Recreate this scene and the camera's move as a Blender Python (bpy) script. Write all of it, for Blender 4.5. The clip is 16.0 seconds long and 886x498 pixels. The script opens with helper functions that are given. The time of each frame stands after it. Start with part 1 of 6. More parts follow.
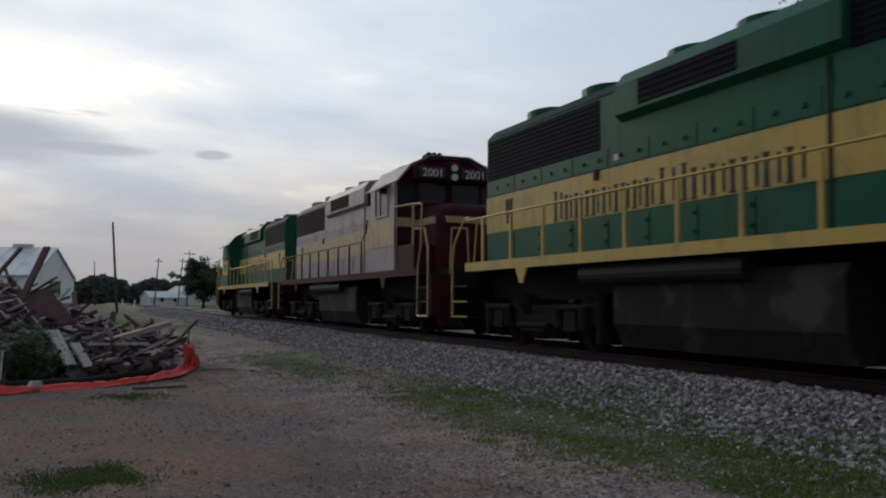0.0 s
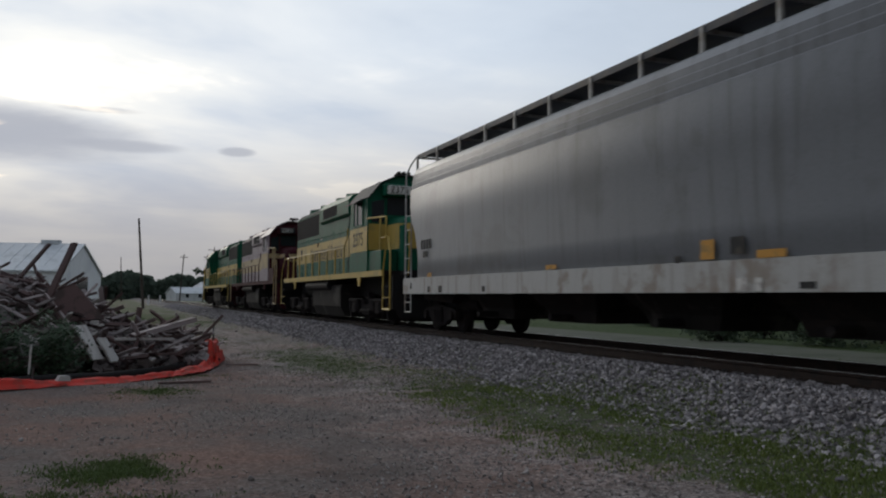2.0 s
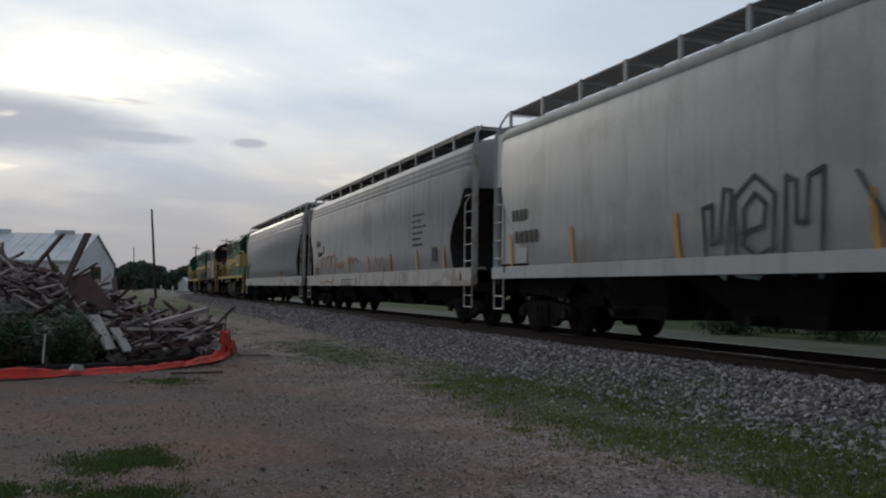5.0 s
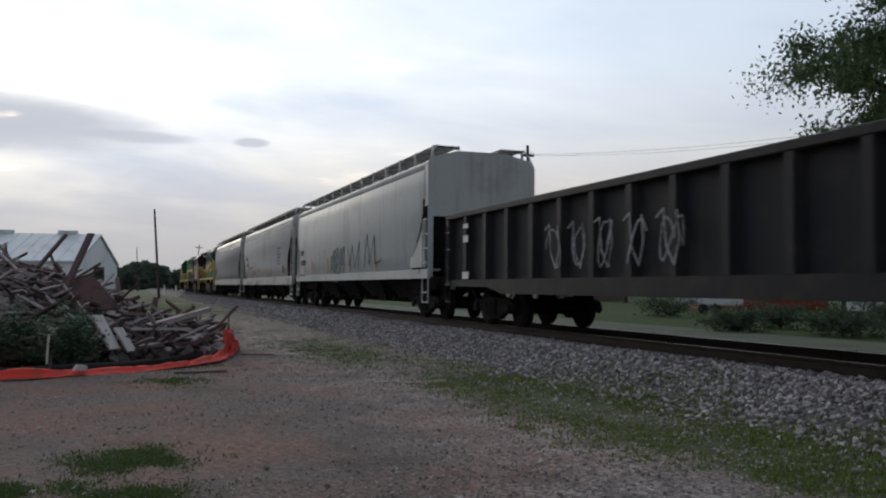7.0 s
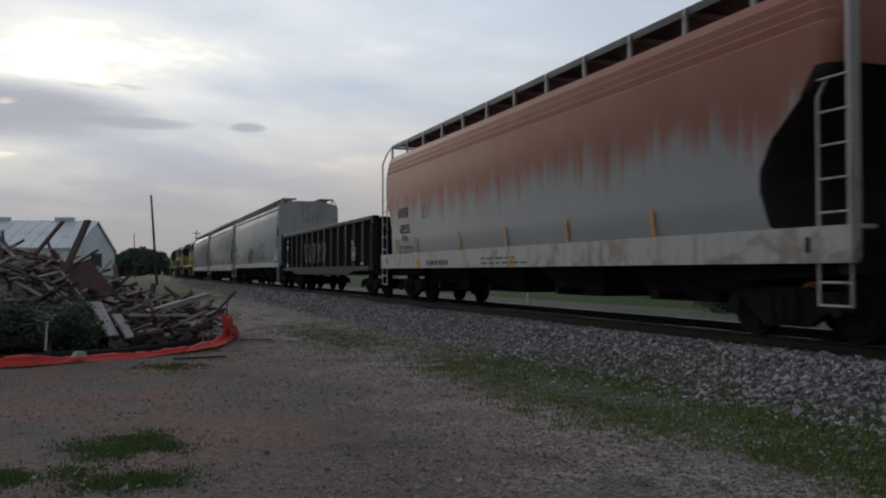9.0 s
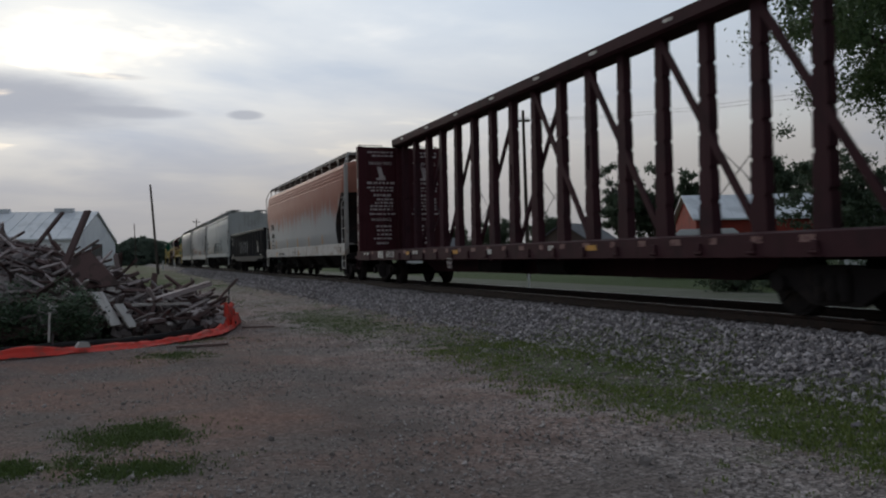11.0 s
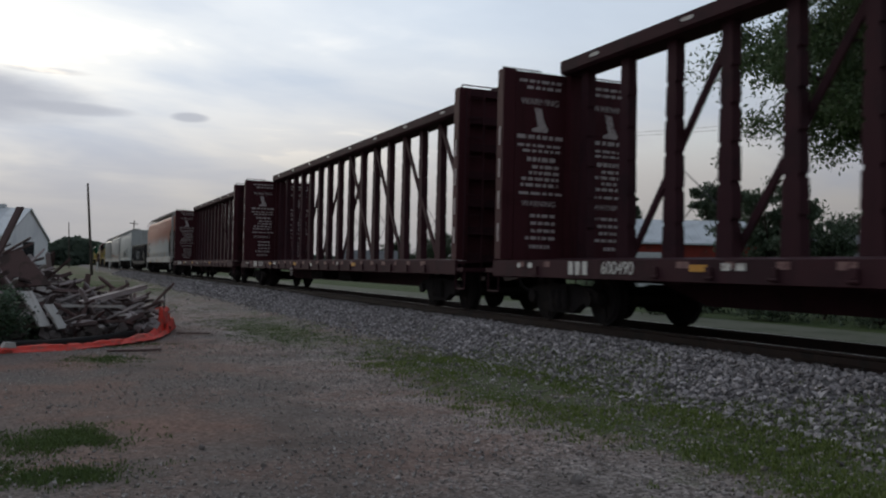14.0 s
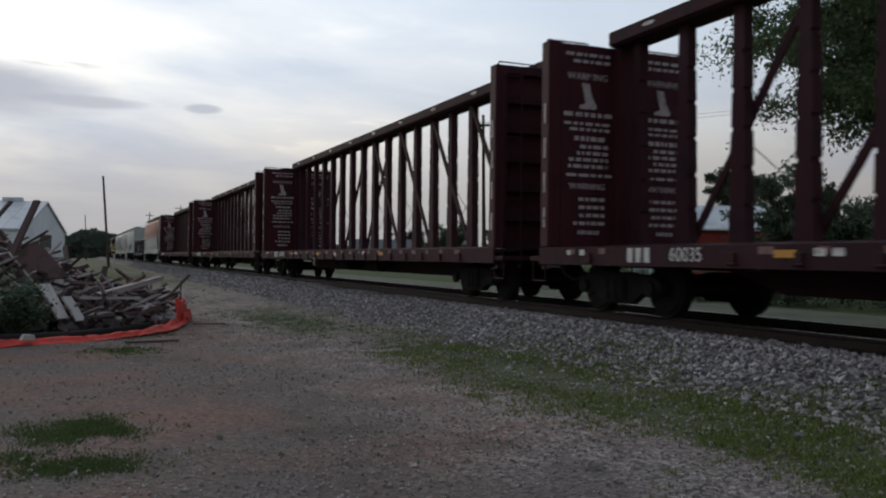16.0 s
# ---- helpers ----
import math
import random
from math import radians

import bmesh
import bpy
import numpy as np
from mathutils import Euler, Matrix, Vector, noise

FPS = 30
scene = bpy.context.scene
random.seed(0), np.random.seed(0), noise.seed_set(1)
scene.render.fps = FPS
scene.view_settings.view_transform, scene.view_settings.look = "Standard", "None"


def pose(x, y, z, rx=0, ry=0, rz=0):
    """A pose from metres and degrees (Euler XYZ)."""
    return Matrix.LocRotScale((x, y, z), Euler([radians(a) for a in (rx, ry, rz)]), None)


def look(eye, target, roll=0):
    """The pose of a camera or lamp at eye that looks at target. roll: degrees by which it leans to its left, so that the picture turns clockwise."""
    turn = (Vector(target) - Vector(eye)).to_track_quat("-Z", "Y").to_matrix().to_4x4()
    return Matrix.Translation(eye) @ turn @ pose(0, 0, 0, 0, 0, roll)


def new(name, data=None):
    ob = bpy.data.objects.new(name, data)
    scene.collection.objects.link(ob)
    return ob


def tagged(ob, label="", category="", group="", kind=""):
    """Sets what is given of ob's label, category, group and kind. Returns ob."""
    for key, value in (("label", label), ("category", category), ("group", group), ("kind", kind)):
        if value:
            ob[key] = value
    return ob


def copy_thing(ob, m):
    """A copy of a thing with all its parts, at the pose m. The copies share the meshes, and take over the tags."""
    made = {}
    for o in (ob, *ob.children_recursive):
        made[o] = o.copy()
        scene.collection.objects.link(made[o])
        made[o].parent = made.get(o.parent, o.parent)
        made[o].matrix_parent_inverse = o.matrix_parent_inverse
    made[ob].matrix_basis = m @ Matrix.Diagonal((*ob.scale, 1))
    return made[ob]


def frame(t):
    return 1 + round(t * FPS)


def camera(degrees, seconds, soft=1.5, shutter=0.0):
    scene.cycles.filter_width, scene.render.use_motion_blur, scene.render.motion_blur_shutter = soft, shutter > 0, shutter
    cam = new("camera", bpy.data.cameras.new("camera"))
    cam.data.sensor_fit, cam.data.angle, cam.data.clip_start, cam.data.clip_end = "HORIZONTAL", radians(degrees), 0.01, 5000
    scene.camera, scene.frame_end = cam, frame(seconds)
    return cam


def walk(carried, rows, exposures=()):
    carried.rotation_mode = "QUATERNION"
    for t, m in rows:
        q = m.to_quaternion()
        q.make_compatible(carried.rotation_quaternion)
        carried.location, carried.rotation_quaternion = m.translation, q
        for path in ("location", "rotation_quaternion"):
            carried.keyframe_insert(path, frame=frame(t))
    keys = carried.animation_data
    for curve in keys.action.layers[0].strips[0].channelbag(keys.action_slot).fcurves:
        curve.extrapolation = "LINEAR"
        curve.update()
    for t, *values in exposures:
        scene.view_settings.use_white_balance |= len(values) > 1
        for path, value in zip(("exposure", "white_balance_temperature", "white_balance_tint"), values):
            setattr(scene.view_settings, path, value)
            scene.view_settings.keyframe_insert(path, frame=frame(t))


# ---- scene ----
# The clip is filmed by hand from one standing place beside the track.
# +y runs along the track the way the train travels, +x towards the track, z = 0 on the lot.
EYE = (0.0, 0.0, 1.55)
cam = camera(54.0, 16.0, 2.1, 0.2)
TURN = [
    (0.0, 93.45, -0.30, -22.40),
    (0.5, 93.24, -0.59, -21.75),
    (1.0, 93.31, -0.60, -21.30),
    (1.5, 93.26, -0.41, -20.96),
    (2.0, 93.22, -0.48, -20.89),
    (2.5, 93.14, -0.74, -20.97),
    (3.0, 93.10, -0.83, -20.52),
    (3.5, 93.03, -0.78, -19.78),
    (4.0, 92.88, -0.61, -19.44),
    (4.5, 92.64, -0.78, -19.81),
    (5.0, 92.68, -0.78, -20.15),
    (7.5, 92.49, -0.35, -19.89),
    (8.0, 92.23, -0.16, -19.97),
    (8.5, 91.87, -0.09, -20.11),
    (11.0, 90.45, 1.04, -20.05),
    (11.5, 90.83, 0.59, -22.45),
    (12.0, 90.81, -0.52, -23.33),
    (12.5, 91.61, -1.08, -23.65),
    (13.0, 91.84, -1.29, -23.87),
    (13.5, 91.59, -1.25, -23.94),
    (14.0, 91.36, -1.28, -23.88),
    (14.5, 91.38, -1.47, -23.72),
    (15.0, 91.24, -1.11, -23.37),
    (15.5, 90.93, -0.91, -23.08),
    (16.0, 90.58, -0.65, -22.93),
]
walk(cam, [(t, pose(*EYE, rx, ry, rz)) for t, rx, ry, rz in TURN], [(0.0, 0.0), (2.5, 0.0), (3.9, -0.22), (4.6, -0.05), (5.5, 0.0), (7.0, 0.32), (7.6, 0.32), (8.1, 0.08), (8.6, -0.12), (10.8, -0.08), (12.5, 0.0), (13.5, 0.0), (14.6, 0.13), (16.0, 0.13)])

# ---- sky and sun ----
SUN_AZ, SUN_EL = -8.0, 17.0
SUN_DIR = Vector((math.sin(radians(SUN_AZ)) * math.cos(radians(SUN_EL)),
                  math.cos(radians(SUN_AZ)) * math.cos(radians(SUN_EL)), math.sin(radians(SUN_EL))))


class Nodes:
    """Short hand for node trees."""

    def __init__(self, tree):
        self.tree = tree

    def add(self, kind):
        return self.tree.nodes.new(kind)

    def put(self, socket, value):
        if isinstance(value, bpy.types.NodeSocket):
            self.tree.links.new(value, socket)
        elif value is not None:
            socket.default_value = value

    def math(self, op, a, b=None, c=None, clamp=False):
        n = self.add("ShaderNodeMath")
        n.operation, n.use_clamp = op, clamp
        for s, v in zip(n.inputs, (a, b, c)):
            self.put(s, v)
        return n.outputs[0]

    def vec(self, op, a, b=None, out=0):
        n = self.add("ShaderNodeVectorMath")
        n.operation = op
        for s, v in zip(n.inputs, (a, b)):
            self.put(s, v)
        return n.outputs[out]

    def noise(self, vector, scale, detail=4.0, rough=0.55, distortion=0.0):
        n = self.add("ShaderNodeTexNoise")
        self.put(n.inputs["Vector"], vector)
        self.put(n.inputs["Scale"], scale)
        self.put(n.inputs["Detail"], detail)
        self.put(n.inputs["Roughness"], rough)
        self.put(n.inputs["Distortion"], distortion)
        return n.outputs["Fac"]

    def ramp(self, fac, lo, hi, a=0.0, b=1.0, smooth=True):
        n = self.add("ShaderNodeMapRange")
        n.interpolation_type = "SMOOTHSTEP" if smooth else "LINEAR"
        for s, v in zip(n.inputs, (fac, lo, hi, a, b)):
            self.put(s, v)
        return n.outputs[0]

    def mix(self, fac, a, b, blend="MIX"):
        n = self.add("ShaderNodeMix")
        n.data_type, n.blend_type = "RGBA", blend
        self.put(n.inputs[0], fac)
        self.put(n.inputs[6], (*a, 1) if isinstance(a, tuple) else a)
        self.put(n.inputs[7], (*b, 1) if isinstance(b, tuple) else b)
        return n.outputs[2]

    def scaled(self, vector, x, y, z):
        n = self.add("ShaderNodeMapping")
        self.put(n.inputs["Vector"], vector)
        n.inputs["Scale"].default_value = (x, y, z)
        return n.outputs[0]

    def split(self, vector):
        n = self.add("ShaderNodeSeparateXYZ")
        self.put(n.inputs[0], vector)
        return n.outputs

    def join(self, x, y, z):
        n = self.add("ShaderNodeCombineXYZ")
        for s, v in zip(n.inputs, (x, y, z)):
            self.put(s, v)
        return n.outputs[0]


def make_sky():
    world = bpy.data.worlds.new("evening_sky")
    scene.world = world
    world.use_nodes = True
    world.node_tree.nodes.clear()
    k = Nodes(world.node_tree)
    sky = k.add("ShaderNodeTexSky")
    sky.sky_type, sky.sun_disc = "NISHITA", False
    sky.sun_elevation, sky.sun_rotation = radians(SUN_EL), radians(SUN_AZ)
    sky.air_density, sky.dust_density = 1.0, 2.0
    d = k.vec("NORMALIZE", k.add("ShaderNodeTexCoord").outputs["Generated"])
    x, y, z = k.split(d)
    up = k.math("MAXIMUM", z, 0.0)
    # the cloud deck lies flat overhead and crowds towards the horizon
    flat = k.math("ADD", up, 0.16)
    deck = k.join(k.math("DIVIDE", x, flat), k.math("DIVIDE", y, flat), 0.0)
    big = k.noise(k.scaled(deck, 0.42, 0.34, 1.0), 1.0, 5.0, 0.5, 0.6)
    fine = k.noise(k.scaled(deck, 1.1, 1.7, 1.0), 1.3, 5.0, 0.55, 0.4)
    thick = k.math("ADD", k.math("MULTIPLY", big, 0.78), k.math("MULTIPLY", fine, 0.22))
    near = k.math("MAXIMUM", k.vec("DOT_PRODUCT", d, tuple(SUN_DIR), 1), 0.0)
    glow = k.math("POWER", near, 14.0)
    wide = k.math("POWER", near, 1.5)
    lit = k.mix(k.ramp(up, 0.03, 0.30), (0.66, 0.61, 0.55), (0.63, 0.72, 0.84))
    lit = k.mix(k.math("MULTIPLY", glow, 0.8), lit, (1.05, 1.01, 0.92))
    dark = k.mix(k.ramp(up, 0.0, 0.25), (0.50, 0.50, 0.54), (0.50, 0.58, 0.70))
    cloud = k.mix(k.ramp(thick, 0.44, 0.62), lit, dark)
    # low belt of grey haze, a grey bank over the lot and one small lens of cloud beside it
    cloud = k.mix(k.ramp(up, 0.0, 0.19, 0.92, 0.0), cloud, (0.335, 0.332, 0.352))
    side = k.math("ARCTAN2", x, y)
    ragged = k.math("MULTIPLY", k.math("SUBTRACT", k.noise(k.scaled(d, 7.0, 7.0, 30.0), 1.0, 5.0, 0.6), 0.5), 0.9)
    for azimuth, lift, wide_by, high_by, depth in ((-9.0, 0.165, 0.22, 0.036, 0.95), (7.4, 0.160, 0.023, 0.006, 0.75), (0.5, 0.160, 0.07, 0.008, 0.7), (-1.0, 0.196, 0.05, 0.004, 0.45)):
        u = k.math("DIVIDE", k.math("SUBTRACT", side, radians(azimuth)), wide_by)
        v = k.math("DIVIDE", k.math("SUBTRACT", up, lift), high_by)
        r = k.math("ADD", k.math("ADD", k.math("MULTIPLY", u, u), k.math("MULTIPLY", v, v)), ragged)
        cloud = k.mix(k.ramp(r, 0.2, 1.1, depth, 0.0), cloud, (0.40, 0.42, 0.475))
    level = k.math("ADD", 0.50, k.math("MULTIPLY", wide, 0.62))
    cloud = k.vec("SCALE", cloud, None)
    k.put(cloud.node.inputs["Scale"], level)
    blue = k.vec("SCALE", sky.outputs[0], None)
    k.put(blue.node.inputs["Scale"], 0.12)
    gap = k.math("MAXIMUM", k.ramp(thick, 0.38, 0.48, 0.25, 1.0), k.ramp(up, 0.10, 0.28, 1.0, 0.0))
    both = k.mix(gap, blue, cloud)
    bg = k.add("ShaderNodeBackground")
    k.put(bg.inputs[0], both)
    k.put(bg.inputs[1], 1.0)
    k.put(k.add("ShaderNodeOutputWorld").inputs[0], bg.outputs[0])


make_sky()
sun = new("sun", bpy.data.lights.new("sun", "SUN"))
sun.data.energy, sun.data.angle, sun.data.color = 0.5, radians(20), (1.0, 0.93, 0.82)
sun.matrix_world = look((0, 60, 40), Vector((0, 60, 40)) - SUN_DIR)


# ---- materials ----
def material(name, colour, rough=0.7, metal=0.0, spot=None, spot_at=(0.5, 0.62), spot_scale=2.0, grain=30.0,
             grain_amount=0.12, bump=0.15, stretch=(1, 1, 1), streak=None, streak_amount=0.0, jitter=0.0, gloss=0.22):
    """A worn surface: base colour, stains of a second colour, streaks that run down, fine grain and relief."""
    m = bpy.data.materials.new(name)
    m.use_nodes = True
    k = Nodes(m.node_tree)
    bsdf = m.node_tree.nodes["Principled BSDF"]
    at = k.scaled(k.add("ShaderNodeTexCoord").outputs["Object"], *stretch)
    shade = k.noise(at, grain, 5.0, 0.65)
    col = (*colour, 1)
    if spot:
        wide = k.noise(at, spot_scale, 6.0, 0.62, 0.4)
        col = k.mix(k.ramp(wide, *spot_at), colour, spot)
    if streak:
        run = k.noise(k.scaled(at, 5.0, 5.0, 0.35), 1.0, 5.0, 0.65)
        col = k.mix(k.ramp(run, 0.48, 0.72, 0.0, streak_amount), col if not isinstance(col, tuple) else colour, streak)
    value = k.ramp(shade, 0.25, 0.75, 1 - grain_amount, 1 + grain_amount, False)
    if jitter:
        value = k.math("MULTIPLY", value, k.ramp(k.add("ShaderNodeObjectInfo").outputs["Random"], 0, 1, 1 - jitter, 1 + jitter, False))
    tint = k.vec("SCALE", col if not isinstance(col, tuple) else col[:3], None)
    k.put(tint.node.inputs["Scale"], value)
    k.put(bsdf.inputs["Base Color"], tint)
    k.put(bsdf.inputs["Roughness"], k.ramp(shade, 0.3, 0.7, max(rough - 0.1, 0.05), min(rough + 0.1, 1.0), False))
    bsdf.inputs["Metallic"].default_value = metal
    bsdf.inputs["Specular IOR Level"].default_value = gloss
    if bump:
        b = k.add("ShaderNodeBump")
        b.inputs["Strength"].default_value = bump
        b.inputs["Distance"].default_value = 0.01
        k.put(b.inputs["Height"], shade)
        k.put(bsdf.inputs["Normal"], b.outputs[0])
    return m


GREEN = material("green_engine_paint", (0.008, 0.095, 0.052), 0.5, spot=(0.012, 0.075, 0.042), spot_scale=0.8, streak=(0.012, 0.048, 0.030), streak_amount=0.6, bump=0.05, gloss=0.12)
YELLOW = material("yellow_engine_paint", (0.48, 0.33, 0.078), 0.5, spot=(0.38, 0.28, 0.08), spot_scale=1.2, streak=(0.25, 0.19, 0.08), streak_amount=0.5, bump=0.05)
SILVER = material("faded_silver_paint", (0.30, 0.245, 0.265), 0.5, spot=(0.22, 0.165, 0.18), spot_scale=0.7, streak=(0.16, 0.11, 0.12), streak_amount=0.6, bump=0.06)
TAN = material("faded_tan_stripe", (0.42, 0.31, 0.16), 0.55, spot=(0.33, 0.25, 0.17), streak=(0.2, 0.15, 0.1), streak_amount=0.4, bump=0.05)
MAROON = material("maroon_engine_paint", (0.046, 0.009, 0.013), 0.62, spot=(0.05, 0.015, 0.018), streak=(0.03, 0.012, 0.012), streak_amount=0.5, bump=0.05, gloss=0.06)
BLACK = material("black_steel", (0.020, 0.019, 0.019), 0.7, spot=(0.022, 0.019, 0.017), spot_scale=2.5, bump=0.1, gloss=0.10)
GRIME = material("grimy_running_gear", (0.022, 0.019, 0.019), 0.95, spot=(0.030, 0.025, 0.023), spot_scale=3.0, bump=0.3, gloss=0.05)
TANK = material("grimy_tank_steel", (0.022, 0.020, 0.019), 0.8, spot=(0.055, 0.050, 0.046), spot_scale=1.1, spot_at=(0.52, 0.64), streak=(0.014, 0.013, 0.013), streak_amount=0.7, gloss=0.08)
GRILLE = material("dark_grille", (0.013, 0.013, 0.016), 0.8, bump=0.3, grain=60, gloss=0.05)
ROOFGREY = material("worn_grey_roof", (0.050, 0.046, 0.045), 0.7, spot=(0.075, 0.068, 0.065), streak=(0.05, 0.04, 0.04), streak_amount=0.5)
LAMP_GLASS = material("lamp_glass", (0.5, 0.5, 0.5), 0.1, bump=0)
WHITE_PAINT = material("white_lettering", (0.62, 0.60, 0.56), 0.7, spot=(0.40, 0.36, 0.33), spot_scale=6.0, bump=0)
BLACK_PAINT = material("black_lettering", (0.025, 0.025, 0.025), 0.7, spot=(0.07, 0.06, 0.05), spot_scale=6.0, bump=0)
OCHRE_PAINT = material("ochre_reflector", (0.55, 0.27, 0.05), 0.6, spot=(0.35, 0.2, 0.06), spot_scale=5.0, bump=0)
RED_PAINT = material("faded_red_spray", (0.36, 0.17, 0.12), 0.7, spot=(0.36, 0.28, 0.24), spot_scale=3.0, bump=0)
INK = material("dark_spray", (0.035, 0.05, 0.06), 0.7, spot=(0.07, 0.10, 0.10), spot_scale=2.0, bump=0)
CHALK = material("pale_spray", (0.30, 0.30, 0.31), 0.8, spot=(0.12, 0.12, 0.12), spot_scale=3.0, bump=0)
HOPPER_GREY = material("pale_grey_car_paint", (0.36, 0.36, 0.36), 0.5, spot=(0.29, 0.285, 0.275), spot_scale=0.5, streak=(0.20, 0.18, 0.155), streak_amount=0.55, bump=0.04)
HOPPER_DULL = material("dull_grey_car_paint", (0.205, 0.21, 0.22), 0.36, spot=(0.17, 0.172, 0.175), spot_scale=0.5, streak=(0.10, 0.095, 0.09), streak_amount=0.5, bump=0.03, gloss=0.5)
HOPPER_WHITE = material("off_white_car_paint", (0.43, 0.44, 0.43), 0.5, spot=(0.36, 0.365, 0.35), spot_scale=0.5, streak=(0.27, 0.25, 0.22), streak_amount=0.5, bump=0.04)
SILL_WHITE = material("dirty_white_sill", (0.44, 0.43, 0.41), 0.55, spot=(0.30, 0.26, 0.22), spot_scale=1.5, streak=(0.22, 0.16, 0.12), streak_amount=0.6, bump=0.04)
GALV = material("galvanised_grating", (0.07, 0.07, 0.075), 0.6, 0.3, spot=(0.10, 0.09, 0.08), grain=50, bump=0.3)
GONDOLA = material("black_gondola_steel", (0.018, 0.018, 0.021), 0.6, spot=(0.028, 0.026, 0.026), spot_scale=1.2, streak=(0.035, 0.03, 0.03), streak_amount=0.4, bump=0.1, gloss=0.12)
BEAM_RED = material("oxide_red_car_steel", (0.060, 0.0170, 0.0215), 0.65, spot=(0.050, 0.0135, 0.017), spot_scale=1.2, streak=(0.03, 0.011, 0.012), streak_amount=0.6, bump=0.12, gloss=0.12)
# darker copy of the oxide red, shade put into the colour; streaks are wear
BEAM_SHADE = material("shaded_oxide_red_steel", (0.048, 0.0185, 0.023), 0.75, spot=(0.036, 0.016, 0.020), spot_scale=1.2, streak=(0.020, 0.012, 0.013), streak_amount=0.5, bump=0.12, gloss=0.1)
WORN_PAINT = material("worn_white_stencil", (0.46, 0.40, 0.39), 0.8, spot=(0.09, 0.03, 0.033), spot_scale=7.0, spot_at=(0.52, 0.74), bump=0)
# grime plus the deep shade of the open end bays, both in the colour
SLOPE_SHEET = material("grimy_shaded_slope_sheet", (0.030, 0.026, 0.026), 0.85, spot=(0.05, 0.035, 0.03), spot_scale=1.5, bump=0.1, gloss=0.1)
FADED_MARK = material("faded_pink_mark", (0.22, 0.13, 0.12), 0.8, spot=(0.12, 0.06, 0.06), spot_scale=8.0, bump=0)
SOOT_GREEN = material("sooty_green_roof", (0.014, 0.040, 0.030), 0.75, spot=(0.022, 0.030, 0.026), spot_scale=0.9, streak=(0.015, 0.018, 0.017), streak_amount=0.6, bump=0.05, gloss=0.1)
RAIL_STEEL = material("rusty_rail", (0.030, 0.018, 0.014), 0.7, 0.1, spot=(0.018, 0.013, 0.011), spot_scale=5, bump=0.1)
RAIL_TOP = material("polished_rail_head", (0.35, 0.34, 0.33), 0.3, 0.9, bump=0.02)
TIE_WOOD = material("creosoted_tie", (0.045, 0.035, 0.03), 0.9, spot=(0.08, 0.065, 0.055), spot_scale=3, stretch=(0.3, 3, 3), bump=0.5, jitter=0.3)
POLE_WOOD = material("weathered_pole", (0.075, 0.06, 0.05), 0.9, spot=(0.045, 0.036, 0.03), stretch=(4, 4, 0.3), bump=0.4)
PLANK_GREY = material("weathered_plank", (0.33, 0.28, 0.27), 0.85, spot=(0.15, 0.115, 0.11), spot_scale=3, stretch=(1, 0.15, 1), bump=0.4, jitter=0.45)
PLANK_BROWN = material("broken_brown_timber", (0.092, 0.058, 0.054), 0.85, spot=(0.055, 0.04, 0.036), spot_scale=3, stretch=(1, 0.15, 1), bump=0.4, jitter=0.5)
PLANK_WHITE = material("white_painted_board", (0.52, 0.49, 0.46), 0.8, spot=(0.28, 0.23, 0.2), spot_scale=4, stretch=(1, 0.2, 1), bump=0.3, jitter=0.25)
BARN_WHITE = material("white_metal_siding", (0.80, 0.81, 0.82), 0.55, spot=(0.70, 0.71, 0.73), spot_scale=0.3, streak=(0.38, 0.36, 0.34), streak_amount=0.4, bump=0.05)
BARN_ROOF = material("pale_metal_roof", (0.60, 0.62, 0.64), 0.5, spot=(0.48, 0.50, 0.52), spot_scale=0.4, streak=(0.3, 0.27, 0.25), streak_amount=0.3, bump=0.05)
BARN_RED = material("red_barn_boards", (0.23, 0.036, 0.025), 0.75, spot=(0.17, 0.035, 0.026), spot_scale=1.0, streak=(0.2, 0.05, 0.04), streak_amount=0.3)
HOUSE_WHITE = material("white_house_siding", (0.60, 0.60, 0.60), 0.7, spot=(0.5, 0.5, 0.5), spot_scale=0.5)
HOUSE_DARK = material("brown_house_siding", (0.10, 0.07, 0.06), 0.7, spot=(0.07, 0.05, 0.045), spot_scale=0.5)
SHINGLE = material("grey_shingle", (0.13, 0.13, 0.135), 0.85, spot=(0.10, 0.10, 0.10), spot_scale=1.0)
WINDOW_DARK = material("dark_window", (0.02, 0.022, 0.025), 0.12, bump=0)
BARK = material("tree_bark", (0.055, 0.042, 0.034), 0.95, spot=(0.035, 0.028, 0.024), spot_scale=3, stretch=(3, 3, 0.6), bump=0.6)
CAR_PAINT = material("white_car_paint", (0.55, 0.56, 0.57), 0.3, bump=0)
TYRE = material("tyre_rubber", (0.02, 0.02, 0.02), 0.85, bump=0.1)


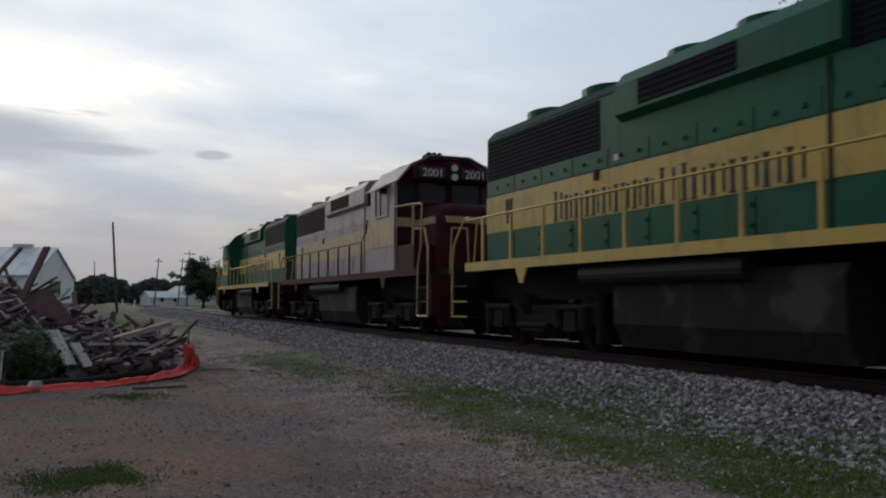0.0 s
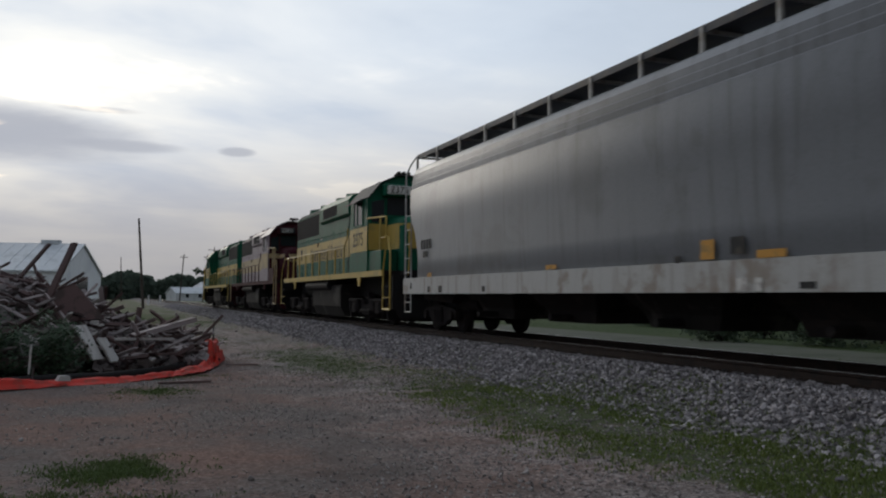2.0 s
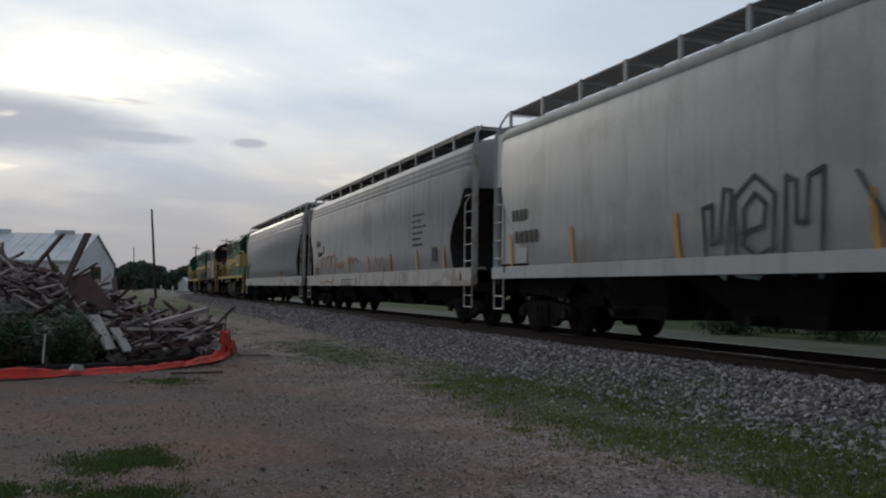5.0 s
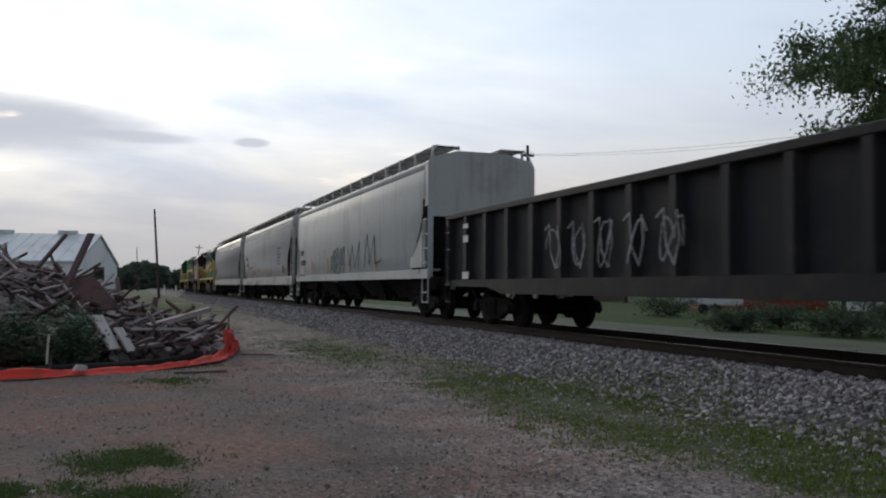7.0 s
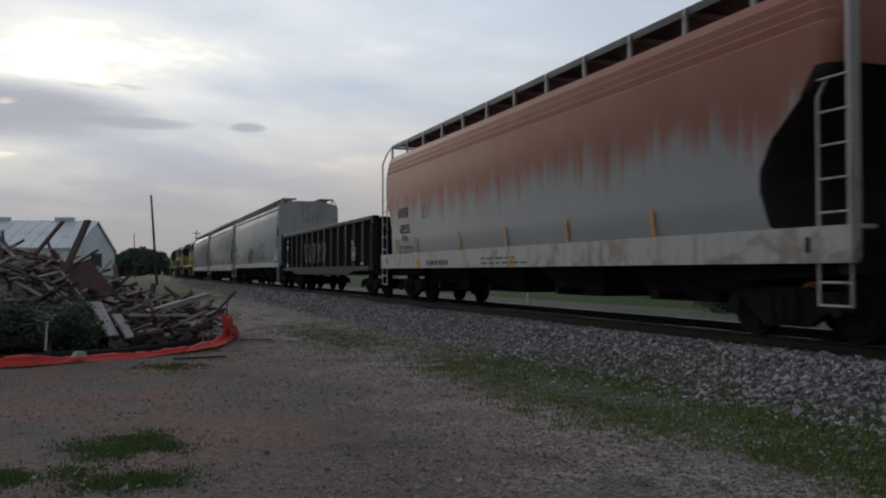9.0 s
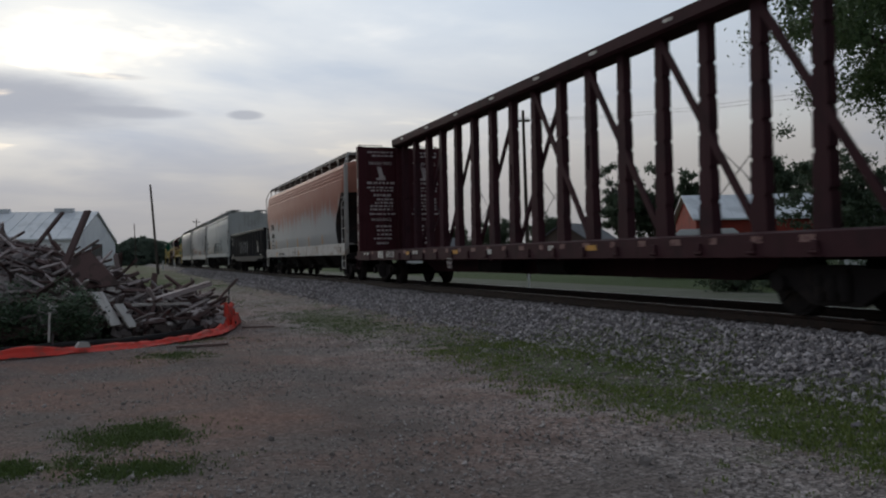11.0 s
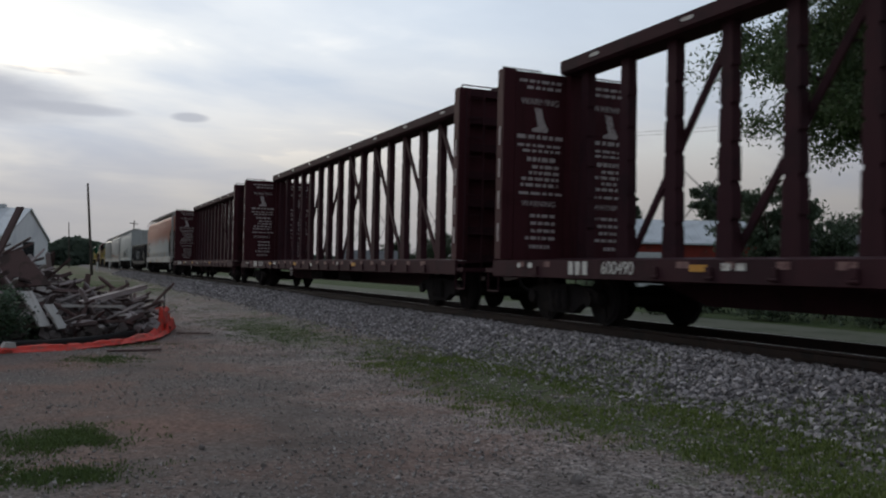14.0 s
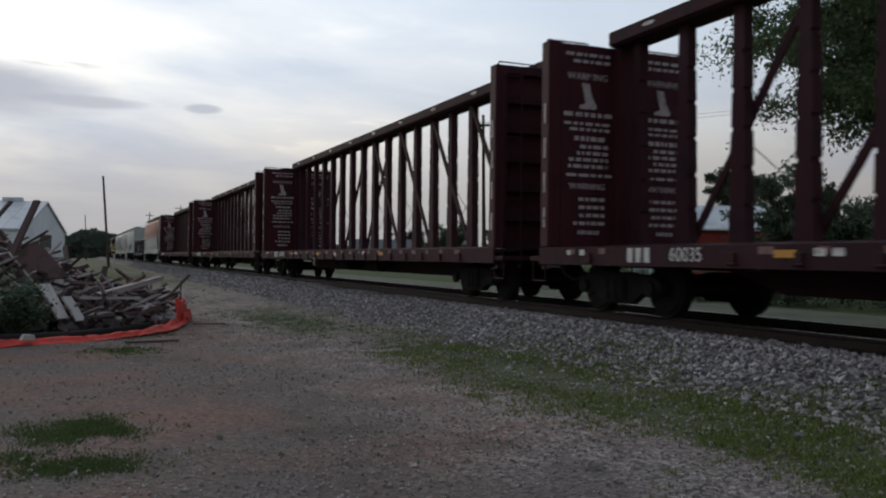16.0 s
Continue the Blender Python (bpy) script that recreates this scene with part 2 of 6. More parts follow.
def leaf_material(name, a, b):
    m = bpy.data.materials.new(name)
    m.use_nodes = True
    k = Nodes(m.node_tree)
    bsdf = m.node_tree.nodes["Principled BSDF"]
    own = k.add("ShaderNodeNewGeometry").outputs["Random Per Island"]
    at = k.add("ShaderNodeTexCoord").outputs["Object"]
    col = k.mix(k.math("ADD", k.math("MULTIPLY", own, 0.6), k.math("MULTIPLY", k.noise(at, 0.6), 0.5), clamp=True), a, b)
    k.put(bsdf.inputs["Base Color"], col)
    bsdf.inputs["Roughness"].default_value = 0.6
    bsdf.inputs["Specular IOR Level"].default_value = 0.2
    thin = k.add("ShaderNodeBsdfTranslucent")
    k.put(thin.inputs["Color"], col)
    both = k.add("ShaderNodeMixShader")
    both.inputs[0].default_value = 0.3
    k.put(both.inputs[1], bsdf.outputs[0])
    k.put(both.inputs[2], thin.outputs[0])
    k.put(m.node_tree.nodes["Material Output"].inputs[0], both.outputs[0])
    return m


LEAF = leaf_material("tree_leaves", (0.034, 0.060, 0.026), (0.088, 0.125, 0.052))
# paler, bluer greens: distance haze mixed into the leaf colour
LEAF_WOOD = leaf_material("hazy_wood_leaves", (0.066, 0.092, 0.074), (0.115, 0.145, 0.112))
LEAF_FAR = leaf_material("far_leaves", (0.046, 0.070, 0.044), (0.092, 0.120, 0.076))
GRASS = leaf_material("grass_blades", (0.060, 0.10, 0.024), (0.19, 0.225, 0.07))
ISLAND = leaf_material("lot_grass_blades", (0.040, 0.070, 0.020), (0.105, 0.145, 0.045))
WEED = leaf_material("weed_leaves", (0.035, 0.068, 0.042), (0.085, 0.125, 0.066))


def stone_material(name, a, b):
    m = bpy.data.materials.new(name)
    m.use_nodes = True
    k = Nodes(m.node_tree)
    bsdf = m.node_tree.nodes["Principled BSDF"]
    own = k.add("ShaderNodeNewGeometry").outputs["Random Per Island"]
    at = k.add("ShaderNodeTexCoord").outputs["Object"]
    f = k.math("ADD", k.math("MULTIPLY", k.math("POWER", own, 1.5), 0.8), k.math("MULTIPLY", k.noise(at, 25.0), 0.25), clamp=True)
    k.put(bsdf.inputs["Base Color"], k.mix(f, a, b))
    bsdf.inputs["Roughness"].default_value = 0.9
    return m


RUBBLE = stone_material("broken_rubble", (0.045, 0.035, 0.033), (0.36, 0.31, 0.30))
BALLAST_STONE = stone_material("ballast_stones", (0.060, 0.052, 0.055), (0.52, 0.475, 0.475))
# oily stones whose colour also holds the shadow of the cars above
OILY_SHADED_STONE = stone_material("oily_shaded_stones", (0.02, 0.018, 0.017), (0.06, 0.052, 0.048))
PEBBLE = stone_material("lot_pebbles", (0.13, 0.11, 0.10), (0.42, 0.38, 0.36))


def streaked_rust_paint():
    """Grey paint whose upper half has faded to rusty pink, running down in drips."""
    m = material("rust_faded_grey_paint", (0.40, 0.40, 0.395), 0.6, bump=0.04)
    k = Nodes(m.node_tree)
    bsdf = m.node_tree.nodes["Principled BSDF"]
    at = k.add("ShaderNodeTexCoord").outputs["Object"]
    z = k.split(at)[2]
    drips = k.noise(k.scaled(at, 1.0, 2.6, 0.14), 1.0, 6.0, 0.7)
    cloud = k.noise(at, 0.6, 4.0)
    edge = k.math("ADD", k.math("ADD", z, k.math("MULTIPLY", drips, 2.6)), k.math("MULTIPLY", cloud, 1.2))
    rust = k.mix(k.noise(at, 1.3, 5.0), (0.33, 0.105, 0.065), (0.40, 0.19, 0.135))
    grey = k.mix(k.noise(at, 0.5, 5.0), (0.33, 0.335, 0.33), (0.43, 0.43, 0.42))
    col = k.mix(k.ramp(edge, 4.0, 4.85, 0.0, 0.95), grey, rust)
    foot = k.math("ADD", k.math("MULTIPLY", z, -1.0), k.math("MULTIPLY", drips, 0.25))
    col = k.mix(k.ramp(foot, -1.30, -1.12, 0.0, 0.0), col, (0.40, 0.22, 0.16))
    k.put(bsdf.inputs["Base Color"], col)
    return m


HOPPER_RUST = streaked_rust_paint()


def mesh_fence_material():
    m = material("orange_plastic_mesh", (0.60, 0.052, 0.036), 0.65, spot=(0.34, 0.075, 0.055), spot_scale=4.0, bump=0.4, grain=40)
    return m


ORANGE_NET = mesh_fence_material()


# ---- shape helpers ----
def box(bm, x0, x1, y0, y1, z0, z1, bevel=0.0):
    v = [bm.verts.new((x, y, z)) for z in (z0, z1) for y in (y0, y1) for x in (x0, x1)]
    faces = [bm.faces.new([v[i] for i in q]) for q in ((0, 2, 3, 1), (4, 5, 7, 6), (0, 1, 5, 4), (2, 6, 7, 3), (0, 4, 6, 2), (1, 3, 7, 5))]
    if bevel:
        edges = {e for f in faces for e in f.edges}
        bmesh.ops.bevel(bm, geom=list(edges), offset=bevel, segments=1, affect="EDGES", profile=0.5)
    return bm


def tube(bm, p, q, r, r2=None, sides=8, caps=True):
    p, q = Vector(p), Vector(q)
    r2 = r if r2 is None else r2
    turn = (q - p).to_track_quat("Z", "Y").to_matrix()
    rings = []
    for c, rad in ((p, r), (q, r2)):
        rings.append([bm.verts.new(c + turn @ Vector((rad * math.cos(a), rad * math.sin(a), 0)))
                      for a in (2 * math.pi * i / sides for i in range(sides))])
    for i in range(sides):
        bm.faces.new((rings[0][i], rings[0][(i + 1) % sides], rings[1][(i + 1) % sides], rings[1][i]))
    if caps:
        bm.faces.new(rings[0][::-1])
        bm.faces.new(rings[1])
    return bm


def pipe(bm, points, r, sides=6):
    for p, q in zip(points, points[1:]):
        tube(bm, p, q, r, None, sides)
    return bm


def prism(bm, outline, a, b, axis="y"):
    """A flat outline pushed from a to b along an axis; its two numbers are the other two axes in order."""
    def spot(u, v, w):
        return {"x": (w, u, v), "y": (u, w, v), "z": (u, v, w)}[axis]
    lo = [bm.verts.new(spot(u, v, a)) for u, v in outline]
    hi = [bm.verts.new(spot(u, v, b)) for u, v in outline]
    n = len(outline)
    for i in range(n):
        bm.faces.new((lo[i], lo[(i + 1) % n], hi[(i + 1) % n], hi[i]))
    bm.faces.new(lo[::-1])
    bm.faces.new(hi)
    return bm


def loft(bm, rings, cap=True):
    rows = [[bm.verts.new(p) for p in ring] for ring in rings]
    n = len(rows[0])
    for a, b in zip(rows, rows[1:]):
        for i in range(n):
            bm.faces.new((a[i], a[(i + 1) % n], b[(i + 1) % n], b[i]))
    if cap:
        bm.faces.new(rows[0][::-1])
        bm.faces.new(rows[-1])
    return bm


def mesh_of(name, bm, mat, smooth=False):
    bmesh.ops.recalc_face_normals(bm, faces=bm.faces[:])
    me = bpy.data.meshes.new(name)
    bm.to_mesh(me)
    bm.free()
    me.materials.append(mat)
    if smooth:
        me.shade_smooth()
        me.set_sharp_from_angle(angle=radians(40))
    return me


def part(name, bm, mat, parent, label="", smooth=False):
    ob = new(name, bm if isinstance(bm, bpy.types.Mesh) else mesh_of(name, bm, mat, smooth))
    ob.parent = parent
    if label:
        tagged(ob, label)
    return ob


def thing(name, m, label, category, group="", kind=""):
    ob = new(name)
    ob.empty_display_size = 0.3
    ob.matrix_world = m
    return tagged(ob, label, category, group, kind)


def solid(name, bm, mat, m, label, category, group="", kind="", smooth=False):
    ob = new(name, mesh_of(name, bm, mat, smooth))
    ob.matrix_world = m
    return tagged(ob, label, category, group, kind)


def letters(text, size, thick=0.004):
    """A mesh of raised letters in the x-z plane that face -y, centred."""
    cu = bpy.data.curves.new("letters", "FONT")
    cu.body, cu.size, cu.extrude, cu.align_x, cu.align_y = text, size, thick, "CENTER", "CENTER"
    ob = new("letters", cu)
    bpy.context.view_layer.update()
    me = bpy.data.meshes.new_from_object(ob.evaluated_get(bpy.context.evaluated_depsgraph_get()))
    bpy.data.objects.remove(ob)
    me.transform(Matrix.Rotation(radians(90), 4, "X"))
    return me


def strip(bm, x, points, width, thick=0.006):
    """One bent painted strip on a side that faces -x, through points (y, z) from top to bottom."""
    prism(bm, [(y - width / 2, z) for y, z in points] + [(y + width / 2, z) for y, z in points[::-1]], x - thick, x, "x")
    return bm


def side_text(text, size, x, y, z, parent, mat, name="lettering", label="", stretch=1.0):
    """Letters on the side of a car that faces -x; they read from +y to -y."""
    me = letters(text, size)
    me.transform(Matrix.Translation((x, y, z)) @ Matrix.Rotation(radians(-90), 4, "Z") @ Matrix.Diagonal((stretch, 1, 1, 1)))
    me.materials.clear()
    me.materials.append(mat)
    ob = new(name, me)
    ob.parent = parent
    if label:
        tagged(ob, label)
    return ob


def stroke(bm, x, points, width, thick=0.006):
    """A painted line on a side that faces -x, through points (y, z)."""
    for (y0, z0), (y1, z1) in zip(points, points[1:]):
        d = Vector((y1 - y0, z1 - z0))
        if d.length < 1e-4:
            continue
        d.normalize()
        n = Vector((-d.y, d.x)) * width / 2
        e = d * width * 0.3
        quad = [(y0 - e.x + n.x, z0 - e.y + n.y), (y0 - e.x - n.x, z0 - e.y - n.y), (y1 + e.x - n.x, z1 + e.y - n.y), (y1 + e.x + n.x, z1 + e.y + n.y)]
        prism(bm, quad, x - thick, x, "x")
        thick += 0.0007
    return bm


# ---- ground ----
TRACK_X, RAIL_Z = 8.95, 0.70


def ground_height(x, y):
    z = 0.0
    if x > 4.6:
        z = 0.10 * min(1.0, (x - 4.6) / 2.0)
    d = abs(x - TRACK_X)
    if d < 2.45:
        z = max(z, 0.10 + 0.41 * min(1.0, (2.45 - d) / 0.9))
    if x > 11.3:
        z = 0.10 - 0.10 * min(1.0, (x - 11.3) / 4.0)
    near = max(0.0, 1 - math.hypot(x, y - 15) / 60)
    return z + 0.05 * near * noise.noise((x * 0.45, y * 0.35, 0.0))


# middles and half-widths of the ragged grass islands on the lot
ISLANDS = ((0.05, 8.25, 0.36, 0.42), (-0.8, 7.25, 0.36, 0.26), (0.1, 6.85, 0.36, 0.2), (4.7, 20.5, 1.0, 4.6), (0.7, 14.6, 0.45, 0.4))


def make_ground():
    xs = sorted({*np.round(np.arange(-30, 30.01, 0.5), 3), *np.round(np.arange(6, 12.01, 0.17), 3), -2500, -1200, -600, -300, -150, -90, -60, -45, 45, 60, 90, 150, 300, 600, 1200, 2500})
    ys = sorted({*np.round(np.arange(-6, 60.01, 0.6), 3), *range(60, 200, 8), -2500, -800, -300, -120, -60, -30, -15, 200, 260, 400, 700, 1200, 2500})
    verts = [(x, y, ground_height(x, y)) for y in ys for x in xs]
    n = len(xs)
    faces = [(j * n + i, j * n + i + 1, (j + 1) * n + i + 1, (j + 1) * n + i) for j in range(len(ys) - 1) for i in range(n - 1)]
    me = bpy.data.meshes.new("ground")
    me.from_pydata(verts, [], faces)
    me.shade_smooth()
    m = bpy.data.materials.new("gravel_lot_and_grass")
    m.use_nodes = True
    k = Nodes(m.node_tree)
    bsdf = m.node_tree.nodes["Principled BSDF"]
    at = k.add("ShaderNodeTexCoord").outputs["Object"]
    x, y, z = k.split(at)
    wide = k.noise(at, 0.22, 5.0, 0.6)
    mid = k.noise(at, 1.3, 6.0, 0.65)
    fine = k.noise(at, 14.0, 6.0, 0.7)
    grit = k.add("ShaderNodeTexVoronoi")
    k.put(grit.inputs["Vector"], at)
    grit.inputs["Scale"].default_value = 38.0
    stones = k.split(grit.outputs["Color"])[0]
    # bare earth, worn to reddish brown along the wheel tracks, with pale gravel washed in between
    earth = k.mix(k.ramp(k.noise(at, 0.33, 6.0, 0.65), 0.40, 0.60), (0.142, 0.118, 0.108), (0.200, 0.118, 0.094))
    gravel = k.mix(stones, (0.155, 0.132, 0.123), (0.44, 0.395, 0.375))
    washed = k.math("ADD", k.math("MULTIPLY", mid, 0.6), k.math("MULTIPLY", k.ramp(x, 0.5, 4.5), 0.22))
    lot = k.mix(k.ramp(washed, 0.36, 0.62, 0.05, 0.80), earth, gravel)
    speck = k.vec("SCALE", lot, None)
    k.put(speck.node.inputs["Scale"], k.ramp(stones, 0.0, 1.0, 0.62, 1.38, False))
    lot = speck
    lot = k.mix(k.ramp(fine, 0.35, 0.65, 0.55, 0.0), lot, k.mix(0.5, lot, (0.03, 0.022, 0.018)))
    lot = k.mix(k.ramp(k.noise(k.scaled(at, 1.0, 0.6, 1.0), 0.7, 6.0, 0.65), 0.50, 0.68, 0.0, 0.7), lot, (0.085, 0.064, 0.056))
    # grass: the verge along the ballast, patches on the lot, the fields all round
    green = k.mix(fine, (0.040, 0.062, 0.022), (0.095, 0.112, 0.046))
    verge = k.math("MULTIPLY", k.ramp(x, 3.6, 5.6), k.ramp(x, 6.6, 7.4, 1.0, 0.0))
    verge = k.math("MULTIPLY", verge, k.ramp(y, 11.0, 17.0, 1.0, 0.52))
    rough = k.math("ADD", verge, k.math("MULTIPLY", k.math("SUBTRACT", mid, 0.5), 2.2))
    here = k.ramp(rough, 0.45, 0.88, 0.0, 0.9)
    for cx, cy, rx, ry in ISLANDS:
        u = k.math("DIVIDE", k.math("SUBTRACT", x, cx), rx)
        v = k.math("DIVIDE", k.math("SUBTRACT", y, cy), ry)
        r = k.math("ADD", k.math("ADD", k.math("MULTIPLY", u, u), k.math("MULTIPLY", v, v)), k.math("MULTIPLY", k.math("SUBTRACT", k.noise(at, 2.2, 5.0, 0.65), 0.5), 2.6))
        here = k.math("MAXIMUM", here, k.ramp(r, 0.2, 1.2, 0.6, 0.0))
    far_left = k.math("MULTIPLY", k.ramp(y, 34, 60), k.ramp(x, 5.0, 7.5, 1.0, 0.0))
    far_left = k.math("MULTIPLY", far_left, k.ramp(k.math("ADD", wide, k.math("MULTIPLY", mid, 0.5)), 0.66, 0.78, 0.25, 1.0))
    outer = k.ramp(x, -24, -16, 1.0, 0.0)
    beyond = k.ramp(x, 11.4, 12.4)
    cover = k.math("MAXIMUM", k.math("MAXIMUM", here, far_left), k.math("MAXIMUM", outer, beyond))
    field = k.mix(k.noise(at, 0.09, 4.0), (0.030, 0.052, 0.014), (0.055, 0.075, 0.024))
    green = k.mix(beyond, green, field)
    col = k.mix(cover, lot, green)
    # ballast bed under the loose stones
    side = k.math("ABSOLUTE", k.math("SUBTRACT", x, TRACK_X))
    bed = k.ramp(side, 2.15, 2.5, 1.0, 0.0)
    col = k.mix(bed, col, k.mix(stones, (0.06, 0.055, 0.055), (0.2, 0.185, 0.185)))
    # oily strip between the rails, darkened further for the shade under the train
    oily_shade = k.ramp(side, 0.9, 1.05, 1.0, 0.0)
    col = k.mix(oily_shade, col, k.mix(stones, (0.015, 0.013, 0.012), (0.05, 0.044, 0.04)))
    k.put(bsdf.inputs["Base Color"], col)
    bsdf.inputs["Roughness"].default_value = 0.95
    bsdf.inputs["Specular IOR Level"].default_value = 0.15
    relief = k.math("ADD", k.math("MULTIPLY", grit.outputs["Distance"], 0.5), k.math("ADD", fine, k.math("MULTIPLY", mid, 3.0)))
    b = k.add("ShaderNodeBump")
    b.inputs["Strength"].default_value, b.inputs["Distance"].default_value = 0.7, 0.03
    k.put(b.inputs["Height"], relief)
    k.put(bsdf.inputs["Normal"], b.outputs[0])
    me.materials.append(m)
    tagged(new("ground", me), "flat dirt and gravel lot with grassy verge and lawn", "ground", kind="structure")


make_ground()


def make_road():
    """The pale road that runs along the far side of the track."""
    bm = bmesh.new()
    loft(bm, [[(17.2, y, -0.04), (21.2, y, -0.04), (21.2, y, 0.035), (19.2, y, 0.075), (17.2, y, 0.035)] for y in (-300, -60, 0, 40, 80, 160, 320, 700)])
    m = material("pale_worn_asphalt", (0.075, 0.078, 0.055), 0.9, spot=(0.050, 0.060, 0.034), spot_scale=0.6, grain=20, bump=0.3)
    solid("road", bm, m, pose(0, 0, 0), "pale worn asphalt road beyond the railway", "road", kind="structure")


make_road()


def scatter(name, label, spots, mat, seed, kind_of="stone"):
    """Loose stones as one joined mesh: each a squashed, uneven octahedron with a cut top."""
    rng = np.random.default_rng(seed)
    base = np.array([(1, 0, 0), (0, 1, 0), (-1, 0, 0), (0, -1, 0), (0.55, 0.45, 0.75), (-0.5, 0.55, 0.7), (-0.45, -0.55, 0.75), (0.5, -0.5, 0.7), (0, 0, -0.8)], float)
    quads = [(4, 5, 6, 7)]
    tris = [(0, 1, 4), (1, 2, 5), (2, 3, 6), (3, 0, 7), (1, 5, 4), (2, 6, 5), (3, 7, 6), (0, 4, 7), (1, 0, 8), (2, 1, 8), (3, 2, 8), (0, 3, 8)]
    n = len(spots)
    spots = np.asarray(spots)
    v = base[None] * (1 + 0.28 * rng.standard_normal((n, 9, 1))) * rng.uniform(0.65, 1.25, (n, 1, 3))
    a, b = rng.uniform(0, 2 * np.pi, n), rng.normal(0, 0.45, n)
    ca, sa, cb, sb = np.cos(a), np.sin(a), np.cos(b), np.sin(b)
    xx, yy, zz = v[:, :, 0], v[:, :, 1], v[:, :, 2]
    yy, zz = yy * cb[:, None] - zz * sb[:, None], yy * sb[:, None] + zz * cb[:, None]
    xx, yy = xx * ca[:, None] - yy * sa[:, None], xx * sa[:, None] + yy * ca[:, None]
    v = np.stack((xx, yy, zz), 2) * spots[:, None, 3:4] + spots[:, None, :3]
    faces = [tuple(i * 9 + j for j in f) for i in range(n) for f in (*tris, *quads)]
    me = bpy.data.meshes.new(name)
    me.from_pydata(v.reshape(-1, 3).tolist(), [], faces)
    me.materials.append(mat)
    return tagged(new(name, me), label, kind_of, kind="stuff")


def make_ballast():
    rng = np.random.default_rng(4)
    spots = []
    for y0, y1, per in ((3.0, 16.0, 480), (16.0, 30.0, 300), (30.0, 60.0, 110), (60.0, 120.0, 35)):
        for _ in range(int((y1 - y0) * 1.75 * per)):
            x, y = TRACK_X - rng.uniform(0.85, 2.6), rng.uniform(y0, y1)
            if x < TRACK_X - 2.2 and rng.random() < 0.35:
                x -= rng.exponential(0.22)
            r = rng.uniform(0.017, 0.040) * (1.0 if y < 30 else 1.5)
            spots.append((x, y, ground_height(x, y) + r * 0.25, r))
    for _ in range(2500):
        x, y = TRACK_X + rng.uniform(0.95, 2.4), rng.uniform(3, 60)
        r = rng.uniform(0.03, 0.055)
        spots.append((x, y, ground_height(x, y) + r * 0.2, r))
    scatter("ballast", "loose grey crushed-stone ballast of the track bed", spots, BALLAST_STONE, 5, "ballast")
    spots = []
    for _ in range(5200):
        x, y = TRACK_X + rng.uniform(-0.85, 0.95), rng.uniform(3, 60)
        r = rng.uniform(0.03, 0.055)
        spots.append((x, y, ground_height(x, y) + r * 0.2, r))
    scatter("ballast", "oily crushed stone between the rails, darkened for the shade under the train", spots, OILY_SHADED_STONE, 15, "ballast")
    spots = []
    for _ in range(42000):
        y = 3.0 + 22 * rng.random() ** 1.7
        x = rng.uniform(-0.35 * y - 2, 6.3)
        if noise.noise((x * 0.5, y * 0.4, 3.0)) + 0.06 * x + rng.normal(0, 0.25) < 0.0:
            continue
        r = rng.uniform(0.005, 0.016) * (1.7 if rng.random() < 0.06 else 1)
        spots.append((x, y, ground_height(x, y) + r * 0.2, r))
    for _ in range(2600):
        x, y = rng.normal(5.6, 0.8), rng.uniform(4, 16)
        r = rng.uniform(0.008, 0.02)
        spots.append((x, y, ground_height(x, y) + r * 0.6, r))
    spots.append((3.51, 5.46, 0.02, 0.05))
    scatter("gravel", "small loose gravel strewn over the lot", spots, PEBBLE, 6, "gravel")


make_ballast()


def blades(name, label, tufts, mat, seed, category="grass"):
    """Grass as one joined mesh of bent two-piece blades."""
    rng = np.random.default_rng(seed)
    verts, faces = [], []
    for x, y, z, h, count, spread in tufts:
        for _ in range(count):
            a, lean = rng.uniform(0, 2 * math.pi), rng.uniform(0.15, 0.9)
            px, py = x + rng.normal(0, spread), y + rng.normal(0, spread)
            hh, w = h * rng.uniform(0.5, 1.2), rng.uniform(0.003, 0.007) + h * 0.02
            dx, dy = math.cos(a), math.sin(a)
            i = len(verts)
            verts += [(px - dy * w, py + dx * w, z), (px + dy * w, py - dx * w, z),
                      (px + dx * hh * lean * 0.4 + dy * w * 0.8, py + dy * hh * lean * 0.4 - dx * w * 0.8, z + hh * 0.65),
                      (px + dx * hh * lean * 0.4 - dy * w * 0.8, py + dy * hh * lean * 0.4 + dx * w * 0.8, z + hh * 0.65),
                      (px + dx * hh * lean, py + dy * hh * lean, z + hh)]
            faces += [(i, i + 1, i + 2, i + 3), (i + 3, i + 2, i + 4)]
    me = bpy.data.meshes.new(name)
    me.from_pydata(verts, [], faces)
    me.materials.append(mat)
    return tagged(new(name, me), label, category, kind="stuff")


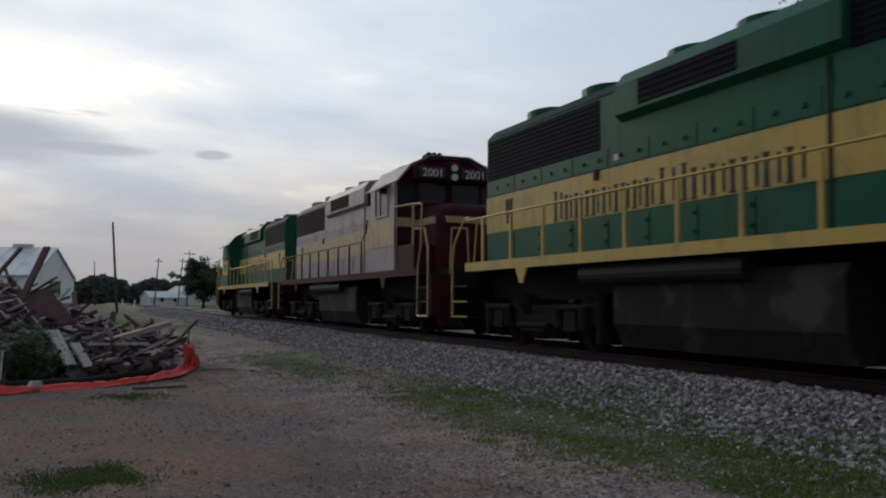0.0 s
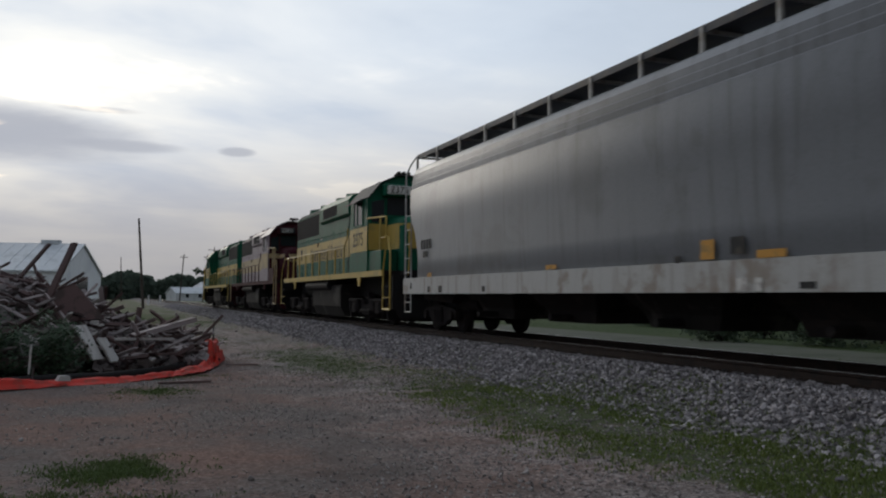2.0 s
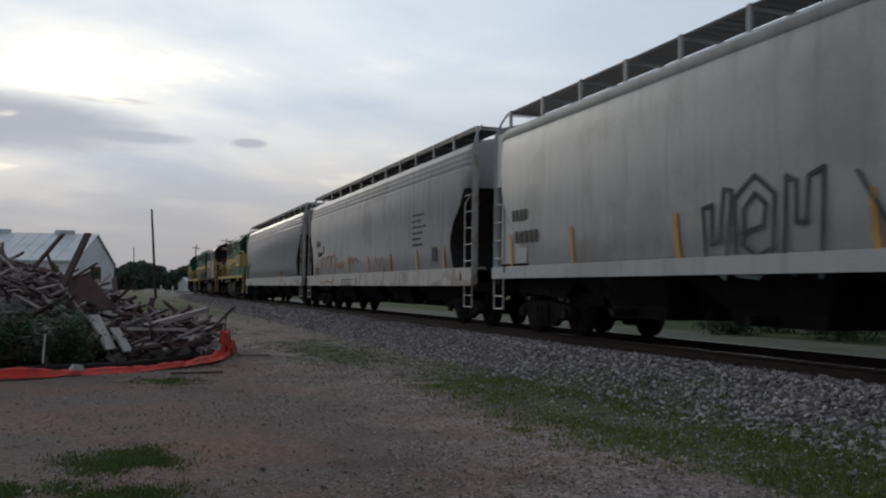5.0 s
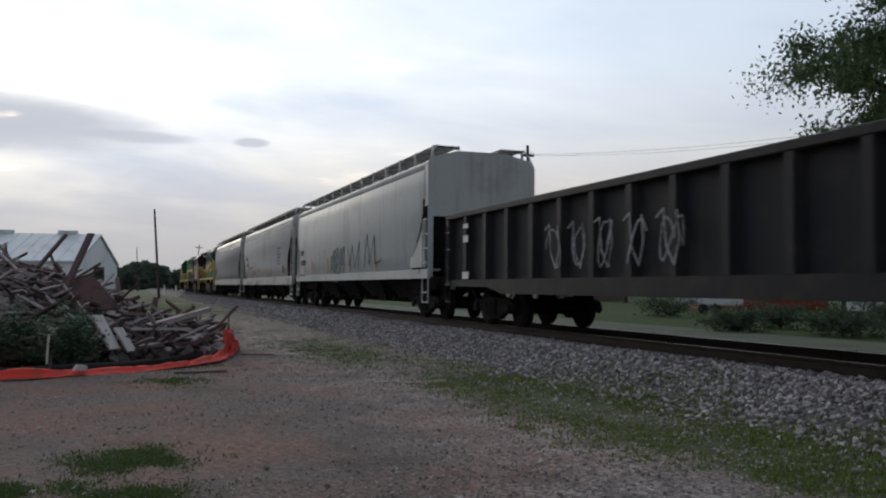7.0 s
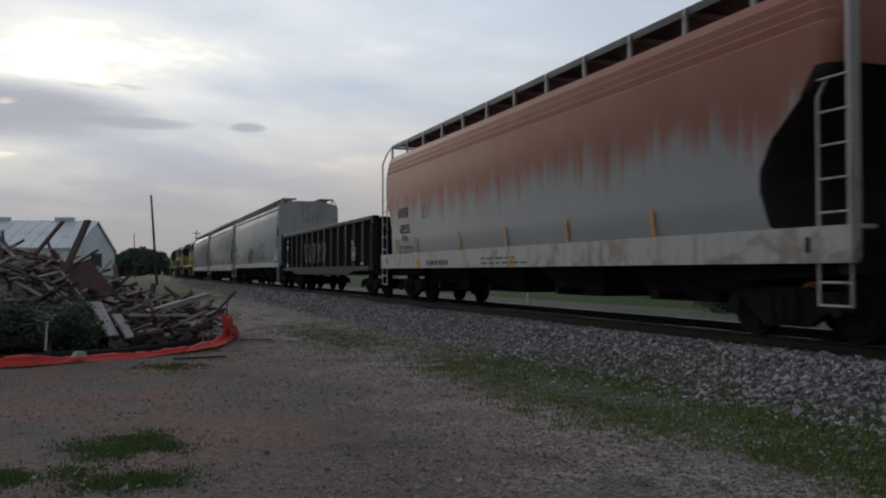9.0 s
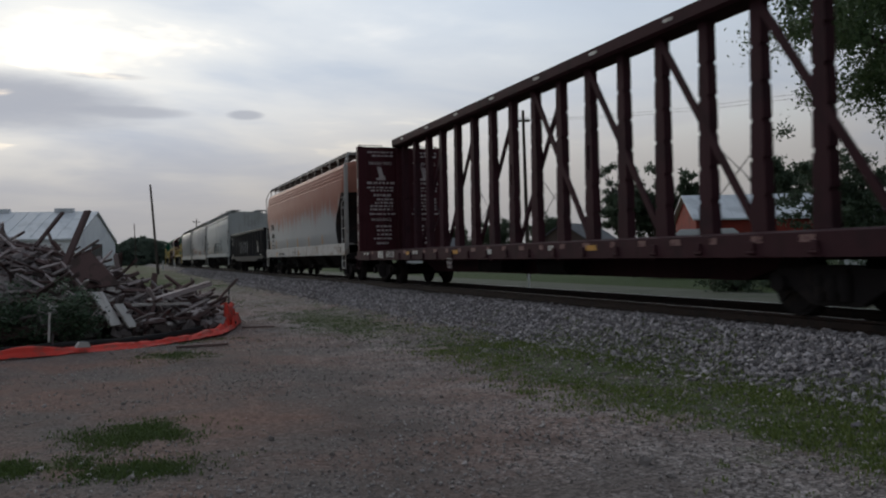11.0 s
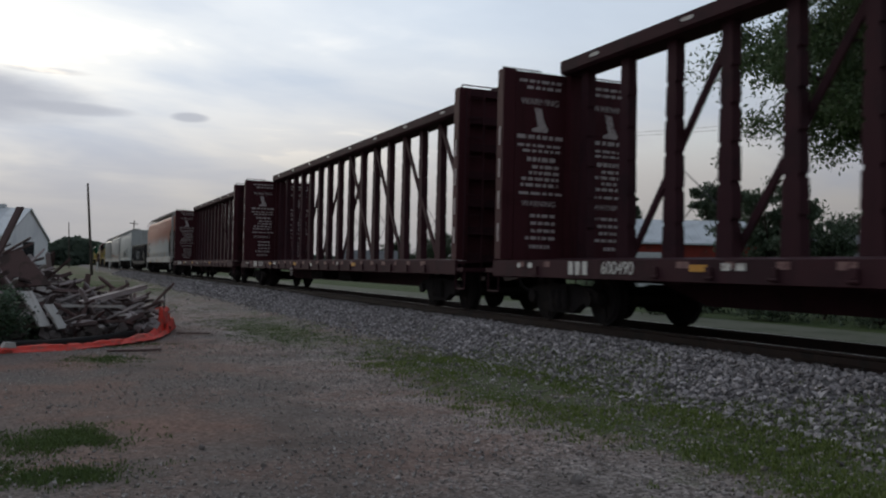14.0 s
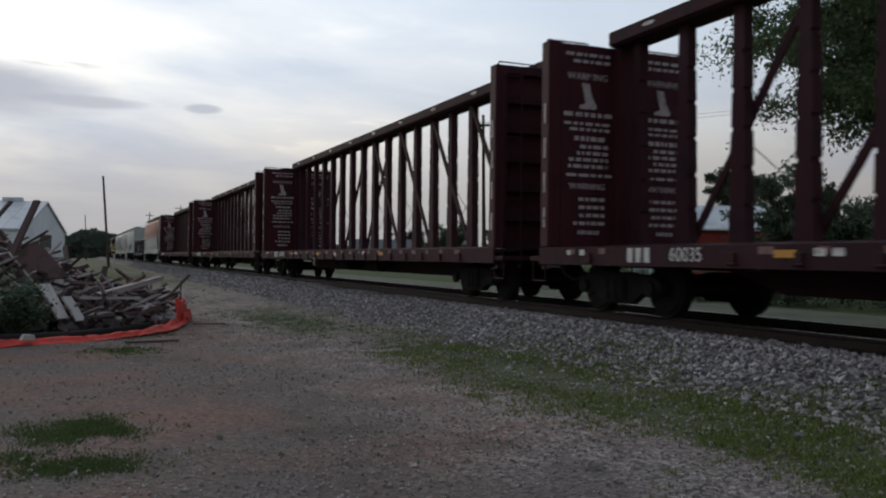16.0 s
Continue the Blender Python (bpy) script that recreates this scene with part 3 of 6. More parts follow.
def make_grass():
    rng = np.random.default_rng(11)
    tufts = []
    # the verge between lot and ballast
    for _ in range(19000):
        y = 4.0 + 30 * rng.random() ** 1.4
        x = rng.normal(5.9, 0.75) if y < 14 else rng.normal(6.0, 0.9)
        dense = noise.noise((x * 0.8, y * 0.55, 7.0)) + 0.32 - 0.25 * abs(x - 5.9)
        if dense < rng.normal(0.0, 0.12) or x > 7.4:
            continue
        if y > 13.5 and rng.random() < 0.75 + 0.05 * (y - 13.5):
            continue
        tufts.append((x, y, ground_height(x, y), rng.uniform(0.015, 0.055), 8, 0.05))
    blades("grass_verge", "patchy yellow-green grass along the ballast", tufts, GRASS, 12)
    tufts = []
    # ragged islands on the lot
    for cx, cy, rx, ry, n in ((0.05, 8.25, 0.42, 0.5, 1300), (-0.8, 7.25, 0.42, 0.3, 800), (0.1, 6.85, 0.42, 0.24, 600), (4.7, 20.5, 1.1, 4.6, 2000), (0.7, 14.6, 0.5, 0.5, 350), (5.6, 13.5, 1.0, 1.6, 500), (1.0, 17.5, 0.9, 0.6, 220), (0.4, 55.0, 5.0, 9.0, 1500), (3.6, 32.0, 1.4, 5.0, 500)):
        for _ in range(n):
            x, y = rng.normal(cx, rx * 0.6), rng.normal(cy, ry * 0.6)
            if noise.noise((x * 2.6, y * 2.2, 2.0)) < rng.normal(-0.2, 0.18):
                continue
            h = rng.uniform(0.012, 0.034) * (2.6 if cy > 40 else 1)
            tufts.append((x, y, ground_height(x, y), h, 6, 0.05 if cy < 40 else 0.15))
    blades("grass_patches", "ragged islands of short dark green grass", tufts, ISLAND, 14)
    # the uncut grass just past the track
    tufts = []
    for _ in range(5200):
        x, y = rng.uniform(11.8, 17.0), rng.uniform(6, 70)
        tufts.append((x, y, ground_height(x, y), rng.uniform(0.05, 0.14), 4, 0.12))
    blades("lawn_grass", "uncut green grass strip between railway and road", tufts, ISLAND, 13)


make_grass()


# ---- track ----
def make_track():
    bm = bmesh.new()
    outline = [(-0.07, -0.17), (0.07, -0.17), (0.07, -0.155), (0.012, -0.13), (0.012, -0.045), (0.036, -0.03), (0.036, -0.004), (0.028, 0.0), (-0.028, 0.0), (-0.036, -0.004), (-0.036, -0.03), (-0.012, -0.045), (-0.012, -0.13), (-0.07, -0.155)]
    prism(bm, outline, -400, 1200, "y")
    rail = mesh_of("rail", bm, RAIL_STEEL)
    bm = bmesh.new()
    prism(bm, [(-0.026, 0.0005), (0.026, 0.0005), (0.024, 0.002), (-0.024, 0.002)], -400, 1200, "y")
    shine = mesh_of("running_band", bm, RAIL_TOP)
    for side in (-1, 1):
        ob = new("rail", rail)
        ob.location = (TRACK_X + side * 0.7525, 0, RAIL_Z)
        tagged(ob, "rusty steel rail with polished running head", "rail", "rails of the track", "structure")
        part("running_band", shine, RAIL_TOP, ob, "polished running band")


make_track()


# ---- train ----
SPEED = 11.6
MOVING = []      # (car, middle of the car at the start)
WHEELS = []      # (wheelset, height, place along its truck, radius)


def wheelset_mesh(r):
    bm = bmesh.new()
    tube(bm, (-0.95, 0, 0), (0.95, 0, 0), 0.085, sides=10)
    for s in (-1, 1):
        for x0, x1, rr in ((0.69, 0.72, r + 0.03), (0.72, 0.83, r), (0.83, 0.86, r - 0.06)):
            tube(bm, (s * x0, 0, 0), (s * x1, 0, 0), rr, sides=28)
        box(bm, min(s * 0.86, s * 0.885), max(s * 0.86, s * 0.885), -0.05, 0.05, -(r - 0.1), r - 0.1)
        tube(bm, (s * 0.86, 0, 0), (s * 0.93, 0, 0), 0.13, sides=12)
    return mesh_of("wheelset", bm, GRIME)


WHEEL_33, WHEEL_40 = wheelset_mesh(0.42), wheelset_mesh(0.51)


def freight_truck_mesh():
    bm = bmesh.new()
    for s in (-1, 1):
        x0, x1 = sorted((s * 0.96, s * 1.10))
        prism(bm, [(-1.1, 0.36), (-1.1, 0.52), (-0.95, 0.60), (-0.5, 0.62), (-0.32, 0.66), (0.32, 0.66), (0.5, 0.62), (0.95, 0.60), (1.1, 0.52), (1.1, 0.36), (0.72, 0.38), (0.36, 0.17), (-0.36, 0.17), (-0.72, 0.38)], x0, x1, "x")
        for y in (-0.89, 0.89):
            tube(bm, (s * 1.10, y, 0.42), (s * 1.17, y, 0.42), 0.11, sides=12)
        for y in (-0.2, 0.0, 0.2):
            tube(bm, (s * 1.12, y, 0.24), (s * 1.12, y, 0.55), 0.075, sides=8)
    box(bm, -1.15, 1.15, -0.22, 0.22, 0.34, 0.62)
    for y in (-0.42, 0.42):
        box(bm, -0.9, 0.9, y - 0.05, y + 0.05, 0.28, 0.36)
    return mesh_of("truck_frame", bm, GRIME)


def engine_truck_mesh():
    bm = bmesh.new()
    for s in (-1, 1):
        x0, x1 = sorted((s * 1.02, s * 1.20))
        prism(bm, [(-2.0, 0.50), (-2.0, 0.82), (-0.7, 0.82), (-0.5, 0.62), (0.5, 0.62), (0.7, 0.82), (2.0, 0.82), (2.0, 0.50), (1.75, 0.34), (1.0, 0.34), (0.7, 0.46), (-0.7, 0.46), (-1.0, 0.34), (-1.75, 0.34)], x0, x1, "x")
        for y in (-1.37, 1.37):
            box(bm, *sorted((s * 1.20, s * 1.32)), y - 0.2, y + 0.2, 0.34, 0.70, 0.02)
            tube(bm, (s * 1.3, y - 0.55, 0.75), (s * 1.3, y + 0.55, 0.75), 0.05, sides=8)
            for d in (-0.42, 0.42):
                tube(bm, (s * 1.26, y + d, 0.40), (s * 1.26, y + d, 0.78), 0.10, sides=10)
        tube(bm, (s * 1.28, -0.55, 0.42), (s * 1.28, 0.55, 0.42), 0.06, sides=8)
        box(bm, *sorted((s * 1.2, s * 1.3)), -0.45, 0.45, 0.30, 0.44, 0.02)
        for y in (-2.1, 2.1):
            tube(bm, (s * 1.15, y, 0.45), (s * 1.15, y, 0.85), 0.09, sides=10)
            box(bm, *sorted((s * 0.95, s * 1.2)), y - 0.06, y + 0.06, 0.18, 0.45)
    box(bm, -1.05, 1.05, -0.45, 0.45, 0.20, 0.80)
    for y in (-1.37, 1.37):
        box(bm, -0.66, 0.66, y - 0.75, y + 0.75, 0.13, 0.66)
        for d in (-0.62, 0.62):
            box(bm, -0.95, 0.95, y + d - 0.05, y + d + 0.05, 0.16, 0.5)
    return mesh_of("truck_frame", bm, GRIME)


FREIGHT_TRUCK, ENGINE_TRUCK = freight_truck_mesh(), engine_truck_mesh()


def truck(car, y, engine=False):
    t = new("truck", ENGINE_TRUCK if engine else FREIGHT_TRUCK)
    t.parent, t.location = car, (0, y, 0)
    tagged(t, "grimy black cast-steel truck")
    r, half = (0.51, 1.37) if engine else (0.42, 0.89)
    for d in (-half, half):
        w = new("wheelset", WHEEL_40 if engine else WHEEL_33)
        w.parent, w.location = t, (0, d, r)
        WHEELS.append((w, r, d))


def coupler_mesh():
    bm = bmesh.new()
    box(bm, -0.09, 0.09, -0.75, 0.0, 0.74, 0.96, 0.02)
    box(bm, -0.16, 0.16, -0.02, 0.26, 0.70, 1.0, 0.04)
    pipe(bm, [(0.35, -0.3, 0.75), (0.33, -0.05, 0.45), (0.25, 0.12, 0.36), (0.12, 0.3, 0.42)], 0.03)
    return mesh_of("coupler", bm, GRIME)


COUPLER = coupler_mesh()


def couplers(car, half):
    for s in (1, -1):
        c = new("coupler", COUPLER)
        c.parent, c.location = car, (0, s * half, 0)
        c.rotation_euler = (0, 0, 0 if s > 0 else math.pi)


def ladder(car, x, y, z0, z1, mat, width=0.42, outward=-1, along=True, rungs=None, name="ladder", posts=0.02):
    """A ladder on a side (along=True) or on an end of a car."""
    bm = bmesh.new()
    n = rungs or max(2, round((z1 - z0) / 0.40))
    d = (0, width / 2, 0) if along else (width / 2, 0, 0)
    for s in (-1, 1):
        tube(bm, (x + s * d[0], y + s * d[1], z0), (x + s * d[0], y + s * d[1], z1), posts, sides=6)
    for i in range(n):
        z = z0 + (i + 0.4) * (z1 - z0) / n
        tube(bm, (x - d[0], y - d[1], z), (x + d[0], y + d[1], z), 0.014, sides=6)
    return part(name, bm, mat, car)


LIFT = 0.10      # body height over the springs


def seat(car):
    """Sets the body of a finished car on its trucks."""
    for child in car.children:
        if not child.name.startswith("truck"):
            child.location.z += LIFT


# -- covered hoppers
def hopper(front, length, paint, sill_paint, style, label):
    """A long covered hopper; front is its leading end along the track at the start."""
    L = length / 2
    car = thing("covered_hopper", pose(TRACK_X, front - L, RAIL_Z), label, "freight car", "cars of the train")
    MOVING.append((car, front - L))
    flat = style == "smooth"
    # body: level rings that draw in at both ends below the shoulder, like the slope sheets inside
    rings = []
    levels = ([(1.24, 1.45), (1.30, 1.50), (1.75, 1.53), (2.0, 1.54), (2.4, 1.55), (2.8, 1.555), (3.12, 1.555), (3.5, 1.55)]
              + ([(3.86, 1.53), (3.92, 1.50), (3.96, 1.53), (4.06, 1.53), (4.14, 1.44), (4.21, 1.2), (4.32, 0.7), (4.35, 0.2)] if flat else
                 [(3.60, 1.55), (3.63, 1.515), (3.74, 1.53), (3.77, 1.495), (3.88, 1.505), (3.91, 1.47), (4.02, 1.475), (4.06, 1.44), (4.16, 1.40), (4.24, 1.25), (4.32, 0.9), (4.36, 0.3)]))
    for z, w in levels:
        if flat:
            inset = rear = 0.35 + max(0.0, 2.6 - z) * 0.9 if z < 2.6 else 0.35
        else:
            deep = math.sin(min(1.0, max(0.0, 3.12 - z) / 1.25) * math.pi / 2)
            foot = max(0.0, 1.7 - z) * 0.35
            inset, rear = 0.22 + 0.78 * deep - foot * 0.6, 0.25 + 1.2 * deep - foot
        c = 0.10 if flat else (0.28 if z >= 3.12 else 0.05)
        ring = []
        for sx, sy in ((1, 1), (-1, 1), (-1, -1), (1, -1)):
            y = L - (inset if sy > 0 else rear)
            arc = [(w - c + c * math.cos(a), y - c + c * math.sin(a)) for a in (radians(i * 30) for i in range(4))]
            pts = [(sx * u, sy * v, z) for u, v in arc]
            ring += pts if sx * sy > 0 else pts[::-1]
        rings.append(ring)
    bm = bmesh.new()
    loft(bm, rings)
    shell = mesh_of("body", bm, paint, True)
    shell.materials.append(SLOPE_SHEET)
    # inward-sloping end faces get the dark colour that holds the recess shade
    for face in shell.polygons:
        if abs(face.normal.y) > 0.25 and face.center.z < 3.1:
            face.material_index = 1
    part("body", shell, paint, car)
    if flat:
        # side sheets run on to the end posts past the slope sheets, with one rounded opening low at each end
        for s in (-1, 1):
            bm = bmesh.new()
            for e in (-1, 1):
                y0, y1 = e * (L - 0.02), e * (L - 0.42)
                box(bm, *sorted((s * 1.46, s * 1.52)), *sorted((y0, y1)), 2.95, 4.06)
                box(bm, *sorted((s * 1.46, s * 1.52)), *sorted((y0, e * (L - 0.10))), 1.3, 2.95)
                box(bm, *sorted((s * 1.46, s * 1.52)), *sorted((e * (L - 0.40), e * (L - 1.6))), 1.3, 2.62)
            part("side_sheet", bm, paint, car)
        for e in (-1, 1):
            bm = bmesh.new()
            box(bm, -1.48, 1.48, *sorted((e * (L - 0.05), e * (L - 0.11))), 2.65, 4.22)
            prism(bm, [(-1.48, 4.22), (1.48, 4.22), (0.7, 4.42), (-0.7, 4.42)], *sorted((e * (L - 0.05), e * (L - 0.11))), "y")
            part("end_sheet", bm, paint, car)
    # hopper bays below the sill
    for i in range(4):
        y = (i - 1.5) * (length - 7.2) / 3.4
        bm = bmesh.new()
        top, low = 1.75, 0.95
        loft(bm, [[(1.3, y + top, 1.25), (-1.3, y + top, 1.25), (-1.3, y - top, 1.25), (1.3, y - top, 1.25)],
                  [(0.75, y + low, 0.52), (-0.75, y + low, 0.52), (-0.75, y - low, 0.52), (0.75, y - low, 0.52)],
                  [(0.70, y + low * 0.9, 0.30), (-0.70, y + low * 0.9, 0.30), (-0.70, y - low * 0.9, 0.30), (0.70, y - low * 0.9, 0.30)]])
        tube(bm, (-1.2, y, 0.40), (1.2, y, 0.40), 0.07)
        part("discharge_bay", bm, TANK if i % 2 else GRIME, car)
    bm = bmesh.new()
    box(bm, -0.32, 0.32, -L + 0.3, L - 0.3, 0.62, 1.26)
    part("center_sill", bm, GRIME, car)
    for e in (-1, 1):
        bm = bmesh.new()
        tube(bm, (-0.75, e * (L - 3.5), 0.62), (-0.75, e * (L - 2.2), 0.62), 0.16, sides=12)
        part("brake_cylinder", bm, GRIME, car)
        bm = bmesh.new()
        prism(bm, [(e * (L - 0.5), 0.95), (e * (L - 0.5), 0.72), (e * (L - 2.5), 0.62), (e * (L - 2.9), 0.95)], -1.15, 1.15, "x")
        part("body_bolster", bm, GRIME, car)
    # side sills
    z0, z1 = (1.0, 1.24) if flat else (0.85, 1.26)
    for s in (-1, 1):
        bm = bmesh.new()
        a, b = s * 1.57, s * 1.46
        prism(bm, [(a, z0), (a, z1), (b, z1 + 0.015), (b - s * 0.25, z1 + 0.015), (b - s * 0.25, z1 - 0.03), (b, z1 - 0.03), (b, z0)], -L, L, "y")
        part("side_sill", bm, sill_paint, car)
        for e in (-1, 1):
            bm = bmesh.new()
            prism(bm, [(e * (L - 0.62), z0 + 0.30), (e * (L - 0.62), z0 + 0.12), (e * (L - 0.68), z0 + 0.12), (e * (L - 0.68), z0 + 0.30)], *sorted((s * 1.571, s * 1.578)), "x")
            part("jacking_hole", bm, GRILLE, car)
    # end frames, ladders, platforms
    for e in (-1, 1):
        bm = bmesh.new()
        box(bm, -1.5, 1.5, *sorted((e * (L - 0.25), e * L)), z0 - 0.12, z0 + 0.05)
        box(bm, -0.3, 0.3, *sorted((e * (L - 2.0), e * L)), 0.7, 1.0)
        for x in (-0.55, 0.55):
            tube(bm, (x, e * (L - 0.1), 1.0), (x, e * (L - 1.3), 2.0), 0.04)
        part("end_platform", bm, GRIME, car)
        for s in (-1, 1):
            if flat or e < 0:
                bm = bmesh.new()
                box(bm, *sorted((s * 1.40, s * 1.50)), *sorted((e * (L - 0.14), e * (L - 0.02))), z0, 4.1, 0.01)
                part("end_post", bm, sill_paint, car)
            bm = bmesh.new()
            a = s * 1.53
            front_y, back_y = e * (L - 0.04), e * (L - 0.52)
            pipe(bm, [(a, front_y, z0), (a, front_y, 4.05), (s * 1.42, front_y - e * 0.08, 4.35), (s * 1.28, front_y - e * 0.12, 4.56)], 0.024)
            pipe(bm, [(a, back_y, z0 + 0.3), (a, back_y, 2.75), (a - s * 0.12, back_y, 2.95)], 0.020)
            for i in range(5):
                z = 1.42 + i * 0.38
                tube(bm, (a, front_y, z), (a, back_y, z), 0.014, sides=6)
            part("ladder", bm, sill_paint, car)
            bm = bmesh.new()
            for y in (front_y, back_y):
                tube(bm, (a, y, 0.36), (a, y, z0), 0.018, sides=6)
            for z in (0.37, 0.63):
                tube(bm, (a, front_y, z), (a, back_y, z), 0.016, sides=6)
            part("stirrup_step", bm, sill_paint, car)
    # running boards on brackets along the roof edge
    for s in (-1, 1):
        bm = bmesh.new()
        if flat:
            x0, x1 = sorted((s * 1.28, s * 0.62))
            for i in range(12):
                x = x0 + (x1 - x0) * i / 11
                box(bm, x - 0.008, x + 0.008, -L + 0.2, L - 0.2, 4.53, 4.57)
            for i in range(int(length / 0.22)):
                y = -L + 0.3 + i * 0.22
                box(bm, x0, x1, y, y + 0.012, 4.542, 4.56)
        else:
            box(bm, *sorted((s * 1.32, s * 0.55)), -L + 0.4, L - 0.4, 4.55, 4.59)
            box(bm, *sorted((s * 1.32, s * 1.30)), -L + 0.4, L - 0.4, 4.47, 4.59)
        part("running_board", bm, GALV, car, "grating walkway along the roof")
        n = 12
        bm = bmesh.new()
        box(bm, *sorted((s * 1.34, s * 1.29)), -0.035, 0.035, 4.18, 4.57)
        box(bm, *sorted((s * 1.29, s * 0.55)), -0.02, 0.02, 4.49, 4.545)
        bracket = mesh_of("board_bracket", bm, sill_paint)
        for i in range(n + 1):
            part("board_bracket", bracket, sill_paint, car).location.y = -L + 0.35 + i * (length - 0.7) / n
    # roof hatches
    for i in range(6):
        y = (i - 2.5) * length / 6.6
        bm = bmesh.new()
        tube(bm, (0, y, 4.30), (0, y, 4.48), 0.42, sides=16)
        tube(bm, (0, y, 4.48), (0, y, 4.54), 0.47, 0.38, sides=16)
        part("hatch", bm, sill_paint, car)
    truck(car, L - 1.55)
    truck(car, -L + 1.55)
    couplers(car, L + 0.42)
    seat(car)
    return car


def marks(car, name, x, bars, mat, label=""):
    """Plain painted bars on a side that faces -x: rows of (y, z, width, height)."""
    if name in ("reflector", "stencil_panel") and len(bars) > 1:
        for bar in bars:
            marks(car, name, x, [bar], mat, label)
        return None
    bm = bmesh.new()
    for y, z, w, h in bars:
        box(bm, x - 0.004, x, y - w / 2, y + w / 2, z - h / 2, z + h / 2)
    ob = part(name, bm, mat, car, label)
    return tagged(ob, kind="stuff") if len(bars) > 3 else ob


def text_block(rng, y, z, width, rows, height, gap):
    """Rows of word-sized bars for a block of small print, read from +y to -y."""
    out = []
    for r in range(rows):
        at, end = y, y - width * rng.uniform(0.7, 1.0)
        while at > end:
            w = rng.uniform(0.06, 0.2) * width
            out.append((at - w / 2, z - r * gap, w, height))
            at -= w + 0.05 * width
    return out


rng_marks = random.Random(5)


def initials(y, z, size, n=4):
    return [(y - i * size * 0.85, z, size * 0.5, size) for i in range(n)]


def make_hoppers():
    # the leading, dull grey one
    a = hopper(-0.84, 18.85, HOPPER_DULL, SILL_WHITE, "fluted", "dull grey covered hopper with dark open end bays")
    marks(a, "reporting_mark", -1.553, initials(8.3 - 0.3, 2.2, 0.24) + [(7.75, 1.95, 0.3, 0.16)], BLACK_PAINT, "faded black painted marks")
    marks(a, "reflector", -1.556, [(-3.4, 1.52, 0.28, 0.26)], OCHRE_PAINT, "yellow placard")
    marks(a, "reflector", -1.556, [(-4.6, 1.42, 0.5, 0.10), (1.0, 1.42, 0.4, 0.08), (7.4, 1.42, 0.3, 0.10)], OCHRE_PAINT)
    marks(a, "stencil_panel", -1.556, [(-4.0, 1.55, 0.26, 0.22), (-2.75, 1.40, 0.14, 0.12)], BLACK_PAINT)
    marks(a, "sill_stencil", -1.575, [(-4.1, 1.05, 0.20, 0.16), (-4.4, 1.05, 0.12, 0.16)], WHITE_PAINT)
    marks(a, "sill_stencil", -1.575, [(7.4, 1.06, 0.16, 0.14), (6.6, 1.06, 0.2, 0.16), (4.0, 1.05, 0.14, 0.12), (-5.2, 1.03, 0.24, 0.08)], BLACK_PAINT)
    # pale grey with red scrawl
    b = hopper(-20.97, 18.75, HOPPER_GREY, SILL_WHITE, "fluted", "pale grey covered hopper with faded red graffiti")
    L = 18.75 / 2
    marks(b, "reporting_mark", -1.556, initials(L - 1.85, 2.62, 0.22), BLACK_PAINT, "black painted initials")
    side_text("896604", 0.28, -1.553, L - 2.45, 2.19, b, BLACK_PAINT, "car_number", "black painted car number")
    marks(b, "stencil", -1.557, text_block(rng_marks, L - 1.6, 1.62, 0.8, 3, 0.05, 0.12), BLACK_PAINT)
    marks(b, "stencil_box", -1.557, [(L - 3.1, 2.49, 0.26, 0.02), (L - 3.1, 2.23, 0.26, 0.02), (L - 2.97, 2.36, 0.02, 0.26), (L - 3.23, 2.36, 0.02, 0.26), (L - 3.1, 2.35, 0.06, 0.12)], BLACK_PAINT)
    for y in (7.62, 2.24, -0.4, -2.9, -5.4, -7.5):
        bm = bmesh.new()
        strip(bm, -1.55, [(y + 0.04, 1.92), (y + 0.01, 1.65), (y - 0.03, 1.30)], 0.11)
        part("reflector", bm, OCHRE_PAINT, b, "faded ochre reflector strip")
    bm = bmesh.new()
    red = [[(6.9, 1.40), (7.05, 1.8), (6.8, 2.0), (6.5, 1.6), (6.45, 2.0), (6.1, 2.05), (5.9, 1.6), (5.7, 2.05), (5.2, 2.08), (5.0, 1.65), (4.8, 2.1), (4.3, 2.05), (4.2, 1.5)],
           [(6.9, 1.15), (6.2, 1.02), (5.5, 1.12), (4.6, 1.05), (4.4, 1.2)], [(3.9, 1.8), (3.8, 1.6), (3.55, 1.75), (3.5, 1.6), (3.3, 1.8), (3.1, 1.6), (2.95, 1.8)],
           [(2.4, 1.75), (2.2, 1.95), (2.0, 1.75), (1.8, 1.95), (1.5, 1.7), (1.2, 1.9), (0.9, 1.75)]]
    for line in red:
        stroke(bm, -1.556 if line[0][1] > 1.3 else -1.573, line, 0.07)
    part("graffiti", bm, RED_PAINT, b, "faded red spray-paint scrawl")
    bm = bmesh.new()
    for dy in (0.0, -1.0, -2.1):
        stroke(bm, -1.556, [(-1.2 + dy * 0.7, 1.40), (-1.12 + dy * 0.7, 1.62), (-1.3 + dy * 0.7, 1.82), (-1.5 + dy * 0.7, 1.7), (-1.4 + dy * 0.7, 1.45), (-1.6 + dy * 0.7, 1.40)], 0.05)
    part("graffiti", bm, RED_PAINT, b, "faded red spray-paint scrawl")
    marks(b, "data_panel", -1.556, text_block(rng_marks, -5.0, 2.85, 1.0, 6, 0.06, 0.16), BLACK_PAINT)
    marks(b, "stencil_panel", -1.557, [(-6.8, 1.75, 0.34, 0.36)], BLACK_PAINT)
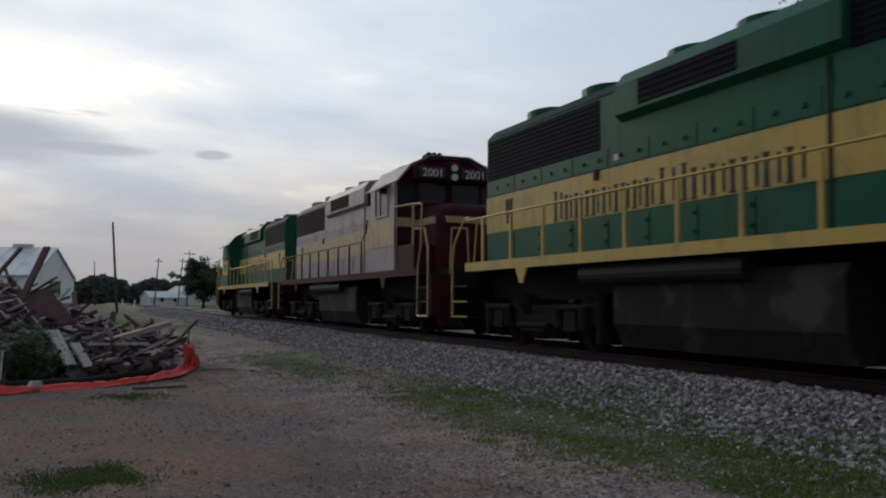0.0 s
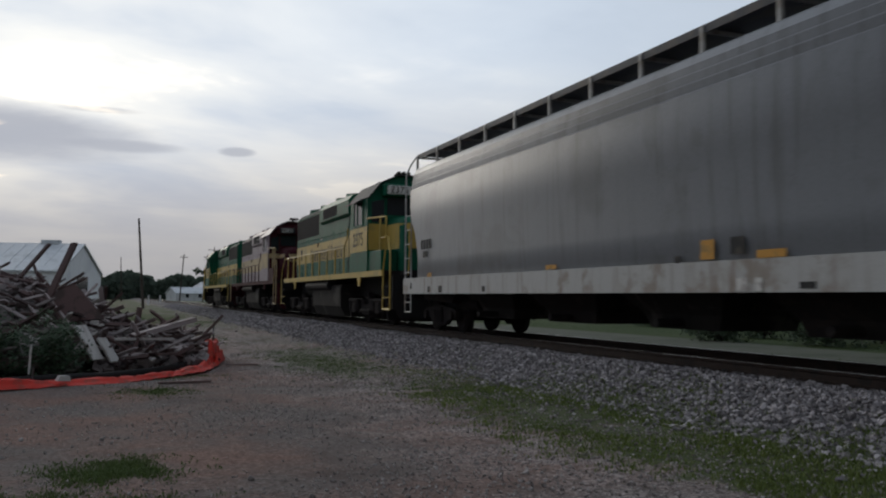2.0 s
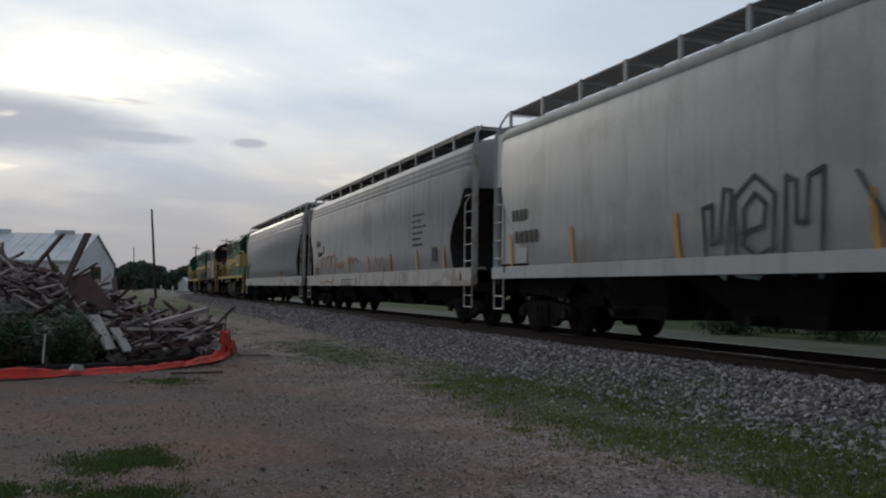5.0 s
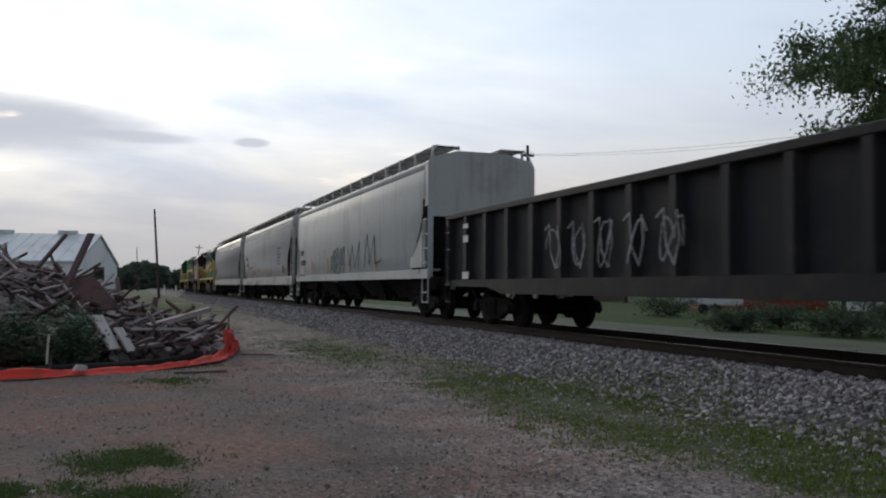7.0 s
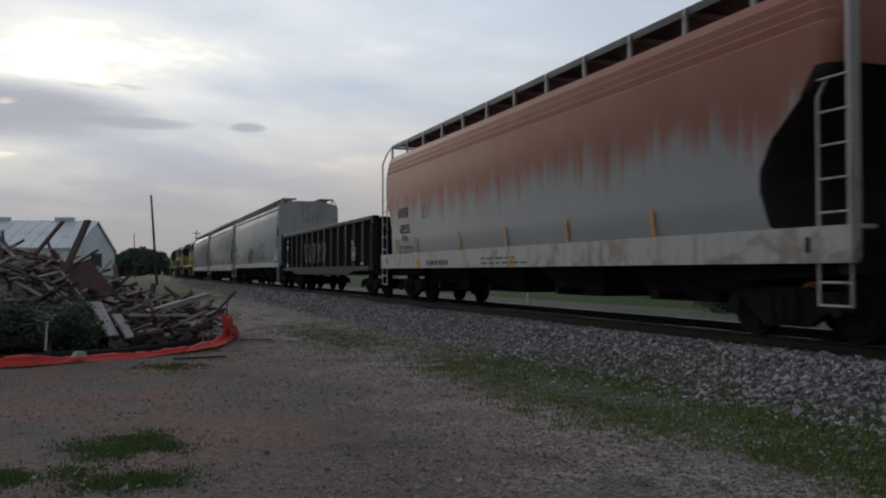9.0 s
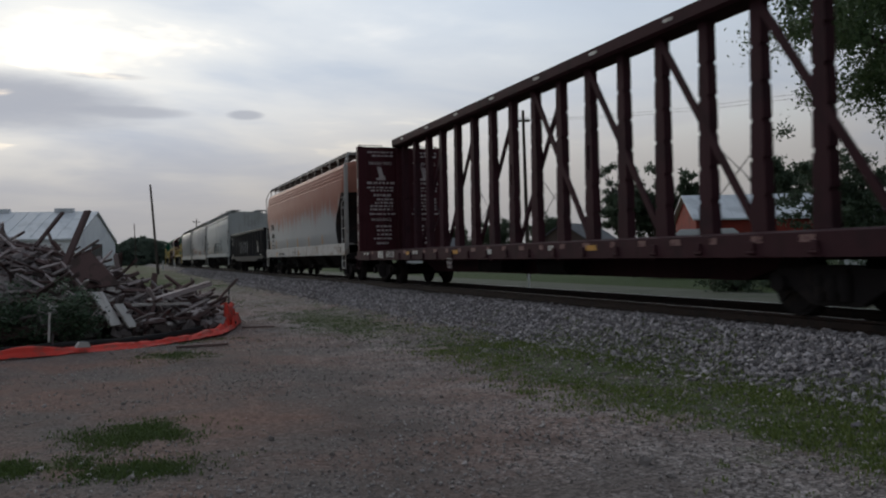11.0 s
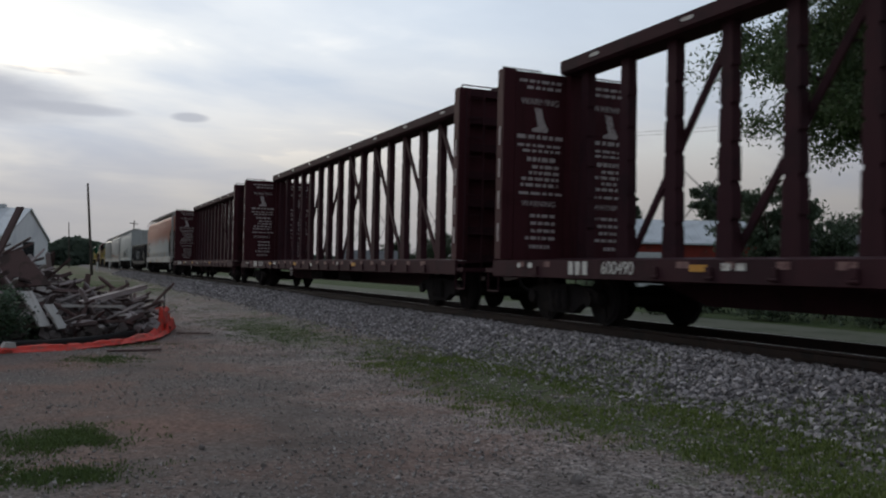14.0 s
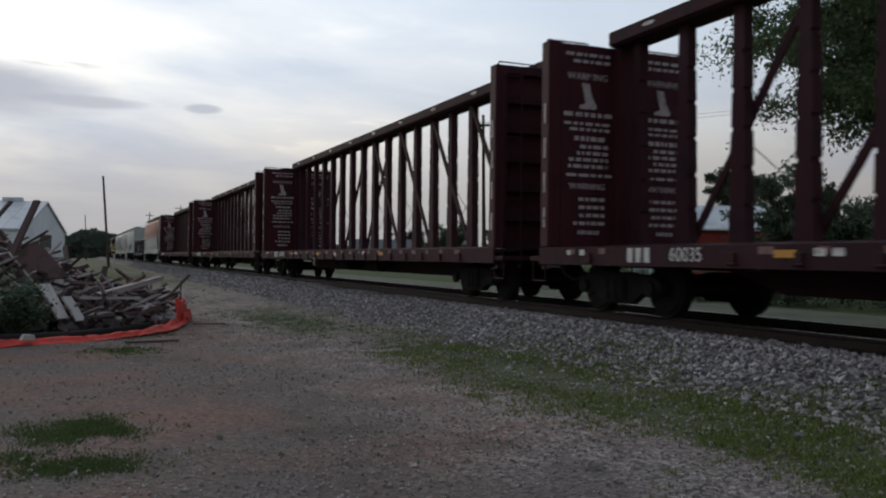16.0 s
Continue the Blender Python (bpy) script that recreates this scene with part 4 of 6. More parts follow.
    marks(b, "sill_stencil", -1.575, text_block(rng_marks, 3.2, 1.16, 1.9, 3, 0.035, 0.09), BLACK_PAINT)
    marks(b, "sill_stencil", -1.575, [(1.0, 1.10, 0.22, 0.20)], RED_PAINT)
    # smooth off-white one with dark lettering graffiti
    c = hopper(-40.9, 18.75, HOPPER_WHITE, HOPPER_WHITE, "smooth", "off-white smooth-sided covered hopper with graffiti")
    marks(c, "reporting_mark", -1.558, initials(L - 1.05, 2.36, 0.22), BLACK_PAINT, "faded black painted initials")
    marks(c, "reporting_mark", -1.558, [(L - 1.2 - i * 0.22, 1.92, 0.12, 0.24) for i in range(5)], BLACK_PAINT)
    for y in (L - 0.95, L - 3.5, L - 6.6, L - 10.1, L - 13.5):
        bm = bmesh.new()
        strip(bm, -1.552, [(y + 0.04, 2.0), (y, 1.65), (y - 0.05, 1.32)], 0.10)
        part("reflector", bm, OCHRE_PAINT, c, "faded orange reflector strip")
    bm = bmesh.new()
    y0 = L - 7.2
    for line in ([(0, 2.5), (-0.1, 1.5), (-0.6, 1.25), (-0.75, 2.75), (-0.55, 2.8), (-0.45, 1.9), (-0.25, 1.85), (-0.25, 2.55), (0, 2.5)],
                 [(-1.0, 2.0), (-1.5, 2.1), (-1.55, 2.45), (-1.3, 2.65), (-1.05, 2.4), (-1.05, 1.8), (-1.35, 1.6), (-1.75, 1.75)],
                 [(-0.9, 1.3), (-0.8, 2.6), (-1.3, 2.95), (-1.75, 2.6), (-1.7, 1.5), (-1.4, 1.25), (-0.9, 1.3)],
                 [(-2.0, 2.85), (-1.95, 1.7), (-2.15, 1.3), (-2.5, 1.6), (-2.7, 1.25), (-2.75, 2.9), (-2.45, 2.8), (-2.4, 2.1), (-2.2, 2.1), (-2.2, 2.75), (-2.0, 2.85)]):
        stroke(bm, -1.556, [(y0 + u * 0.80, 0.10 + v * 0.76) for u, v in line], 0.055)
    part("graffiti", bm, INK, c, "large dark outlined spray letters")
    bm = bmesh.new()
    for line in ([(-0.5, 2.2), (-0.9, 1.6), (-1.2, 2.3), (-1.6, 1.5), (-2.2, 2.4), (-2.1, 1.5)],
                 [(-2.8, 1.5), (-3.2, 2.6), (-3.5, 1.6), (-4.1, 2.5), (-4.2, 1.6), (-4.9, 1.7)]):
        stroke(bm, -1.556, line, 0.045)
    part("graffiti", bm, INK, c, "dark spray-paint scrawl")
    # rust-faded one behind the gondola
    d = hopper(-78.7, 18.4, HOPPER_RUST, SILL_WHITE, "fluted", "grey covered hopper faded to rusty orange along its top")
    L = 9.2
    marks(d, "reporting_mark", -1.557, initials(L - 1.85, 2.52, 0.28), BLACK_PAINT, "black painted initials")
    side_text("69555", 0.36, -1.555, L - 2.35, 2.04, d, BLACK_PAINT, "car_number", "black painted car number")
    marks(d, "reporting_mark", -1.557, [(L - 2.3, 1.80, 0.4, 0.13)], GALV)
    marks(d, "stencil", -1.557, text_block(rng_marks, L - 1.9, 1.55, 1.1, 2, 0.06, 0.17), GALV)
    marks(d, "stencil_box", -1.557, [(L - 4.1, 2.55, 0.34, 0.02), (L - 4.1, 2.28, 0.34, 0.02), (L - 3.93, 2.41, 0.02, 0.27), (L - 4.27, 2.41, 0.02, 0.27)], GALV)
    for i, y in enumerate((7.6, 5.85, 2.6, -0.06, -2.7, -5.4)):
        bm = bmesh.new()
        strip(bm, -1.553, [(y + 0.04, 1.78), (y + 0.01, 1.56), (y - 0.04, 1.34)], 0.10)
        part("reflector", bm, OCHRE_PAINT, d, "ochre reflector strip")
    marks(d, "sill_stencil", -1.575, text_block(rng_marks, 4.9, 1.08, 1.6, 1, 0.12, 0.1) + text_block(rng_marks, 1.2, 1.14, 2.2, 2, 0.035, 0.1), GALV)
    marks(d, "sill_stencil", -1.575, [(5.6, 1.06, 0.28, 0.24), (-0.4, 1.06, 0.2, 0.24)], OCHRE_PAINT)


make_hoppers()


def make_gondola():
    length, front = 16.7, -61.0
    L = length / 2
    car = thing("gondola", pose(TRACK_X, front - L, RAIL_Z), "black steel gondola car with ribbed sides and pale graffiti", "freight car", "cars of the train")
    MOVING.append((car, front - L))
    for s in (-1, 1):
        bm = bmesh.new()
        box(bm, *sorted((s * 1.36, s * 1.40)), -L, L, 0.95, 2.50)
        part("side_sheet", bm, GONDOLA, car)
        bm = bmesh.new()
        box(bm, *sorted((s * 1.34, s * 1.56)), -L, L, 2.42, 2.56, 0.02)
        part("top_rail", bm, GONDOLA, car)
        bm = bmesh.new()
        prism(bm, [(-L, 0.95), (-L, 0.80), (-L + 2.6, 0.78), (-L + 3.4, 0.64), (L - 3.4, 0.64), (L - 2.6, 0.78), (L, 0.80), (L, 0.95)], *sorted((s * 1.36, s * 1.54)), "x")
        part("side_sill", bm, GONDOLA, car)
        for i in range(15):
            y = -L + 0.1 + i * (length - 0.2) / 14
            bm = bmesh.new()
            prism(bm, [(s * 1.40, y - 0.15), (s * 1.55, y - 0.08), (s * 1.55, y + 0.08), (s * 1.40, y + 0.15)], 0.95, 2.42, "z")
            part("rib", bm, GONDOLA, car)
        for e in (-1, 1):
            bm = bmesh.new()
            y0, y1 = e * (L - 0.02), e * (L - 0.38)
            for y in (y0, y1):
                tube(bm, (s * 1.57, y, 0.4), (s * 1.57, y, 2.3), 0.018, sides=6)
            for i in range(5):
                tube(bm, (s * 1.57, y0, 0.42 + i * 0.42), (s * 1.57, y1, 0.42 + i * 0.42), 0.014, sides=6)
            part("ladder", bm, GONDOLA, car)
    for e in (-1, 1):
        bm = bmesh.new()
        box(bm, -1.36, 1.36, *sorted((e * (L - 0.06), e * L)), 0.95, 2.52)
        part("end_sheet", bm, GONDOLA, car)
        for z in (1.2, 1.6, 2.0, 2.35):
            part("end_rib", box(bmesh.new(), -1.36, 1.36, *sorted((e * L, e * (L + 0.10))), z, z + 0.14, 0.02), GONDOLA, car)
        part("end_sill", box(bmesh.new(), -1.4, 1.4, *sorted((e * (L - 0.3), e * (L + 0.02))), 0.72, 0.95), GONDOLA, car)
    bm = bmesh.new()
    box(bm, -1.36, 1.36, -L, L, 0.93, 0.99)
    box(bm, -0.25, 0.25, -L, L, 0.62, 0.93)
    part("floor", bm, GONDOLA, car)
    marks(car, "stencil_box", -1.553, [(-5.85, 1.57, 0.5, 0.03), (-5.85, 1.17, 0.5, 0.03), (-5.61, 1.37, 0.03, 0.4), (-6.09, 1.37, 0.03, 0.4), (-5.75, 1.37, 0.1, 0.24), (-5.95, 1.37, 0.1, 0.24)], WHITE_PAINT, "white stencilled box")
    marks(car, "stencil", -1.553, [(-5.7, 1.78, 0.2, 0.07), (-5.8, 1.69, 0.3, 0.05), (-7.0, 1.02, 0.4, 0.05), (7.0, 2.2, 0.3, 0.1), (7.0, 1.9, 0.3, 0.16), (7.0, 1.05, 0.4, 0.16)], WHITE_PAINT)
    bm = bmesh.new()
    r = random.Random(4)
    for i in range(5):
        y, h = 2.6 - i * 0.92, r.uniform(0.32, 0.48)
        loop = [(y + 0.26 * math.cos(a * 0.9 + i) - 0.02 * a, 1.5 + h * math.sin(a * (1.0 + 0.12 * i))) for a in (0.55 * j for j in range(13))]
        stroke(bm, -1.553, loop, 0.024, 0.003)
        stroke(bm, -1.553, [(y + 0.3, 1.5 + h), (y + 0.12, 1.95), (y + 0.05, 1.4), (y - 0.15, 1.12), (y - 0.28, 1.5), (y - 0.22, 1.9)], 0.028, 0.008)
    part("graffiti", bm, CHALK, car, "pale spray-paint letters")
    truck(car, L - 1.9)
    truck(car, -L + 1.9)
    couplers(car, L + 0.40)
    seat(car)


make_gondola()


# -- centre-beam flat cars
def centerbeam_parts():
    """The centre-beam car, built once."""
    length = 22.6
    L = length / 2
    car = thing("centerbeam_flatcar", pose(TRACK_X, 0, RAIL_Z), "empty oxide-red centerbeam flatcar with lettered end bulkheads", "freight car", "cars of the train")
    # deck sheets slope up from the sills to the middle
    for s in (-1, 1):
        bm = bmesh.new()
        prism(bm, [(s * 1.49, 0.66), (s * 1.52, 0.66), (s * 1.52, 0.95), (s * 1.49, 0.95), (s * 1.40, 0.92), (s * 0.15, 1.02), (s * 0.15, 0.98), (s * 1.40, 0.88), (s * 1.46, 0.88), (s * 1.46, 0.70), (s * 1.40, 0.70), (s * 1.40, 0.66)], -L, L, "y")
        part("deck", bm, BEAM_SHADE, car)
        for i in range(19):
            y = -L + 1.6 + i * (length - 3.2) / 18
            if 6.5 < y < 9.0:
                continue
            bm = bmesh.new()
            box(bm, *sorted((s * 1.525, s * 1.555)), y - 0.06, y + 0.06, 0.74, 0.86, 0.01)
            tube(bm, (s * 1.53, y - 0.07, 0.72), (s * 1.53, y + 0.07, 0.72), 0.028, sides=8)
            part("winch", bm, BEAM_SHADE, car)
    bm = bmesh.new()
    prism(bm, [(-L, 0.95), (-L, 0.62), (-L + 3.3, 0.60), (-L + 4.4, 0.30), (L - 4.4, 0.30), (L - 3.3, 0.60), (L, 0.62), (L, 0.95)], -0.22, 0.22, "x")
    part("center_sill", bm, BEAM_SHADE, car)
    for y in (-6.2, -3.1, 0.0, 3.1, 6.2):
        for side in (-1, 1):
            part("cross_bearer", box(bmesh.new(), *sorted((side * 0.222, side * 1.39)), y - 0.08, y + 0.08, 0.62, 0.86), BEAM_SHADE, car)
    bm = bmesh.new()
    box(bm, -0.9, -0.35, 0.6, 2.0, 0.36, 0.72, 0.04)
    part("brake_valve", bm, GRIME, car)
    bm = bmesh.new()
    tube(bm, (-0.7, -2.4, 0.52), (-0.7, -1.2, 0.52), 0.2, sides=14)
    part("brake_reservoir", bm, GRIME, car)
    # bulkheads: a plate towards the load, an open ribbed frame behind it
    for e in (-1, 1):
        bm = bmesh.new()
        y0, y1 = e * (L - 0.25), e * (L - 0.19)
        box(bm, -1.24, 1.24, *sorted((y0, y1)), 0.95, 4.50)
        part("bulkhead", bm, BEAM_RED, car)
        for s in (-1, 1):
            bm = bmesh.new()
            box(bm, *sorted((s * 1.24, s * 1.50)), *sorted((y0 - e * 0.004, e * L)), 0.96, 4.52, 0.015)
            part("bulkhead_post", bm, BEAM_RED, car)
            bm = bmesh.new()
            pipe(bm, [(s * 1.42, e * (L - 0.05), 4.50), (s * 1.42, e * (L - 0.05), 4.58), (s * 0.6, e * (L - 0.05), 4.58), (s * 0.6, e * (L - 0.05), 4.50)], 0.014)
            part("top_grab_iron", bm, BEAM_SHADE, car)
            bm = bmesh.new()
            for x in (s * 0.95, s * 1.36):
                tube(bm, (x, e * (L + 0.05), 0.55), (x, e * (L + 0.05), 4.45), 0.02, sides=6)
            for i in range(10):
                tube(bm, (s * 0.95, e * (L + 0.05), 0.7 + i * 0.4), (s * 1.36, e * (L + 0.05), 0.7 + i * 0.4), 0.014, sides=6)
            part("end_ladder", bm, BEAM_SHADE, car)
        for i in range(7):
            bm = bmesh.new()
            z = 0.98 + i * 0.575
            box(bm, -1.24, 1.24, *sorted((y1, e * (L - 0.05))), z, z + 0.05)
            box(bm, -1.24, 1.24, *sorted((e * (L - 0.08), e * (L - 0.05))), z - 0.06, z + 0.10)
            part("bulkhead_rib", bm, BEAM_SHADE, car)
        bm = bmesh.new()
        box(bm, -1.5, 1.5, *sorted((e * (L + 0.02), e * (L + 0.35))), 0.72, 0.80)
        for x in (-1.45, 1.45):
            for y in (e * (L + 0.32), e * (L - 0.1)):
                tube(bm, (x, y, 0.36), (x, y, 0.78), 0.018, sides=6)
            tube(bm, (x, e * (L + 0.32), 0.37), (x, e * (L - 0.1), 0.37), 0.016, sides=6)
        part("end_sill", bm, BEAM_SHADE, car)
    # beam: posts, top chord, diagonals
    n = 18
    ends = L - 0.25
    step = 1.255
    spots = [(i - 8.5) * step - 0.15 for i in range(n)]
    for e in (-1, 1):
        bm = bmesh.new()
        prism(bm, [(e * ends, 1.0), (e * (ends - 0.26), 1.0), (e * (ends - 0.16), 4.52), (e * ends, 4.52)], -0.16, 0.16, "x")
        part("end_gusset", bm, BEAM_RED, car)
    for i, y in enumerate(spots):
        bm = bmesh.new()
        w0, w1 = 0.175, 0.11

        def edge(z):
            return w0 + (w1 - w0) * (z - 1.0) / 3.42

        def side(z0, z1, sign):
            """One edge of the post from z0 up to z1, notched at its cable holes."""
            pts = [(y + sign * edge(z0), z0)]
            for z in (1.55, 2.10, 2.68, 3.25, 3.80):
                if z0 < z - 0.05 and z + 0.05 < z1:
                    w = edge(z)
                    pts += [(y + sign * w, z - 0.035), (y + sign * (w - 0.035), z - 0.035), (y + sign * (w - 0.035), z + 0.035), (y + sign * w, z + 0.035)]
            return pts + [(y + sign * edge(z1), z1)]

        pieces = [(1.0, 4.52)]
        if i in (7, 10):
            # the tall slot through the middle of the post
            pieces = [(1.0, 2.45), (2.95, 4.52)]
            for sign in (-1, 1):
                prism(bm, [(y + sign * 0.04, 2.45), (y + sign * edge(2.45), 2.45), (y + sign * edge(2.95), 2.95), (y + sign * 0.04, 2.95)], -0.085, 0.085, "x")
        for z0, z1 in pieces:
            prism(bm, side(z0, z1, -1) + side(z0, z1, 1)[::-1], -0.085, 0.085, "x")
        part("post", bm, BEAM_SHADE, car)
    bm = bmesh.new()
    prism(bm, [(-0.30, 4.76), (-0.30, 4.55), (-0.24, 4.50), (0.24, 4.50), (0.30, 4.55), (0.30, 4.76), (0.2, 4.80), (-0.2, 4.80)], -L + 0.26, L - 0.26, "y")
    part("top_chord", bm, BEAM_SHADE, car)
    # white patches stand in for bright sky seen through the chord's strap slots
    for i in range(0, n - 1, 2):
        y = spots[i] + step / 2
        bm = bmesh.new()
        prism(bm, [(y - 0.15, 4.66), (y - 0.10, 4.63), (y + 0.12, 4.64), (y + 0.16, 4.67), (y + 0.10, 4.70), (y - 0.12, 4.69)], -0.306, -0.300, "x")
        part("strap_slot", bm, WHITE_PAINT, car, "white patch painted for the sky showing through a strap slot")
    # diagonals run down from the middle towards the ends; the two middle ones cross
    for high, low in ((8, 10), (10, 12), (12, 14), (14, 16)):
        for m in (1, -1):
            ya, yb = (spots[low], spots[high]) if m > 0 else (spots[n - 1 - low], spots[n - 1 - high])
            bm = bmesh.new()
            d = Vector((yb - ya, 3.4)).normalized()
            q = Vector((-d.y, d.x)) * 0.065
            prism(bm, [(ya + q.x, 1.02 + q.y), (ya - q.x, 1.02 - q.y), (yb - q.x, 4.52 - q.y), (yb + q.x, 4.52 + q.y)], 0.088 * m, 0.088 * m + 0.05, "x")
            part("diagonal_brace", bm, BEAM_SHADE, car)
    # lettering on the inner faces of the bulkheads
    rng = random.Random(9)

    def face_bars(bars, e, name, label=""):
        bm = bmesh.new()
        y = e * (L - 0.255)
        for x, z, w, h in bars:
            box(bm, x - w / 2, x + w / 2, *sorted((y, y - e * 0.004)), z - h / 2, z + h / 2)
        return tagged(part(name, bm, WORN_PAINT, car, label), kind="stuff")

    for e in (1, -1):
        for mid in (-0.72, 0.86):
            for z, size in ((3.94, 0.17), (2.02, 0.15)):
                me = letters("WARNING", size)
                me.transform(Matrix.Rotation(0 if e > 0 else math.pi, 4, "Z"))
                me.transform(Matrix.Translation((mid, e * (L - 0.257), z)))
                me.materials.clear()
                me.materials.append(WORN_PAINT)
                part("warning_lettering", me, WORN_PAINT, car, "worn white stencilled words")
            bars = []
            for z, rows, w, h, gap in ((4.33, 2, 0.9, 0.055, 0.12), (3.28, 1, 1.0, 0.075, 0.1), (3.12, 2, 0.9, 0.05, 0.1), (2.86, 1, 0.7, 0.08, 0.1), (2.72, 4, 0.85, 0.06, 0.115), (2.22, 1, 1.0, 0.05, 0.1), (1.80, 4, 0.72, 0.06, 0.14), (1.22, 1, 0.5, 0.07, 0.1)):
                bars += text_block(rng, mid + w / 2, z, w, rows, h, gap)
            face_bars(bars, e, "small_print", "worn white stencilled small print")
            bm = bmesh.new()
            prism(bm, [(mid - 0.12, 3.84), (mid + 0.03, 3.82), (mid + 0.08, 3.60), (mid + 0.18, 3.44), (mid + 0.16, 3.38), (mid - 0.16, 3.38), (mid - 0.16, 3.44), (mid - 0.04, 3.48)], *sorted((e * (L - 0.25), e * (L - 0.260))), "y")
            part("pictogram", bm, WORN_PAINT, car, "worn white warning symbol")
        for z in (1.3, 1.9, 2.5, 3.1):
            part("edge_reflector", box(bmesh.new(), -1.506, -1.50, *sorted((e * (L - 0.10), e * (L - 0.16))), z, z + 0.34), WORN_PAINT, car)
    # rating plates under the beam
    for y in (5.6, 1.9, -4.6):
        marks(car, "reflector", -1.524, [(y, 0.84, 0.34, 0.09)], OCHRE_PAINT, "faded orange reflector plate")
    for i in range(24):
        y = 10.2 - i * 0.86
        if 6.5 < y < 9.2:
            continue
        marks(car, "sill_marking", -1.5235, [(y, 0.88, 0.15 + 0.05 * (i % 3), 0.09)], FADED_MARK)
    for i in (3, 6, 8, 11, 14):
        y0, y1 = spots[i], spots[i + 1]
        bm = bmesh.new()
        tube(bm, (0.1, y0, 1.55), (0.1, y1, 2.5), 0.009, sides=5)
        tube(bm, (0.1, y0, 2.5), (0.1, y1, 1.55), 0.009, sides=5)
        part("tie_cable", bm, GALV, car, "crossed steel tie-down cables")
    marks(car, "sill_stencil", -1.524, [(5.1, 0.86, 0.16, 0.09), (4.85, 0.86, 0.16, 0.09), (-0.2, 0.82, 0.2, 0.1), (-3.1, 0.86, 0.2, 0.09), (9.9, 0.86, 0.14, 0.09), (10.3, 0.86, 0.1, 0.08)], WHITE_PAINT)
    marks(car, "consolidated_plate", -1.526, [(2.3, 0.68, 0.28, 0.02), (2.3, 0.46, 0.28, 0.02), (2.43, 0.57, 0.02, 0.22), (2.17, 0.57, 0.02, 0.22), (2.3, 0.57, 0.02, 0.2), (2.3, 0.57, 0.22, 0.02)], WORN_PAINT, "white stencilled plate")
    marks(car, "reporting_mark", -1.524, [(8.60 - i * 0.20, 0.82, 0.13, 0.21) for i in range(3)], WHITE_PAINT, "white painted initials")
    truck(car, L - 1.75)
    truck(car, -L + 1.75)
    couplers(car, L + 0.75)
    seat(car)
    return car


def make_centerbeams():
    first = centerbeam_parts()
    wheel_count = 4
    mine = WHEELS[-wheel_count:]
    middles = (-110.0, -134.92, -159.22, -183.62)
    cars = [first]
    for _ in middles[1:]:
        car = copy_thing(first, pose(TRACK_X, 0, RAIL_Z))
        cars.append(car)
        for child in car.children_recursive:
            if child.data == WHEEL_33:
                WHEELS.append((child, 0.42, child.location.y))
    for car, middle, number in zip(cars, middles, ("601528", "601624", "600490", "60035")):
        MOVING.append((car, middle))
        side_text(number, 0.27, -1.524, 7.36, 0.82 + LIFT, car, WHITE_PAINT, "car_number", "white painted car number")


make_centerbeams()


